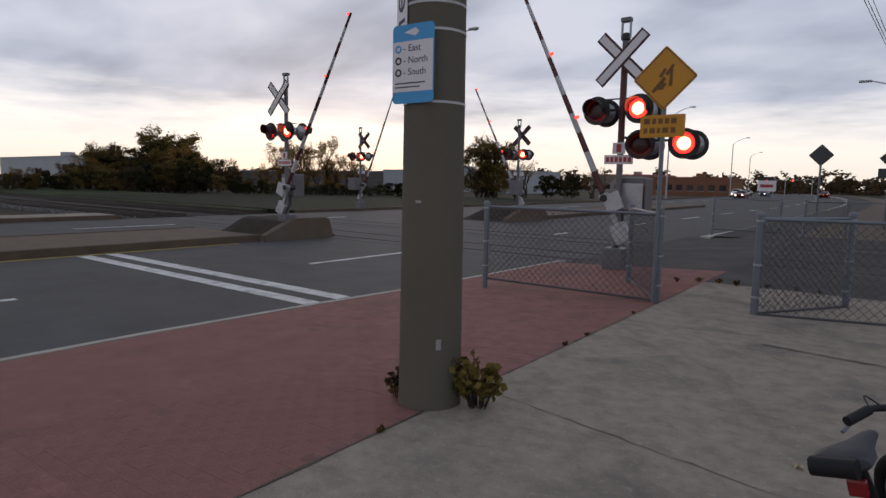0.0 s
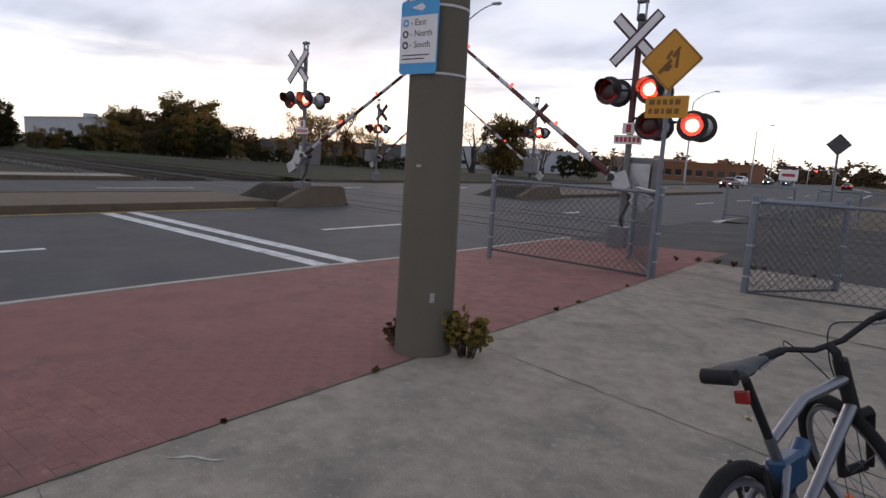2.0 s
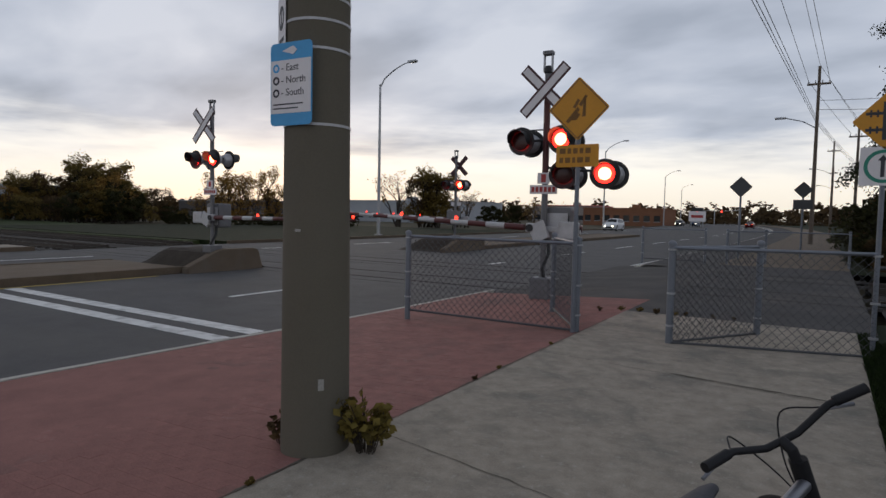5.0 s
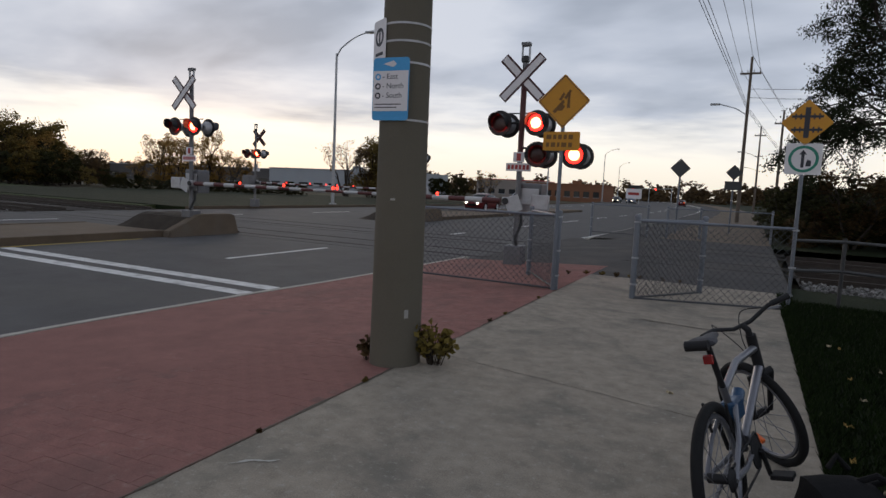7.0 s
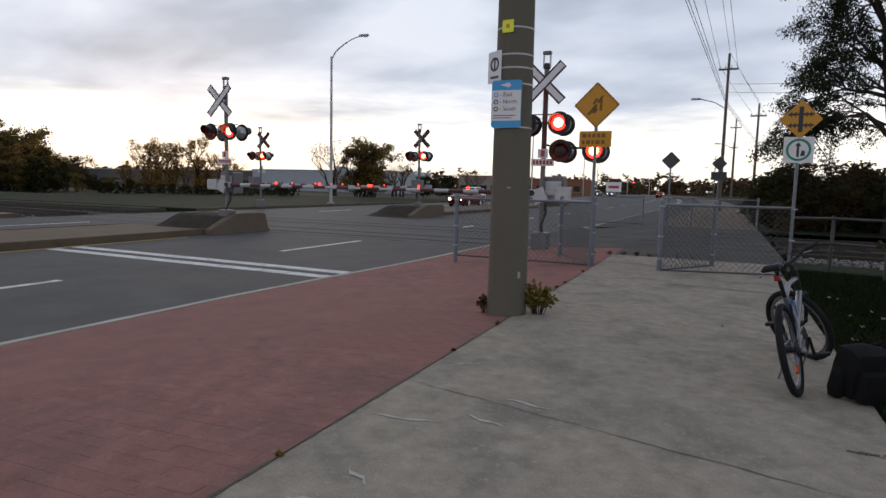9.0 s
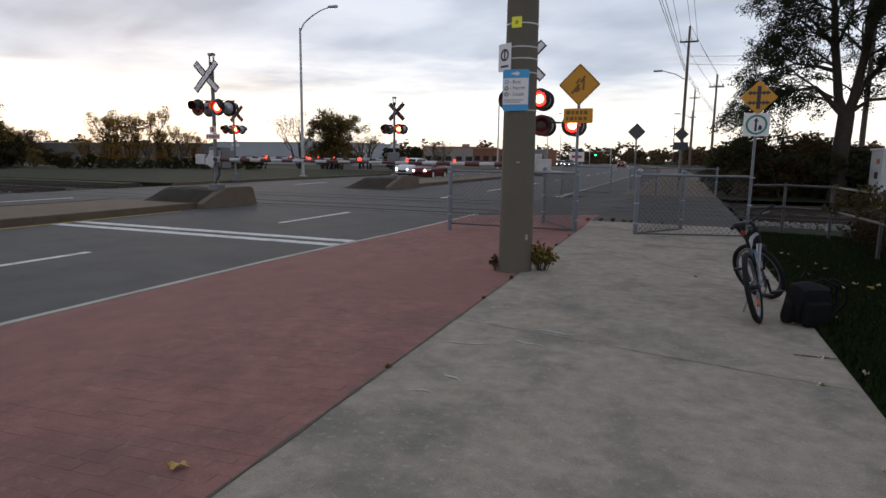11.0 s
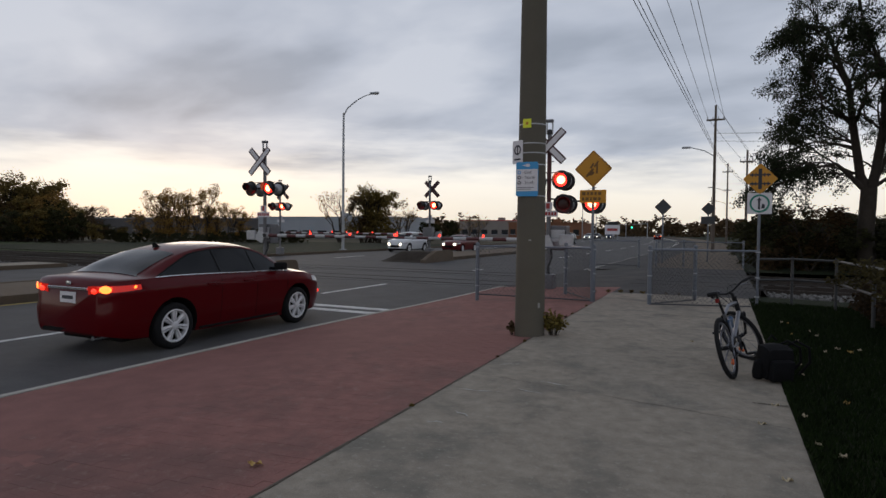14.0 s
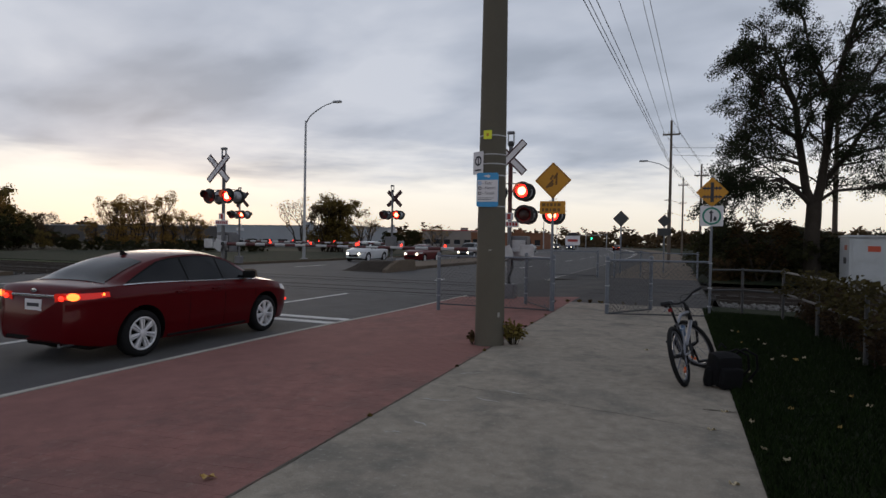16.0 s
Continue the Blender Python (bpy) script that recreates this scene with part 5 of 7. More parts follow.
    for sgn in (-1, 1):
        part("tail_lamp", lamp_skin(sgn, 0.40, -H, -H + 0.44, (zl - 0.075, zl + 0.035), (zl - 0.01, zl + 0.055), 0.012), TAIL_LIT if lit else SIGN_RED, v, "red wraparound tail lamp", smooth=True)
        if lit:
            for dx, dz, s in ((0.52, -0.025, 0.035), (0.68, 0.0, 0.05)):
                bulb = lathe([(s, 0), (s * 0.7, 0.012), (0.004, 0.018)], 14, Matrix.Rotation(radians(90 + 0), 4, "X") @ Matrix.Scale(1.6, 4, (1, 0, 0)))
                yb = -H + (0.0 if dx < 0.6 else 0.05)
                part("tail_bulb", bulb, TAIL_HOT if dx > 0.6 else TAIL_RED, v, "glowing bulb behind the lens", pose(sgn * dx, tuck(c, yb, zl) - 0.016, zl + dz, 0, 0, 0 if dx < 0.6 else sgn * 28))
            part("side_glow", lathe([(0.022, 0), (0.015, 0.008), (0.003, 0.012)], 10, Matrix.Rotation(radians(90 * sgn), 4, "Y")), TAIL_HOT, v, "small glowing side lamp", pose(sgn * (side_x(c, -H + 0.36, zl + 0.02) + 0.013), -H + 0.36, zl + 0.025))
        hz = curve(c["belt"], H - 0.12) + 0.0
        part("head_lamp", lamp_skin(sgn, 0.30, H, H - 0.50, (hz - 0.11, hz + 0.0), (hz + 0.03, hz + 0.12), 0.010), HEAD_OFF, v, "clear headlamp", smooth=True)
        if near:
            part("corner_marker", lathe([(0.03, 0), (0.02, 0.01), (0.003, 0.012)], 10, Matrix.Rotation(radians(90 * sgn), 4, "Y")), TAIL_RED, v, "small glowing amber side marker", pose(sgn * (side_x(c, H - 0.16, 0.52) + 0.004), H - 0.16, 0.52))
        if "head" in lights:
            part("head_bulb", lathe([(0.10, 0), (0.07, 0.02), (0.005, 0.03)], 16, Matrix.Rotation(radians(-90), 4, "X")), HEAD_LIT, v, "bright headlamp", pose(sgn * 0.52, H + 0.012, hz - 0.05))
    back = tuck(c, -H, 0.8)
    pl = part("number_plate", box(-0.155, 0.155, -0.012, 0, -0.075, 0.075, 0.004), SIGN_WHITE, v, "white plate with unreadable bars", pose(0, back - 0.004, zl - 0.125))
    part("plate_bar", box(-0.11, 0.11, -0.016, -0.0125, -0.02, 0.025), INK, pl)
    part("trunk_trim", box(-0.40, 0.40, -0.022, 0.0, -0.018, 0.018, 0.007), CHROME, v, "chrome strip over the plate", pose(0, back - 0.004, zl + 0.0))
    part("grille", box(-0.42, 0.42, 0, 0.02, -0.12, 0.06, 0.01), UNDER, v, "", pose(0, H, 0.52))
    part("lower_bumper", box(-0.52, 0.52, -0.012, 0.012, -0.03, 0.03, 0.01), UNDER, v, "black lower bumper", pose(0, -H + 0.03, 0.335))
    if near:
        part("antenna_fin", prism([(-0.10, 0), (0.06, 0), (-0.085, 0.075), (-0.10, 0.07)], -0.012, 0.012, Matrix.Rotation(radians(90), 4, "Z")), UNDER, v, "dark roof antenna fin", pose(0, -0.86, 1.395))
        part("badge", lathe([(0.028, 0), (0.025, 0.005), (0.004, 0.007)], 16, Matrix.Rotation(radians(90), 4, "X") @ Matrix.Scale(1.9, 4, (1, 0, 0))), CHROME, v, "small bright oval badge", pose(0, back - 0.004, zl + 0.065))
        part("exhaust_pipe", tube([(0.45, -H + 0.25, 0.26), (0.45, -H + 0.05, 0.25)], 0.03, 10), CHROME, v)
    return v


RED = paint("deep_red_paint", (0.078, 0.0008, 0.0030))
sedan = car("red_sedan", pose(-8.65, -40, ROAD, 0, 0, -2), SEDAN, RED, "deep red sedan with lit tail lamps and alloy wheels", "tail", True)
sedan.scale = (1.08, 1.09, 1.08)
oncoming = [
    car("maroon_sedan", pose(-21.0, 100, ROAD, 0, 0, 180), SEDAN, paint("maroon_paint", (0.10, 0.012, 0.014)), "dark red sedan with lit headlamps behind the barrier", "head"),
    car("white_suv", pose(-24.6, 100, ROAD, 0, 0, 180), SUV, paint("white_paint", (0.62, 0.63, 0.65)), "white SUV with lit headlamps behind the barrier", "head"),
    car("grey_suv", pose(-21.0, 200, ROAD, 0, 0, 180), SUV, paint("grey_paint", (0.08, 0.085, 0.09)), "dark grey SUV with lit headlamps", "head"),
    car("silver_sedan", pose(-24.6, 220, ROAD, 0, 0, 180), SEDAN, paint("silver_car_paint", (0.38, 0.39, 0.41)), "silver sedan with lit headlamps", "head"),
]
for x, y, k, tag in ((-24.0, 152, SEDAN, "black"), (-20.8, 158, SUV, "blue")):
    car(tag + "_car", pose(x + bend(y), y, ROAD, 0, 0, 180), k, paint(tag + "_paint", (0.02, 0.02, 0.025) if tag == "black" else (0.03, 0.05, 0.10)), "distant " + tag + " car waiting with lit headlamps", "head")
car("far_red_car", pose(-9.0 + bend(150), 150, ROAD), SEDAN, RED, "distant red car with lit tail lamps", "tail")


# ---- bicycle and backpack ----
BIKE_SILVER = mat("bike_silver", (0.17, 0.175, 0.20), 0.35, 0.6, vary=0.08, scale=8, fine=80, bump=0.02)
BIKE_BLACK = mat("bike_black", (0.015, 0.015, 0.017), 0.6, vary=0.15, scale=8, fine=80, bump=0.05, spec=0.2)
BIKE_BLUE = mat("bike_blue", (0.02, 0.06, 0.13), 0.35, 0.2, vary=0.08, bump=0.02)
SADDLE_GREY = mat("saddle_grey", (0.045, 0.045, 0.053), 0.6, vary=0.1, scale=10, fine=80, bump=0.1, spec=0.2)
REFLECT = mat("red_reflector", (0.22, 0.01, 0.012), 0.25, vary=0.08, scale=30, fine=90, bump=0.1)
REFLECT_O = mat("orange_reflector", (0.65, 0.12, 0.02), 0.3, vary=0.08, scale=30, fine=90, bump=0.1)


def torus_bm(R, r, n=40, k=10):
    bm = bmesh.new()
    rows = []
    for i in range(n):
        a = 2 * math.pi * i / n
        rows.append([bm.verts.new(((r * math.sin(2 * math.pi * j / k)), (R + r * math.cos(2 * math.pi * j / k)) * math.cos(a), (R + r * math.cos(2 * math.pi * j / k)) * math.sin(a))) for j in range(k)])
    for i in range(n):
        a, b = rows[i], rows[(i + 1) % n]
        for j in range(k):
            bm.faces.new((a[j], a[(j + 1) % k], b[(j + 1) % k], b[j]))
    return bm


def bike_wheel(parent, m, disc):
    w = part("wheel", torus_bm(0.308, 0.024), RUBBER, parent, "black knobbly tyre", m, True)
    part("rim", torus_bm(0.268, 0.013, 40, 6), BIKE_SILVER, w, "silver rim", smooth=True)
    for k in range(14):
        a = 2 * math.pi * k / 14
        s = 0.03 if k % 2 else -0.03
        part("spoke", tube([(s, 0.02 * math.cos(a + 1), 0.02 * math.sin(a + 1)), (0, 0.262 * math.cos(a), 0.262 * math.sin(a))], 0.0022, 4), BIKE_SILVER, w)
    part("hub", tube([(-0.055, 0, 0), (0.055, 0, 0)], 0.022, 10), BIKE_BLACK, w, smooth=True)
    if disc:
        part("sprocket", lathe([(0.055, 0.045), (0.05, 0.05), (0.035, 0.06), (0.02, 0.065)], 20, Matrix.Rotation(radians(90), 4, "Y")), BIKE_BLACK, w, "dark rear sprockets")
    part("wheel_reflector", box(-0.012, 0.012, -0.035, 0.035, -0.014, 0.014, 0.004), REFLECT_O, w, "orange spoke reflector", pose(0, 0.12, -0.17, 35))
    return w


def eased(pts, n=6):
    """A smooth line through the given points."""
    ext = [pts[0] * 2 - pts[1]] + list(pts) + [pts[-1] * 2 - pts[-2]]
    line = []
    for a, b, c, d in zip(ext, ext[1:], ext[2:], ext[3:]):
        for k in range(n):
            t = k / n
            line.append(0.5 * (2 * b + (c - a) * t + (2 * a - 5 * b + 4 * c - d) * t * t + (3 * b - a - 3 * c + d) * t ** 3))
    return line + [pts[-1]]


def build_bicycle():
    b = empty("mountain_bicycle", pose(-0.085, 1.44, 0, 0, -15, -12), "silver and black mountain bicycle leaning on its kickstand", "bicycle")
    R = 0.332
    bike_wheel(b, pose(0, 0, R), True)
    bb, seat, head0, head1 = Vector((0, 0.43, 0.33)), Vector((0, 0.19, 0.80)), Vector((0, 0.99, 0.63)), Vector((0, 0.94, 0.79))
    part("down_tube", tube([bb + Vector((0, 0.02, 0.05)), head0], [0.021, 0.025], 12), BIKE_SILVER, b, "silver down tube", smooth=True)
    part("top_tube", tube([Vector((0, 0.28, 0.66)), Vector((0, 0.55, 0.74)), head1 - Vector((0, 0, 0.05))], [0.017, 0.019, 0.022], 12), BIKE_SILVER, b, "silver top tube", smooth=True)
    part("seat_tube", tube([bb, Vector((0, 0.26, 0.68))], 0.018, 12), BIKE_SILVER, b, smooth=True)
    part("seat_post", tube([Vector((0, 0.27, 0.66)), seat + Vector((0, -0.03, 0.08))], 0.015, 10), BIKE_BLACK, b, smooth=True)
    part("head_tube", tube([head0 - Vector((0, -0.01, 0.03)), head1 + Vector((0, 0, 0.03))], 0.028, 12), BIKE_BLACK, b, smooth=True)
    for s in (-1, 1):
        part("chain_stay", tube([bb + Vector((s * 0.04, -0.02, 0)), Vector((s * 0.06, 0.2, 0.32)), Vector((s * 0.062, 0, R))], 0.013, 8), BIKE_SILVER, b, smooth=True)
        part("seat_stay", tube([Vector((s * 0.03, 0.30, 0.58)), Vector((s * 0.06, 0.15, 0.46)), Vector((s * 0.062, 0, R))], 0.012, 8), BIKE_SILVER, b, smooth=True)
        part("brake_arm", tube([Vector((s * 0.045, 0.13, 0.50)), Vector((s * 0.05, 0.09, 0.64))], 0.008, 6), BIKE_BLACK, b)
    part("shock_spring", tube([Vector((0, 0.33, 0.50)), Vector((0, 0.50, 0.60))], 0.032, 12), BIKE_BLUE, b, "blue coil shock", smooth=True)
    part("rear_guard", box(-0.035, 0.035, 0.28, 0.44, 0.50, 0.60, 0.015), BIKE_BLUE, b, "blue swingarm bridge")
    ch = bmesh.new()
    add_lathe(ch, [(0.09, 0.05), (0.085, 0.055), (0.03, 0.062)], 24, Matrix.Rotation(radians(90), 4, "Y"))
    part("chainring", ch, BIKE_BLACK, b, "black chainring", pose(0.0, bb.y, bb.z))
    part("chain", tube([Vector((0.056, 0, R + 0.05)), Vector((0.056, bb.y, bb.z + 0.085)), Vector((0.056, bb.y + 0.08, bb.z)), Vector((0.056, bb.y, bb.z - 0.085)), Vector((0.056, 0.0, R - 0.12)), Vector((0.056, -0.03, R))], 0.006, 5), BIKE_BLACK, b)
    for s, a in ((1, -60), (-1, 120)):
        d = Vector((0, math.cos(radians(a)), math.sin(radians(a)))) * 0.17
        c = bb + Vector((s * 0.075, 0, 0))
        part("crank", tube([c, c + d], 0.012, 8), BIKE_BLACK, b, smooth=True)
        part("pedal", box(-0.05, 0.05, -0.045, 0.045, -0.012, 0.012, 0.005), BIKE_BLACK, b, "black flat pedal", Matrix.Translation(c + d + Vector((s * 0.055, 0, 0))))
    part("kickstand", tube([Vector((-0.05, 0.36, 0.31)), Vector((-0.17, 0.30, 0.06))], 0.01, 8), BIKE_SILVER, b)
    # saddle: long nose, wide tail
    sd = bmesh.new()
    rows = []
    for y, w, z, h in ((-0.14, 0.05, 0.03, 0.025), (-0.125, 0.072, 0.035, 0.042), (-0.06, 0.066, 0.03, 0.046), (0.02, 0.038, 0.02, 0.042), (0.10, 0.024, 0.015, 0.034), (0.145, 0.015, 0.008, 0.025)):
        rows.append([sd.verts.new((w * math.sin(t * math.pi * 2), y, z + h * 0.5 * (math.cos(t * math.pi * 2) - (0.25 if abs(w) > 0.05 and t in (0, 1) else 0)))) for t in [k / 12 for k in range(12)]])
    for a, c in zip(rows, rows[1:]):
        for k in range(12):
            sd.faces.new((a[k], a[(k + 1) % 12], c[(k + 1) % 12], c[k]))
    sd.faces.new(rows[0]); sd.faces.new(rows[-1][::-1])
    part("saddle", sd, SADDLE_GREY, b, "grey and black saddle", Matrix.Translation(seat + Vector((0, -0.03, 0.10))) @ Matrix.Rotation(radians(6), 4, "X"), True)
    part("saddle_tail", tube([seat + Vector((-0.05, -0.19, 0.12)), seat + Vector((0.05, -0.19, 0.12))], 0.024, 10), BIKE_BLACK, b, smooth=True)
    part("rear_reflector", box(-0.022, 0.022, -0.012, 0.012, -0.022, 0.022, 0.007), REFLECT, b, "red rear reflector", Matrix.Translation(seat + Vector((0, -0.065, 0.035))))
    # fork, front wheel and bars turn together
    steer = Matrix.Translation(head0) @ Matrix.Rotation(radians(17), 4, "X") @ Matrix.Rotation(radians(52), 4, "Z") @ Matrix.Rotation(radians(-17), 4, "X") @ Matrix.Translation(-head0)
    axle = Vector((0, 1.19, R))
    fw = bike_wheel(b, steer @ Matrix.Translation(axle), False)
    for s in (-1, 1):
        part("fork_leg", tube([head0 + Vector((s * 0.065, 0.02, -0.06)), axle + Vector((s * 0.065, -0.02, 0))], [0.02, 0.015], 10), BIKE_BLACK, b, "black suspension fork leg", steer, True)
    part("fork_crown", tube([head0 + Vector((-0.075, 0.02, -0.05)), head0 + Vector((0.075, 0.02, -0.05))], 0.022, 10), BIKE_BLACK, b, "", steer, True)
    part("stem", tube([head1 + Vector((0, 0, 0.02)), head1 + Vector((0, -0.01, 0.06)), head1 + Vector((0, 0.02, 0.09))], 0.018, 10), BIKE_BLACK, b, "", steer, True)
    top = head1 + Vector((0, 0.02, 0.09))
    part("handlebar", tube([top + Vector(p) for p in ((-0.29, -0.07, 0.05), (-0.18, -0.035, 0.045), (-0.06, 0, 0), (0.06, 0, 0), (0.18, -0.035, 0.045), (0.29, -0.07, 0.05))], 0.012, 10), BIKE_BLACK, b, "black riser handlebar", steer, True)
    for s in (-1, 1):
        part("grip", tube([top + Vector((s * 0.20, -0.04, 0.047)), top + Vector((s * 0.30, -0.073, 0.05))], 0.017, 10), BIKE_BLACK, b, "ribbed rubber grip", steer, True)
        part("brake_lever", tube([top + Vector((s * 0.17, -0.01, 0.04)), top + Vector((s * 0.22, 0.03, 0.015)), top + Vector((s * 0.29, 0.01, 0.0))], 0.007, 6), BIKE_SILVER, b, "", steer)
        part("brake_cable", tube(eased([top + Vector((s * 0.17, 0.0, 0.04)), top + Vector((s * 0.10, 0.11, 0.05)), top + Vector((s * 0.03, 0.10, -0.08)), head0 + Vector((0.01, 0.05, 0.05))]), 0.003, 5), BIKE_BLACK, b, "thin looping cable", steer)


build_bicycle()


def build_backpack():
    cloth = mat("black_nylon", (0.008, 0.008, 0.009), 0.8, vary=0.25, scale=10, fine=90, bump=0.3)
    p = empty("backpack", pose(0.28, 1.60, 0.0, 8, 0, 28), "black nylon backpack slumped on the sidewalk edge", "backpack")
    bm = bmesh.new()
    rnd = random.Random(3)
    add_box(bm, -0.15, 0.15, -0.10, 0.10, 0.0, 0.40)
    bmesh.ops.subdivide_edges(bm, edges=bm.edges[:], cuts=4, use_grid_fill=True)
    for v in bm.verts:
        q = Vector((v.co.x / 0.15, v.co.y / 0.10, (v.co.z - 0.19) / 0.21))
        r = max(abs(q.x), abs(q.y), abs(q.z))
        s = (r / max(q.length, 0.01)) ** 0.45
        v.co = Vector((q.x * 0.165 * s, q.y * 0.13 * s, 0.19 + q.z * 0.205 * s))
        v.co += Vector((rnd.uniform(-1, 1), rnd.uniform(-1, 1), rnd.uniform(-1, 1))) * 0.006
        v.co.z = max(v.co.z, 0.0)
    part("main_bag", bm, cloth, p, smooth=True)
    bm = bmesh.new()
    add_box(bm, -0.12, 0.12, -0.19, -0.09, 0.03, 0.26, 0.04)
    part("front_pocket", bm, cloth, p, smooth=True)
    for s in (-1, 1):
        part("side_pocket", lathe([(0.045, 0.02), (0.06, 0.08), (0.05, 0.2), (0.02, 0.23)], 12, Matrix.Translation((s * 0.165, 0, 0))), cloth, p, smooth=True)
        part("shoulder_strap", tube([(0.08 + 0.05 * s, 0.06, 0.34), (0.18 + 0.05 * s, 0.02, 0.42), (0.30 + 0.05 * s, -0.02, 0.36), (0.33 + 0.05 * s, -0.02, 0.20), (0.24 + 0.06 * s, 0.02, 0.04)], 0.014, 8), cloth, p, "looped black strap", smooth=True)
    part("top_handle", tube([(-0.04, 0.08, 0.41), (0, 0.10, 0.46), (0.05, 0.08, 0.41)], 0.012, 8), cloth, p, smooth=True)


build_backpack()

# ---- vegetation ----


def leaf_mat(name, color, through=0.35, island=0.5):
    """Leaves that let some light through."""
    m = mat(name, color, 0.75, vary=0.2, scale=1, fine=20, bump=0, island=island)
    nt = m.node_tree
    p = nt.nodes["Principled BSDF"]
    t = nt.nodes.new("ShaderNodeBsdfTranslucent")
    nt.links.new(p.inputs["Base Color"].links[0].from_socket, t.inputs["Color"])
    x = nt.nodes.new("ShaderNodeMixShader")
    x.inputs[0].default_value = through
    nt.links.new(p.outputs[0], x.inputs[1]); nt.links.new(t.outputs[0], x.inputs[2])
    nt.links.new(x.outputs[0], nt.nodes["Material Output"].inputs["Surface"])
    return m


LEAF_DARK = leaf_mat("dark_leaves", (0.020, 0.026, 0.011), 0.3, 0.45)
LEAF_THICKET = leaf_mat("thicket_leaves", (0.034, 0.034, 0.012))
LEAF_OLIVE = leaf_mat("olive_leaves", (0.145, 0.104, 0.030), 0.45)
LEAF_WEED = leaf_mat("weed_leaves", (0.15, 0.115, 0.030))
LEAF_GOLD = leaf_mat("autumn_leaves", (0.24, 0.14, 0.035), 0.5)
LEAF_DRY = leaf_mat("dry_weed_leaves", (0.034, 0.021, 0.009))
LEAF_VINE = leaf_mat("vine_foliage", (0.042, 0.034, 0.010))
LEAF_BROWN = leaf_mat("brown_leaves", (0.075, 0.048, 0.022))
BARK = mat("dark_bark", (0.045, 0.037, 0.030), 0.95, vary=0.3, scale=4, fine=30, bump=0.5)
GRASS = mat("grass_blades", (0.010, 0.019, 0.003), 0.8, vary=0.25, scale=1.5, fine=10, bump=0, island=0.5)


class Cloud:
    """Gathers small two-sided leaf faces and writes them as one mesh."""

    def __init__(self, seed):
        self.vs, self.fs, self.rnd = [], [], random.Random(seed)

    def leaf(self, p, s, droop=0.0):
        r = self.rnd
        a, t = r.uniform(0, 2 * math.pi), r.uniform(-1, 1)
        d = Vector((math.cos(a), math.sin(a), t * 0.7 - droop)).normalized() * s
        o = d.orthogonal().normalized() * s * r.uniform(0.3, 0.5)
        b = len(self.vs)
        p = Vector(p)
        self.vs += [tuple(p - d * 0.5), tuple(p + o), tuple(p + d * 0.6), tuple(p - o * 0.9)]
        self.fs.append((b, b + 1, b + 2, b + 3))

    def clump(self, p, radius, n, s, flat=0.8, droop=0.0):
        r = self.rnd
        for _ in range(n):
            while True:
                q = Vector((r.uniform(-1, 1), r.uniform(-1, 1), r.uniform(-1, 1)))
                if q.length < 1:
                    break
            q = q * radius * (0.45 + 0.55 * r.random())
            q.z *= flat
            self.leaf(Vector(p) + q, s * r.uniform(0.6, 1.3), droop)

    def mesh(self, name, material):
        me = bpy.data.meshes.new(name)
        me.from_pydata(self.vs, [], self.fs)
        me.materials.append(material)
        return me


def grow(bm, tips, rnd, p, d, length, r, depth, spread=0.6, lift=0.12, wig=0.25):
    """Grows a limb in wandering steps and forks it."""
    pts, radii, q, dd = [p], [r], Vector(p), Vector(d)
    n = 4
    for k in range(n):
        dd = (dd + Vector((rnd.uniform(-wig, wig), rnd.uniform(-wig, wig), rnd.uniform(-wig, wig) + lift))).normalized()
        q = q + dd * length / n
        pts.append(q.copy())
        radii.append(r * (1 - 0.42 * (k + 1) / n))
    add_tube(bm, pts, radii, 6 if depth > 1 else 4, False)
    if depth <= 0:
        tips.append((q, dd))
        return
    if depth <= 2:
        tips.append((pts[2], dd))
    for k in range(rnd.choice((2, 3)) if depth > 1 else 3):
        a = Vector((rnd.uniform(-1, 1), rnd.uniform(-1, 1), rnd.uniform(-0.5, 0.7))).normalized()
        nd = (dd + a * spread * 1.25).normalized()
        start = pts[-1] if k < 2 else pts[-2]
        grow(bm, tips, rnd, start, nd, length * rnd.uniform(0.62, 0.82), radii[-1] * (0.92 if k == 0 else 0.7), depth - 1, spread, lift * 0.7, wig)


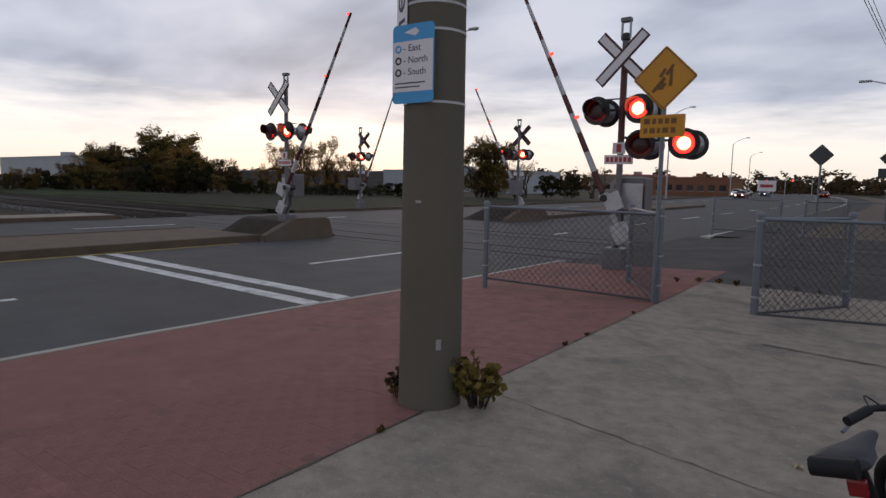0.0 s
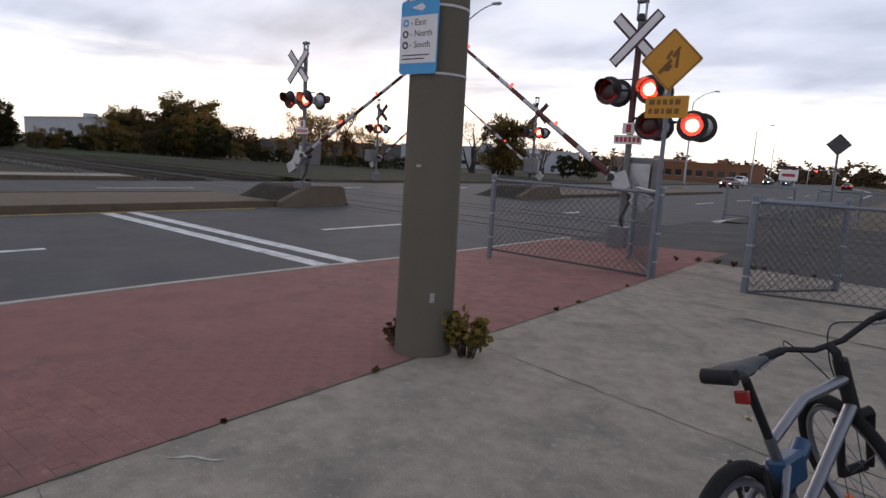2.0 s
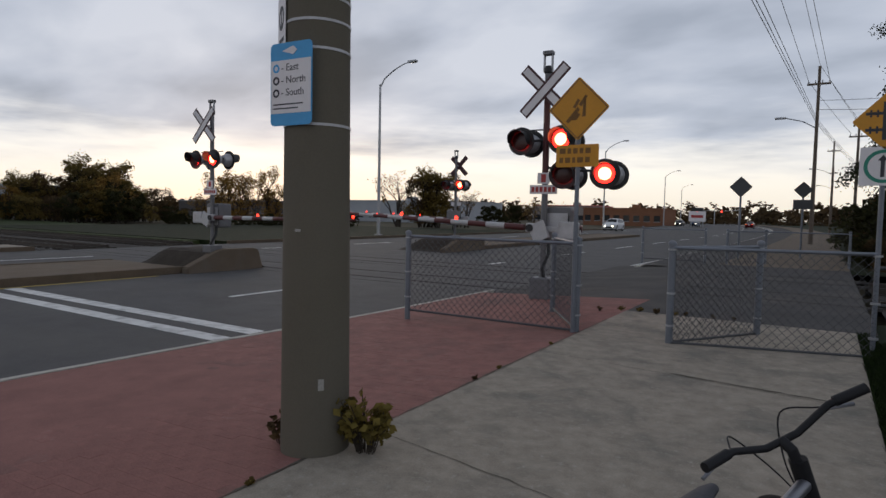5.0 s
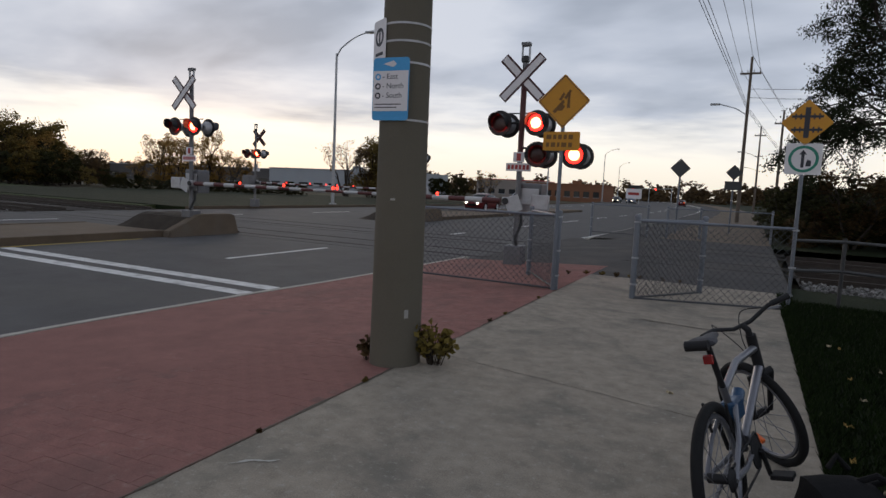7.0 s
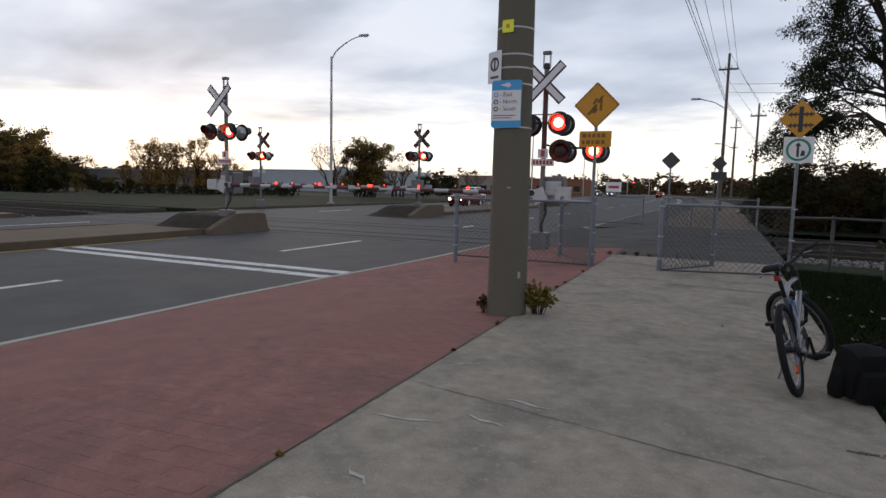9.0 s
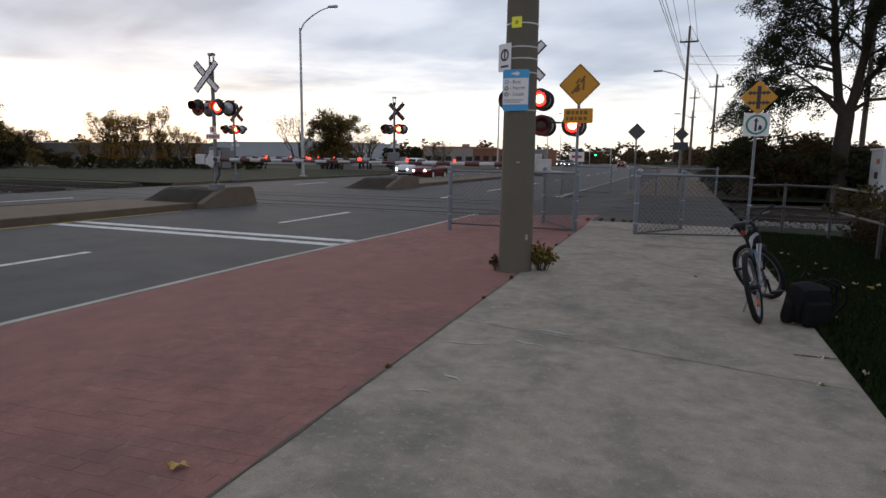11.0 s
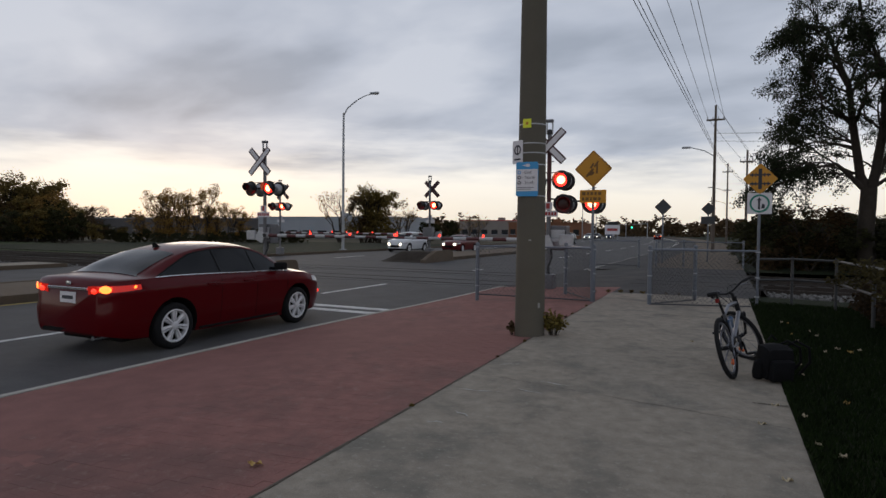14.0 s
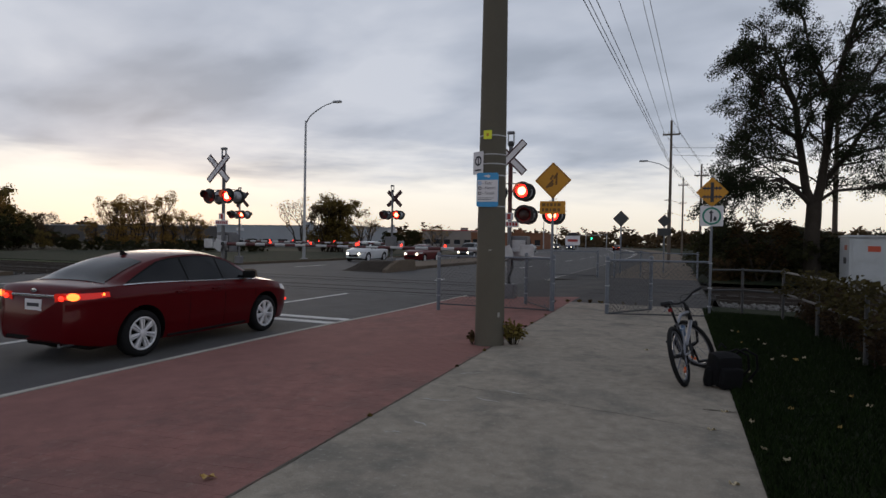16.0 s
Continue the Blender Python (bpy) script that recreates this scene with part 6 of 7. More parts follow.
def build_big_tree():
    t = empty("locust_tree", pose(5.3, 25.2, -0.1), "large dark locust tree with fine drooping foliage", "tree")
    rnd = random.Random(21)
    bm = bmesh.new()
    add_tube(bm, [(0.05, 0, -0.3), (0.0, 0, 0.5), (-0.06, 0, 1.8), (0.0, 0, 3.0), (0.02, 0, 3.6)], [0.46, 0.36, 0.31, 0.31, 0.30], 12, False)
    limbs = [
        ([(0, 0, 3.4), (-0.3, 0.1, 4.2), (-0.6, 0.2, 6.4), (-0.8, 0.1, 8.0), (-1.3, 0.0, 9.3), (-1.7, -0.1, 10.6)], 0.21),
        ([(0.05, 0, 3.4), (0.22, -0.1, 4.3), (0.43, -0.2, 6.2), (0.64, -0.1, 8.4), (1.1, 0.0, 10.4), (1.5, 0.1, 12.0)], 0.22),
        ([(-0.1, 0, 3.5), (-0.8, -0.2, 4.25), (-1.25, -0.4, 4.65), (-2.1, -0.6, 4.5), (-2.9, -0.8, 4.0)], 0.12),
        ([(0.1, 0, 3.7), (0.5, 0.2, 4.7), (1.3, 0.5, 5.7), (1.9, 0.7, 6.8), (2.7, 0.8, 7.8), (3.6, 0.9, 8.6)], 0.15),
        ([(0.1, 0, 3.6), (0.7, -0.3, 4.1), (2.3, -0.6, 4.2), (3.4, -0.9, 4.5)], 0.09),
        ([(-0.65, 0.2, 6.5), (-1.2, -0.2, 6.9), (-1.8, -0.4, 7.5), (-2.2, -0.5, 8.2)], 0.08),
        ([(-0.45, 0.1, 5.3), (-1.1, 0.5, 5.6), (-1.9, 0.9, 5.8), (-2.6, 1.2, 5.6)], 0.09),
        ([(0.64, -0.1, 8.2), (0.0, -0.5, 9.2), (-0.5, -0.8, 10.4), (-0.7, -1.0, 11.5)], 0.09),
        ([(0.5, -0.2, 7.0), (1.4, -0.6, 8.2), (2.2, -0.9, 9.6), (2.9, -1.0, 10.8)], 0.10),
        ([(0.43, -0.2, 6.0), (0.6, 1.0, 7.2), (0.9, 2.0, 8.6), (1.2, 2.6, 10.0)], 0.10),
        ([(-0.6, 0.2, 6.2), (-0.4, -1.2, 7.3), (-0.6, -2.2, 8.3)], 0.08),
        ([(-0.8, 0.1, 7.9), (-1.3, 0.3, 9.0), (-1.8, 0.4, 10.0), (-2.0, 0.3, 10.7)], 0.07),
        ([(2.2, 0.8, 7.2), (3.2, 0.4, 7.6), (4.4, 0.2, 7.6)], 0.07),
        ([(1.0, 0.0, 10.2), (2.2, 0.2, 11.4), (3.4, 0.2, 12.0)], 0.07),
        ([(1.3, 0.5, 5.7), (2.6, 0.2, 6.0), (4.0, -0.2, 6.2)], 0.07)]
    c = Cloud(22)

    def spray(pts):
        """Feathery hanging leaves along the outer part of a twig."""
        for a, b in zip(pts[1:], pts[2:]):
            for k in range(3):
                q = a.lerp(b, rnd.random())
                c.clump(q + Vector((0, 0, -0.15)), rnd.uniform(0.32, 0.58), 22, 0.085, 0.8, 1.0)

    def twig(p, d, length, r, depth):
        pts, q, dd = [p], p.copy(), d.copy()
        for k in range(4):
            dd = (dd + Vector((rnd.uniform(-0.3, 0.3), rnd.uniform(-0.3, 0.3), rnd.uniform(-0.25, 0.2) - 0.06 * k))).normalized()
            q = q + dd * length / 4
            pts.append(q.copy())
        add_tube(bm, pts, [r, r * 0.85, r * 0.7, r * 0.5, r * 0.3], 5, False)
        if depth:
            for k in range(3):
                a = Vector((rnd.uniform(-1, 1), rnd.uniform(-1, 1), rnd.uniform(-0.4, 0.8)))
                twig(pts[1 + k].copy(), (dd + a * 0.9).normalized(), length * rnd.uniform(0.55, 0.8), r * 0.55, depth - 1)
        else:
            spray(pts)
    for pts, r in limbs:
        pts = [Vector(p) for p in pts]
        n = len(pts)
        add_tube(bm, pts, [r * (1 - 0.72 * i / (n - 1)) for i in range(n)], 8, False)
        for i in range(1, n):
            out = pts[i] - Vector((0.3, 0, pts[i].z - 0.6))
            for k in range(4 if pts[i].z > 5.6 or i > 1 else 1):
                d = (out.normalized() * 0.6 + (pts[i] - pts[i - 1]).normalized() * 0.5 + Vector((rnd.uniform(-1, 1), rnd.uniform(-1, 1), rnd.uniform(-0.5, 0.7))) * 0.9).normalized()
                twig(pts[i - 1].lerp(pts[i], rnd.uniform(0.5, 1)), d, rnd.uniform(1.5, 2.5), r * 0.22 + 0.012, 1)
    part("trunk", bm, BARK, t, "dark branching trunk", smooth=True)
    o = new("crown", c.mesh("crown", LEAF_DARK))
    o.parent = t
    o["label"] = "sparse dark green leaves"


build_big_tree()


def shrub_meshes(seed, h, w, leaf, n, size, bare=0.0):
    """Stems and foliage of one shrub of height h and half-width w."""
    rnd = random.Random(seed)
    bm, tips = bmesh.new(), []
    for k in range(5):
        a = 2 * math.pi * k / 5 + rnd.uniform(-0.4, 0.4)
        d = Vector((math.cos(a) * w / h * 0.9, math.sin(a) * w / h * 0.9, 1)).normalized()
        grow(bm, tips, rnd, Vector((rnd.uniform(-0.3, 0.3) * w, rnd.uniform(-0.3, 0.3) * w, -0.2)), d, h * 0.45, 0.02 * h, 2, 0.55, 0.14, 0.25)
    c = Cloud(seed + 1)
    for p, d in tips:
        if rnd.random() > bare:
            c.clump(p, h * rnd.uniform(0.10, 0.17), n, size, 0.85)
    if bare < 0.3:
        for k in range(int(26)):
            a, r = rnd.uniform(0, 6.28), w * rnd.uniform(0.2, 0.95)
            c.clump((r * math.cos(a), r * math.sin(a), h * rnd.uniform(0.08, 0.45)), h * 0.14, n, size, 0.8)
    return mesh_of(bm, "stem", BARK), c.mesh("foliage", leaf)


HIGH = (3.6, 4.2, 3.0, 5.2, 5.0, 4.6)


def plant_shrubs():
    kinds = []
    for seed, h, w, leaf, n, size, bare in ((31, 3.6, 2.2, LEAF_OLIVE, 60, 0.15, 0.0), (33, 4.2, 1.9, LEAF_BROWN, 52, 0.15, 0.08), (35, 3.0, 2.5, LEAF_THICKET, 64, 0.16, 0.0), (37, 5.2, 1.5, LEAF_GOLD, 40, 0.15, 0.15), (39, 5.0, 2.3, LEAF_OLIVE, 84, 0.16, 0.0), (41, 4.6, 1.4, LEAF_GOLD, 22, 0.14, 0.35)):
        kinds.append((shrub_meshes(seed, h, w, leaf, n, size, bare), h))
    words = ("olive-green leafy shrub with dense twigs", "brown autumn shrub with thin stems", "low dark green leafy shrub", "sparse golden autumn sapling", "full olive-green bushy tree", "nearly bare autumn sapling with few leaves")
    rnd = random.Random(77)
    spots = []

    def at(bearing, dist):
        """A spot by bearing from the crossing's corner, degrees from the road's line."""
        return -0.1 - dist * math.sin(radians(bearing)), -2.0 + dist * math.cos(radians(bearing))

    def rise(b):
        return curve(((55.0, 2.0), (56.5, 3.4), (58.5, 5.0), (60.0, 6.3), (61.5, 7.6), (63.0, 5.6), (64.5, 5.2), (66.0, 5.8), (67.5, 4.6), (69.0, 2.6), (73.0, 2.4), (74.5, 5.0), (76.0, 7.2), (80, 7.6)), b)
    b = 55.0
    while b < 80:                # thicket beyond the railway, in three ranks
        for dist, low in ((86, 0.62), (93, 0.85), (101, 1.0)):
            k = rnd.choice((0, 1, 2, 2, 1, 3) if dist > 88 else (2, 1, 2, 0))
            x, y = at(b + rnd.uniform(-0.6, 0.6), dist + rnd.uniform(-2, 2))
            spots.append((x, y, k, max(0.4, rise(b) * low * rnd.uniform(0.75, 1.1) / HIGH[k])))
        b += 1.15
    for b, h in ((61.4, 8.0), (60.2, 6.9), (66.2, 6.2), (76.5, 7.6), (58.6, 5.6)):
        x, y = at(b, 97)
        spots.append((x, y, 4, h / HIGH[4]))
    for b, h in ((51.8, 5.6), (50.9, 7.2), (49.9, 6.6), (48.7, 5.2), (47.7, 6.6), (46.9, 6.0), (45.8, 6.3), (44.9, 5.2), (53.2, 4.2)):
        x, y = at(b, 100 + rnd.uniform(-4, 4))       # golden saplings
        spots.append((x, y, rnd.choice((3, 5, 3)), h / 5.0))
    b = 40.0
    while b < 56:                # low dark hedge along the far side
        x, y = at(b, 74 + rnd.uniform(-2, 2))
        spots.append((x, y, 2, rnd.uniform(0.36, 0.5)))
        b += 0.9
    for b, h, k in ((33.1, 9.0, 4), (32.5, 7.0, 0), (33.8, 5.6, 1), (36.0, 8.0, 5), (30.3, 5.4, 5), (29.5, 4.8, 5), (23.5, 4.6, 5), (22.6, 4.2, 5), (27.4, 3.0, 2), (25.5, 2.8, 2)):
        x, y = at(b, 92)
        spots.append((x, y, k, h / HIGH[k]))
    for k in range(9):           # right of the cabinet and behind the tree
        spots.append((1.8 + 1.7 * k + rnd.uniform(-0.5, 0.5), 26.5 + rnd.uniform(-1.0, 2.0), rnd.choice((2, 2, 1, 2)), rnd.uniform(0.8, 1.02)))
    for k in range(10):
        spots.append((3.2 + 2.0 * k + rnd.uniform(-0.5, 0.5), 31 + rnd.uniform(-1.5, 3.0), rnd.choice((2, 1, 2)), rnd.uniform(0.7, 0.95)))
    for k in range(12):
        spots.append((2.0 + 0.2 * k + rnd.uniform(-0.4, 0.8), 36 + 4.0 * k, rnd.choice((2, 1, 0)), rnd.uniform(0.5, 0.8)))
    for k in range(10):          # low brown brush beside the farther sidewalk
        spots.append((1.3 + rnd.uniform(0, 1.1), 24.6 + 1.5 * k, rnd.choice((1, 1, 2)), rnd.uniform(0.25, 0.36)))
    spots += [(9.0, 24.6, 1, 0.42), (10.5, 24.0, 0, 0.4), (12.5, 24.5, 3, 0.45), (14, 25, 0, 0.5)]
    for x, y, k, s in spots:
        (stems, leaves), h = kinds[k]
        e = empty("shrub" if k not in (3, 5) else "sapling", pose(x, y, -0.18, 0, 0, rnd.uniform(0, 360)), words[k], "shrub" if k not in (3, 5) else "tree", "trackside shrubs")
        e.scale = (s, s, s * rnd.uniform(0.8, 1.25))
        for nm, me in (("stem", stems), ("foliage", leaves)):
            o = new(nm, me)
            o.parent = e


plant_shrubs()


def far_woods():
    """Distant woods closing the horizon, past counting."""
    c = Cloud(91)
    r = c.rnd
    for k in range(520):
        a = radians(r.uniform(-75, 62))
        d = r.uniform(230, 330)
        h = r.uniform(2.5, 6.5) * (1.25 if -0.15 < a < 0.5 else 1.0)
        x, y = -d * math.sin(a), d * math.cos(a)
        for _ in range(int(h)):
            c.clump((x + r.uniform(-3, 3), y, r.uniform(0, h)), 2.6, 16, 1.5, 0.8)
    for k in range(90):
        x, y = r.uniform(4, 60), r.uniform(70, 190)
        for _ in range(3):
            c.clump((x, y, r.uniform(0.3, 3.6)), 1.8, 22, 0.8, 0.8)
    tagged(new("distant_woods", c.mesh("distant_woods", LEAF_BROWN)), "distant brown autumn woods along the horizon", "trees", kind="stuff")


far_woods()


def tuft_mesh(name, boxes, n, h, seed, material, wide=0.008):
    """Grass blades as single bent triangles over given stretches of ground."""
    rnd = random.Random(seed)
    vs, fs = [], []
    for x0, x1, y0, y1, share in boxes:
        for _ in range(int(n * share)):
            x, y = rnd.uniform(x0, x1), rnd.uniform(y0, y1)
            z = -0.012 * x - 0.005
            hh = h * rnd.uniform(0.4, 1.3)
            a = rnd.uniform(0, 6.28)
            dx, dy = math.cos(a) * wide, math.sin(a) * wide
            lx, ly = rnd.uniform(-0.7, 0.7) * hh, rnd.uniform(-0.7, 0.7) * hh
            b = len(vs)
            vs += [(x - dx, y - dy, z), (x + dx, y + dy, z), (x + lx, y + ly, z + hh)]
            fs.append((b, b + 1, b + 2))
    me = bpy.data.meshes.new(name)
    me.from_pydata(vs, [], fs)
    me.materials.append(material)
    return me


tagged(new("lawn_grass", tuft_mesh("lawn_grass", [(0.36, 2.6, -3.5, 9.5, 0.75), (0.36, 0.55, -3.5, 10.2, 0.08), (2.6, 7, -3, 10, 0.17)], 90000, 0.065, 5, GRASS)), "short dark green grass beside the sidewalk", "grass", kind="stuff")


def weeds():
    """Tall dry weeds and vines along the railing."""
    rnd = random.Random(61)
    c = Cloud(62)
    bm = bmesh.new()
    for _ in range(420):
        x, y = 2.15 + abs(rnd.gauss(0, 0.55)), rnd.uniform(-2.5, 9.0)
        h = rnd.uniform(0.3, 0.95) * (1.0 if y < 5.5 else 0.75)
        q = Vector((x + rnd.uniform(-0.2, 0.2), y + rnd.uniform(-0.2, 0.2), h))
        add_tube(bm, [(x, y, -0.08), ((x + q.x) / 2, (y + q.y) / 2, h * 0.55), q], [0.005, 0.004, 0.002], 4, False)
        for k in range(9):
            t = rnd.uniform(0.25, 1.0)
            c.clump(Vector((x, y, 0)).lerp(q, t), 0.10, 4, 0.065, 0.8)
    t = empty("weed_thicket", pose(0, 0, 0), "dry brown weeds and vines along the railing", "weeds", kind="stuff")
    part("weed_stems", bm, BARK, t)
    o = new("weed_leaves", c.mesh("weed_leaves", LEAF_DRY))
    o.parent = t
    c = Cloud(64)
    for _ in range(150):
        y = rnd.uniform(1.5, 9.0)
        x = 2.1 + rnd.gauss(0, 0.12) - (0.9 * (y - 8.4) if y > 8.4 else 0) * rnd.random()
        c.clump((x, y, rnd.uniform(0.55, 1.08)), 0.16, 12, 0.075, 0.8, 0.3)
    o = new("vine_leaves", c.mesh("vine_leaves", LEAF_VINE))
    o.parent = t
    o["label"] = "olive and yellow vine leaves"


weeds()


def weed_clump(name, at, h, w, n, seed, leaf, label):
    rnd = random.Random(seed)
    e = empty(name, pose(*at), label, "plant")
    bm, c = bmesh.new(), Cloud(seed)
    for _ in range(n):
        a = rnd.uniform(0, 6.28)
        q = Vector((math.cos(a) * w * rnd.uniform(0.2, 1), math.sin(a) * w * rnd.uniform(0.2, 1), h * rnd.uniform(0.4, 1.0)))
        add_tube(bm, [(0.3 * q.x, 0.3 * q.y, -0.02), (0.6 * q.x, 0.6 * q.y, q.z * 0.65), q], [0.004, 0.003, 0.002], 4, False)
        for t in (0.5, 0.7, 0.85, 1.0):
            c.clump(Vector((0.3 * q.x, 0.3 * q.y, 0)).lerp(q, t), 0.1 * h + 0.006, 2, min(0.06, 0.02 + 0.2 * h), 0.8, 0.4)
    part("stem", bm, BARK, e)
    o = new("leaves", c.mesh("leaves", leaf))
    o.parent = e


weed_clump("pole_weed", (-2.50, 3.20, 0), 0.36, 0.22, 44, 71, LEAF_WEED, "yellow-green weed growing at the pole's foot")
weed_clump("pole_weed", (-3.08, 3.02, -0.01), 0.20, 0.09, 8, 72, LEAF_BROWN, "small brown weed growing at the pole's foot")
for k, (x, y, s) in enumerate(((-2.72, 2.45, 0.03), (-2.76, 5.1, 0.03), (-2.77, 5.6, 0.03), (-2.71, 1.3, 0.02), (-2.68, -1.0, 0.02), (-2.30, 10.2, 0.09), (-2.6, 10.3, 0.08), (-1.9, 10.4, 0.06), (-2.05, 10.25, 0.08), (-1.5, 10.35, 0.06), (-2.9, 10.3, 0.07), (-3.2, 10.1, 0.05), (-2.79, 7.0, 0.03), (-1.2, 10.4, 0.05))):
    weed_clump("seam_weed", (x, y, 0), s, s * 0.9, 9, 80 + k, LEAF_BROWN if k % 2 else LEAF_OLIVE, "tiny weed rooted in a pavement seam")


def fallen_leaf(x, y, z, s, a, material, label):
    bm = bmesh.new()
    n = 7
    top = [bm.verts.new((s * (k / n - 0.5), s * 0.32 * math.sin(math.pi * k / n), 0.012 * math.sin(k * 1.7) + 0.006)) for k in range(n + 1)]
    bot = [bm.verts.new((s * (k / n - 0.5), -s * 0.34 * math.sin(math.pi * k / n), 0.015 * math.cos(k * 1.3) + 0.012)) for k in range(n + 1)]
    mid = [bm.verts.new((s * (k / n - 0.5), 0, 0.002)) for k in range(n + 1)]
    for k in range(n):
        bm.faces.new((top[k], top[k + 1], mid[k + 1], mid[k]))
        bm.faces.new((mid[k], mid[k + 1], bot[k + 1], bot[k]))
    ob = part("fallen_leaf", bm, material)
    ob.matrix_basis = pose(x, y, z, 0, 0, a)
    tagged(ob, label, "leaf", "fallen leaves")


YLEAF = mat("yellow_dry_leaf", (0.42, 0.27, 0.07), 0.7, vary=0.2, scale=20, fine=80, bump=0.1)
PLEAF = mat("pale_dry_leaf", (0.50, 0.42, 0.28), 0.7, vary=0.2, scale=20, fine=80, bump=0.1)
fallen_leaf(-2.98, -2.62, 0.0, 0.11, 20, YLEAF, "curled yellow leaf lying on the pavers")
rl = random.Random(8)
for k in range(34):
    x, y = rl.uniform(0.4, 2.2), rl.uniform(-3.2, 6.5)
    fallen_leaf(x, y, 0.035 - 0.012 * x, rl.uniform(0.04, 0.075), rl.uniform(0, 360), PLEAF if k % 3 else YLEAF, "pale dry leaf lying in the grass")
for x, y in ((0.18, -1.35), (0.24, 0.5), (0.1, -0.15), (-0.6, 3.6)):
    fallen_leaf(x, y, 0.0, 0.07, 40 * x, PLEAF, "pale dry leaf on the concrete")

# ---- far buildings, signs and signals ----
CLAD = mat("pale_cladding", (0.30, 0.32, 0.35), 0.6, vary=0.10, scale=0.3, fine=5, bump=0.05)
FAR_BRICK = mat("brown_brick_wall", (0.20, 0.095, 0.055), 0.9, vary=0.2, scale=0.5, fine=8, bump=0.1)
DARK_GLASS = mat("dark_window", (0.02, 0.022, 0.025), 0.15, vary=0.1, bump=0)


def building(name, x0, x1, y0, y1, h, wall, label, windows, door=None, band=None):
    b = empty(name, pose(x0, y0, -0.5), label, "building")
    w, d = x1 - x0, y1 - y0
    part("wall", box(0, w, 0, d, 0, h + 0.5), wall, b)
    part("roof", box(-0.15, w + 0.15, -0.15, d + 0.15, h + 0.5, h + 0.75, 0.03), band or CLAD, b, "flat roof edge")
    n, z0, z1 = windows
    for k in range(n):
        cx = w * (k + 0.5) / n
        p = part("window", box(cx - w / n * 0.3, cx + w / n * 0.3, -0.06, 0.0, z0, z1), DARK_GLASS, b)
        part("frame", box(cx - w / n * 0.33, cx + w / n * 0.33, -0.09, -0.06, z0 - 0.12, z0), CLAD, p)
    part("rooftop_unit", box(w * 0.6, w * 0.6 + 1.8, 2, 4, h + 0.75, h + 1.6, 0.05), wall, b, "grey rooftop unit")
    return b


building("white_warehouse", -158, -113, 46, 66, 4.9, CLAD, "long pale warehouse behind the thicket", (6, 1.0, 2.2), band=mat("roof_trim", (0.3, 0.31, 0.33), 0.6, bump=0))
building("long_dark_building", -196, -124, 132, 150, 4.4, mat("dark_shed_wall", (0.09, 0.085, 0.085), 0.8, vary=0.2, scale=0.3, fine=5), "long low dark flat-roofed building", (12, 1.2, 2.2))
building("low_warehouse", -104, -66, 110, 130, 4.2, CLAD, "low pale flat-roofed building", (9, 0.9, 1.7))
building("brick_building", -53, -33.5, 150, 165, 3.7, FAR_BRICK, "low brown brick building with dark windows", (8, 1.2, 2.6), band=FAR_BRICK)
building("store_building", -76, -56, 170, 185, 4.6, mat("store_wall", (0.25, 0.22, 0.20), 0.8, vary=0.15, scale=0.3, fine=5), "low grey store building", (6, 1.0, 2.4), band=mat("store_red", (0.35, 0.03, 0.04), 0.6, bump=0))


SIGN_BACK = mat("dull_sign_back", (0.07, 0.072, 0.075), 0.7, 0.1, vary=0.15, scale=4, fine=40, bump=0.03)


def back_sign(at, r, z, label, board=None):
    s = sign_post("road_sign", at, z + 0.3, label, 0.04)
    plate_on("diamond_plate", s, diamond(r, z), -0.045, 0.005, SIGN_BACK, "grey back of a diamond plate", 0.03)
    if board:
        plate_on("board_plate", s, rect(-board, board, z - r - 0.45, z - r - 0.05), -0.045, 0.005, SIGN_BACK, "grey back of a board")


back_sign((-3.05, 27.0), 0.42, 2.85, "grey back of a diamond sign on a post")
back_sign((-1.0, 30.0), 0.36, 2.85, "grey back of a diamond sign above a board", 0.36)


def billboard():
    b = empty("store_sign", pose(-24.0, 140, -0.2), "white store sign board on two posts", "sign")
    for x in (-1.2, 1.2):
        part("post", tube([(x, 0, 0), (x, 0, 3.2)], 0.1, 8), GALV, b)
    part("board", box(-1.7, 1.7, -0.12, 0.12, 1.2, 3.4, 0.04), SIGN_WHITE, b)
    part("header", box(-1.2, 1.2, -0.13, 0.13, 3.45, 4.2, 0.04), BLACK, b)
    part("board_print", box(-1.2, 1.2, -0.14, -0.12, 2.0, 2.6), SIGN_RED, b, "red lettering bar")


billboard()
GREEN_LIT = mat("green_signal_glow", (0.05, 0.6, 0.3), 0.3, vary=0.05, bump=0, emit=((0.05, 1.0, 0.45), 5.0))
RED_LIT = mat("red_signal_glow", (0.6, 0.05, 0.02), 0.3, vary=0.05, bump=0, emit=((1.0, 0.05, 0.03), 6.0))
SIGNALS = []


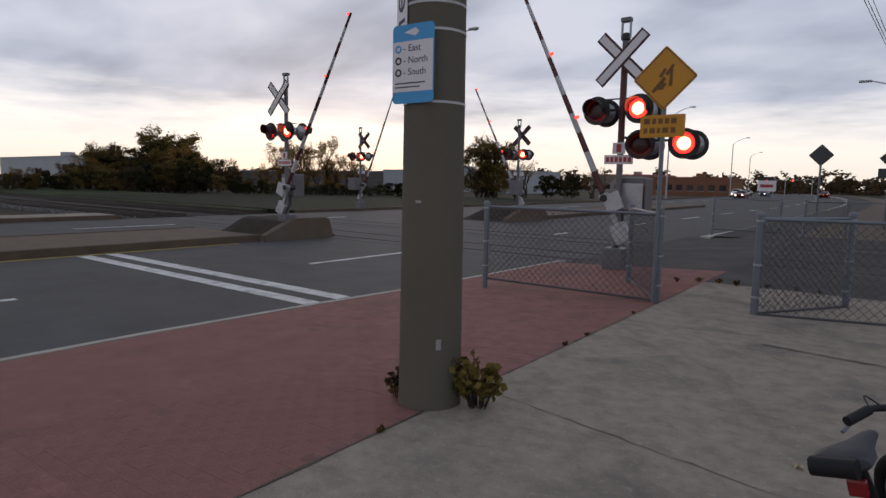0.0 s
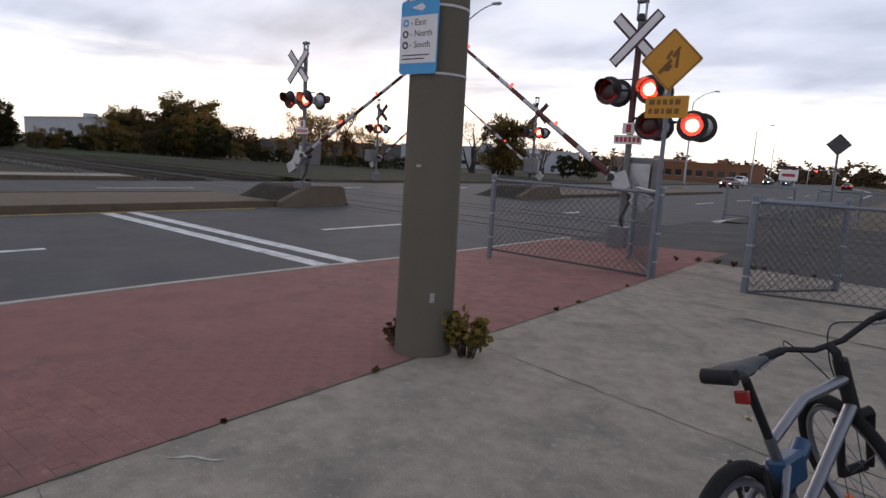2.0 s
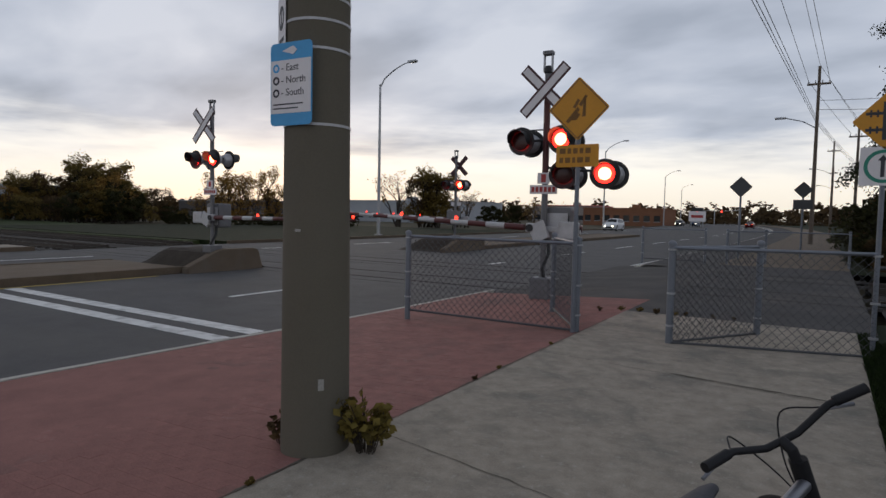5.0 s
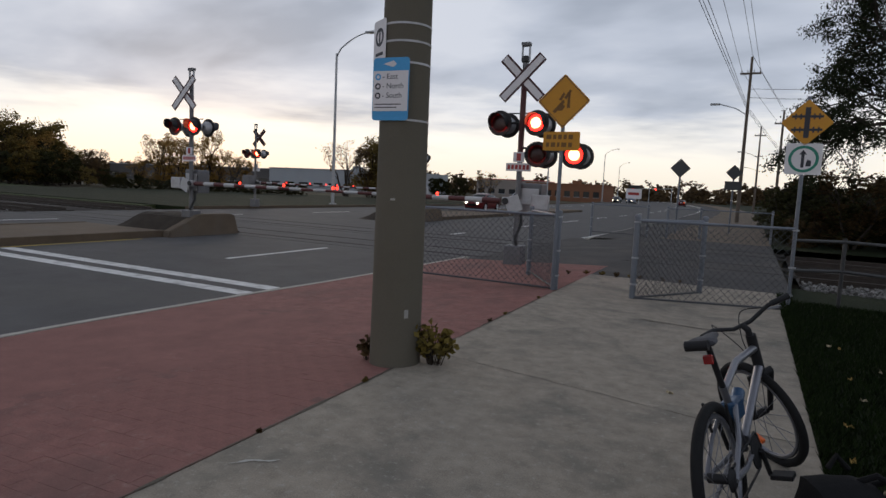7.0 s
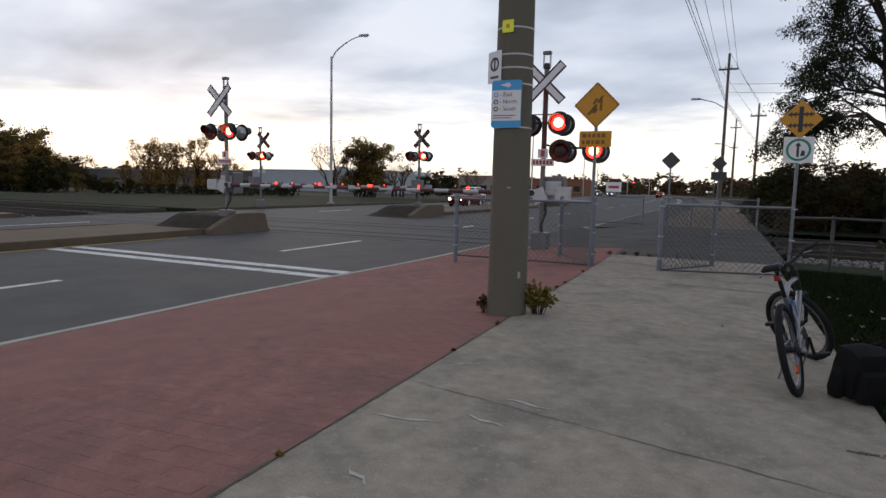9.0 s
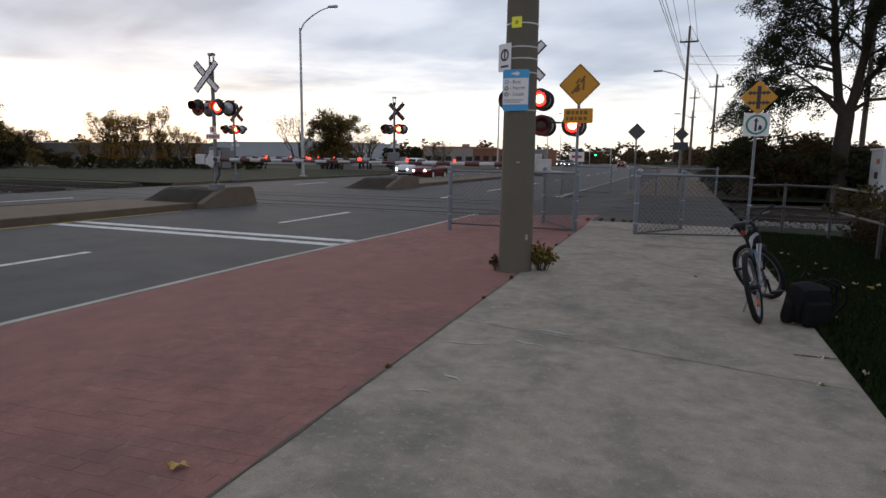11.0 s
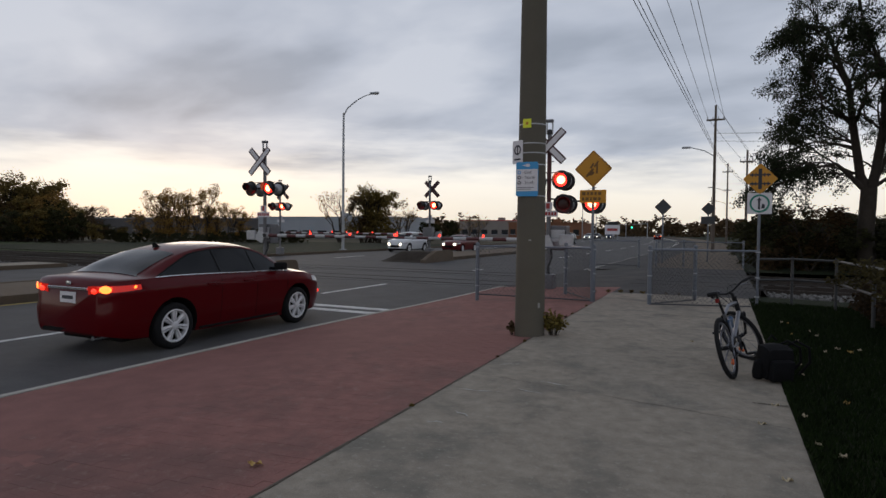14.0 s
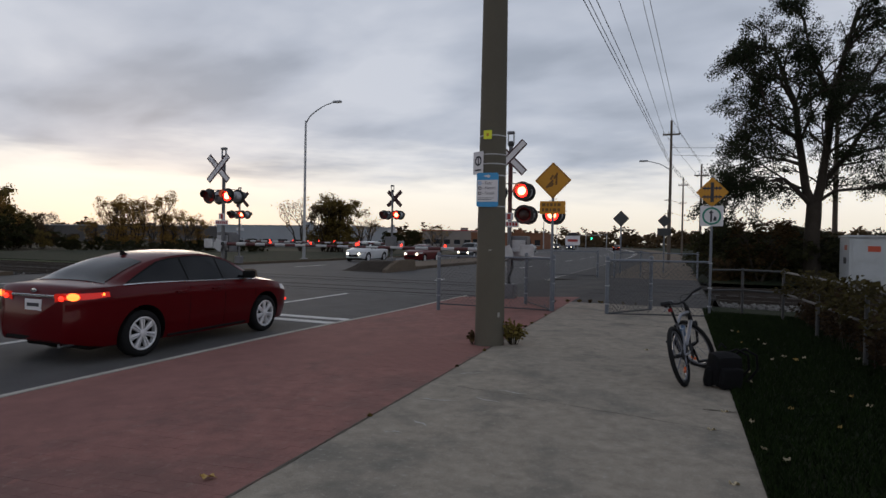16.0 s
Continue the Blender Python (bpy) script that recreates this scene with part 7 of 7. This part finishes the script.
def traffic_light(x, y, z):
    s = empty("traffic_light", pose(x, y, 0), "distant traffic light on a mast arm", "traffic light", "traffic lights")
    part("housing", box(-0.25, 0.25, -0.15, 0.15, z - 0.75, z + 0.75, 0.05), BLACK, s)
    part("mast_arm", tube([(0, 0.2, z + 0.6), (5.0, 0.2, z + 0.9)], 0.07, 8), GALV, s)
    part("mast", tube([(5.0, 0.2, -0.4), (5.0, 0.2, z + 1.0)], 0.12, 8), GALV, s)
    for dz, lit, first in ((0.45, RED_LIT, True), (-0.45, GREEN_LIT, False)):
        bm = bmesh.new()
        add_lathe(bm, [(0.26, 0.0), (0.2, 0.03), (0.002, 0.04)], 16, Matrix.Rotation(radians(90), 4, "X"), False)
        n0 = len(bm.faces)
        add_lathe(bm, [(0.26, 0.0), (0.2, 0.03), (0.002, 0.04)], 16, Matrix.Rotation(radians(-90), 4, "X"), False)
        bm.faces.ensure_lookup_table()
        for f in bm.faces[n0:]:
            f.material_index = 1
        m = pose(0, -0.2, z + dz)
        o = part("signal_lens", bm, [lit, LENS_DARK if first else BLACK], s, "round signal lens", m)
        SIGNALS.append((o, m, first))


traffic_light(-35.6, 208, 3.5)
traffic_light(-28.6, 208, 3.6)
street_lamp((24.5, 62, -0.2), 8.6, 0.6, 0.15)
wooden_pole((7.3, 31.0, -0.2), 10.2)


def concrete_joints():
    """Sawn joints and old cracks in the sidewalk: thin dark grooves filled with dirt."""
    dirt = mat("joint_dirt", (0.10, 0.092, 0.075), 0.95, vary=0.3, scale=10, fine=60, bump=0.3)
    rnd = random.Random(15)
    for k, (a, b, w) in enumerate((((-2.66, 0.42), (0.34, -0.2), 0.005), ((-2.74, 3.55), (0.34, 3.0), 0.006), ((-2.62, -3.0), (0.34, -3.3), 0.006), ((-1.3, 6.45), (0.1, 6.3), 0.018), ((-2.79, 6.6), (0.34, 6.2), 0.005), ((0.34, 0.52), (0.05, 0.5), 0.022))):
        bm = bmesh.new()
        a, b = Vector((*a, 0)), Vector((*b, 0))
        n = 26
        o = (b - a).normalized().cross(Vector((0, 0, 1)))
        row = None
        for i in range(n + 1):
            p = a.lerp(b, i / n) + o * rnd.uniform(-0.012, 0.012)
            h = w * rnd.uniform(0.25, 1.0)
            q = [bm.verts.new((p.x - o.x * h, p.y - o.y * h, 0.004)), bm.verts.new((p.x + o.x * h, p.y + o.y * h, 0.004))]
            if row:
                bm.faces.new((row[0], row[1], q[1], q[0]))
            row = q
        setting("sidewalk_joint_%d" % (k + 1), bm, dirt, "dark dirt-filled joint in the concrete", "joint")
    bm = bmesh.new()
    row = None
    for i in range(150):
        y = -4 + 13.2 * i / 149
        x = seam(y)
        h = 0.012 * rnd.uniform(0.3, 1.3)
        q = [bm.verts.new((x - h, y, 0.003)), bm.verts.new((x + h, y, 0.006))]
        if row:
            bm.faces.new((row[0], row[1], q[1], q[0]))
        row = q
    setting("seam_dirt", bm, dirt, "dark dirt line between pavers and concrete", "joint")
    # pale scuffs on the concrete
    scuff = mat("pale_scuff", (0.40, 0.39, 0.36), 0.9, vary=0.15, scale=10, fine=60, bump=0.2)
    for k, (x, y, l, a) in enumerate(((-2.35, -0.25, 0.45, 10), (-1.9, -0.05, 0.3, -15), (-2.2, -1.0, 0.22, -30), (-2.3, -1.3, 0.18, 12), (-2.45, 1.0, 0.3, 40), (-1.75, 0.35, 0.4, -8))):
        bm = bmesh.new()
        row = None
        for i in range(13):
            t = i / 12
            h = 0.02 * math.sin(math.pi * t) * rnd.uniform(0.2, 1.0)
            q = [bm.verts.new((l * (t - 0.5), -h + 0.012 * math.sin(9 * t + k), 0)), bm.verts.new((l * (t - 0.5), h + 0.012 * math.sin(9 * t + k), 0))]
            if row:
                bm.faces.new((row[0], row[1], q[1], q[0]))
            row = q
        o = setting("scuff_%d" % (k + 1), bm, scuff, "pale scrape on the concrete", "scuff")
        o.matrix_basis = pose(x, y, 0.004, 0, 0, a)


concrete_joints()


def build_pavers():
    """Red pavers in running bond: the nearest as pieces, the rest joined."""
    rnd = random.Random(9)
    bed = bpy.data.objects["paver_bed"]
    L, W, G = 0.203, 0.10, 0.0007
    me_bm = bmesh.new()
    t = 0.012
    lo = [me_bm.verts.new((x, y, -0.03)) for x, y in ((G / 2, G / 2), (L - G / 2, G / 2), (L - G / 2, W - G / 2), (G / 2, W - G / 2))]
    c = 0.0003
    hi = [me_bm.verts.new((x, y, t - 0.008)) for x, y in ((G / 2 + c, G / 2 + c), (L - G / 2 - c, G / 2 + c), (L - G / 2 - c, W - G / 2 - c), (G / 2 + c, W - G / 2 - c))]
    for i in range(4):
        me_bm.faces.new((lo[i], lo[(i + 1) % 4], hi[(i + 1) % 4], hi[i]))
    me_bm.faces.new(hi)
    piece = mesh_of(me_bm, "paver", BRICK)
    near, vs, fs = 0, [], []
    base = [tuple(v.co) for v in piece.vertices]
    polys = [tuple(p.vertices) for p in piece.polygons]
    y = -4.6
    row = 0
    while y < 11.9:
        x = seam(y) - L
        if row % 2:              # a cut half closes every other row at the seam
            x += L / 2
            m = pose(x, y, boulevard(x + L / 4, y) - 0.0078, 0, -2.75, 0)
            b = len(vs)
            vs += [tuple(m @ Vector((p[0] / 2, p[1], p[2]))) for p in base]
            fs += [tuple(b + i for i in p) for p in polys]
            x -= L
        while x > kerb_x(y) + 0.01:
            z = boulevard(x + L / 2, y) - 0.0100 + rnd.uniform(-0.0007, 0.0005)
            tilt = (rnd.uniform(-0.3, 0.3), rnd.uniform(-0.3, 0.3) + 2.75, rnd.uniform(-0.3, 0.3))
            m = pose(x, y, z, tilt[0], -tilt[1], tilt[2])
            if near < 300 and -2.7 > x > -4.3 and 1.0 < y < 3.05:
                o = new("paver", piece)
                o.parent = bed
                o.matrix_basis = m
                near += 1
            else:
                b = len(vs)
                vs += [tuple(m @ Vector(p)) for p in base]
                fs += [tuple(b + i for i in p) for p in polys]
            x -= L
        y += W
        row += 1
    me = bpy.data.meshes.new("pavers_rest")
    me.from_pydata(vs, [], fs)
    me.materials.append(BRICK)
    o = new("pavers_rest", me)
    o.parent = bed
    o["kind"] = "stuff"


build_pavers()


def motions():
    # arms fall about their pivots
    for arm, fall, side, piv in ARMS:
        rows = [(t, pose(*piv, 0, -side * a, 0)) for t, a in fall] + [(16.0, pose(*piv, 0, 0, 0))]
        walk(arm, rows)
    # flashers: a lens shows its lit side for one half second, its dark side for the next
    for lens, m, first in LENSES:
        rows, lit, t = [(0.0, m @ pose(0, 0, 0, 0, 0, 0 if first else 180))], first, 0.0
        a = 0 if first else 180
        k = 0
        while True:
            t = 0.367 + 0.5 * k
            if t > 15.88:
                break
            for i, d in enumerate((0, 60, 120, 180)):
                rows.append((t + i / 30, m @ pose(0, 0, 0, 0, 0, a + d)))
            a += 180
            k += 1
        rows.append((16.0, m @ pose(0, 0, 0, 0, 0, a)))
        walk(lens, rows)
    # the red sedan rolls up to the stop line; its wheels turn with it
    run = [(0.0, -78.0), (8.0, -28.0), (10.0, -13.5), (11.0, -6.2), (11.4, -3.6), (11.8, -1.72), (12.0, -0.88), (12.2, -0.24), (12.4, 0.32), (12.6, 0.78), (12.8, 1.12), (13.0, 1.38), (13.4, 1.82), (13.7, 2.13), (14.0, 2.37), (14.5, 2.56), (15.2, 2.64), (16.0, 2.66)]
    walk(sedan, [(t, pose(-8.70, y - 0.03, ROAD, 0, 0, 0.5)) for t, y in run])
    for w, place, r, owner in WHEELS:
        if owner is not sedan:
            continue
        rows, t = [], 0.0
        while t <= 16.001:
            roll = -math.degrees((curve(run, t) - run[0][1]) / r)
            rows.append((t, place @ pose(0, 0, 0, roll, 0, 0)))
            t += 1 / 30
        walk(w, rows)
    # the far traffic lights change from red to green
    for lens, place, first in SIGNALS:
        a = 0 if first else 180
        walk(lens, [(0.0, place @ pose(0, 0, 0, 0, 0, a)), (9.2, place @ pose(0, 0, 0, 0, 0, a)), (9.25, place @ pose(0, 0, 0, 0, 0, a + 60)), (9.3, place @ pose(0, 0, 0, 0, 0, a + 120)), (9.35, place @ pose(0, 0, 0, 0, 0, a + 180)), (16.0, place @ pose(0, 0, 0, 0, 0, a + 180))])
    a, b, c, d = oncoming
    for v, x, rows in ((a, -21.0, [(0, 112), (1.5, 92), (3.5, 70), (5, 55), (6, 49.5), (7, 47.2), (8, 46), (10.5, 44), (12, 43), (13.5, 42.6), (16, 42.5)]),
                       (b, -24.6, [(0, 136), (1.5, 118), (3.5, 97.5), (6, 74.5), (8, 60.5), (9.2, 54), (10.5, 49.3), (11.5, 46.4), (12.5, 42.9), (13.5, 40.4), (14.5, 39.4), (16, 39.2)]),
                       (c, -21.0, [(0, 310), (8, 182), (10.5, 142), (12.5, 110), (14.5, 76), (15.3, 64), (16, 55.5)]),
                       (d, -24.6, [(0, 330), (10.5, 190), (12.5, 160), (14.5, 128), (16, 104)])):
        walk(v, [(t, pose(x + bend(y), y, ROAD, 0, 0, 180)) for t, y in rows])


motions()
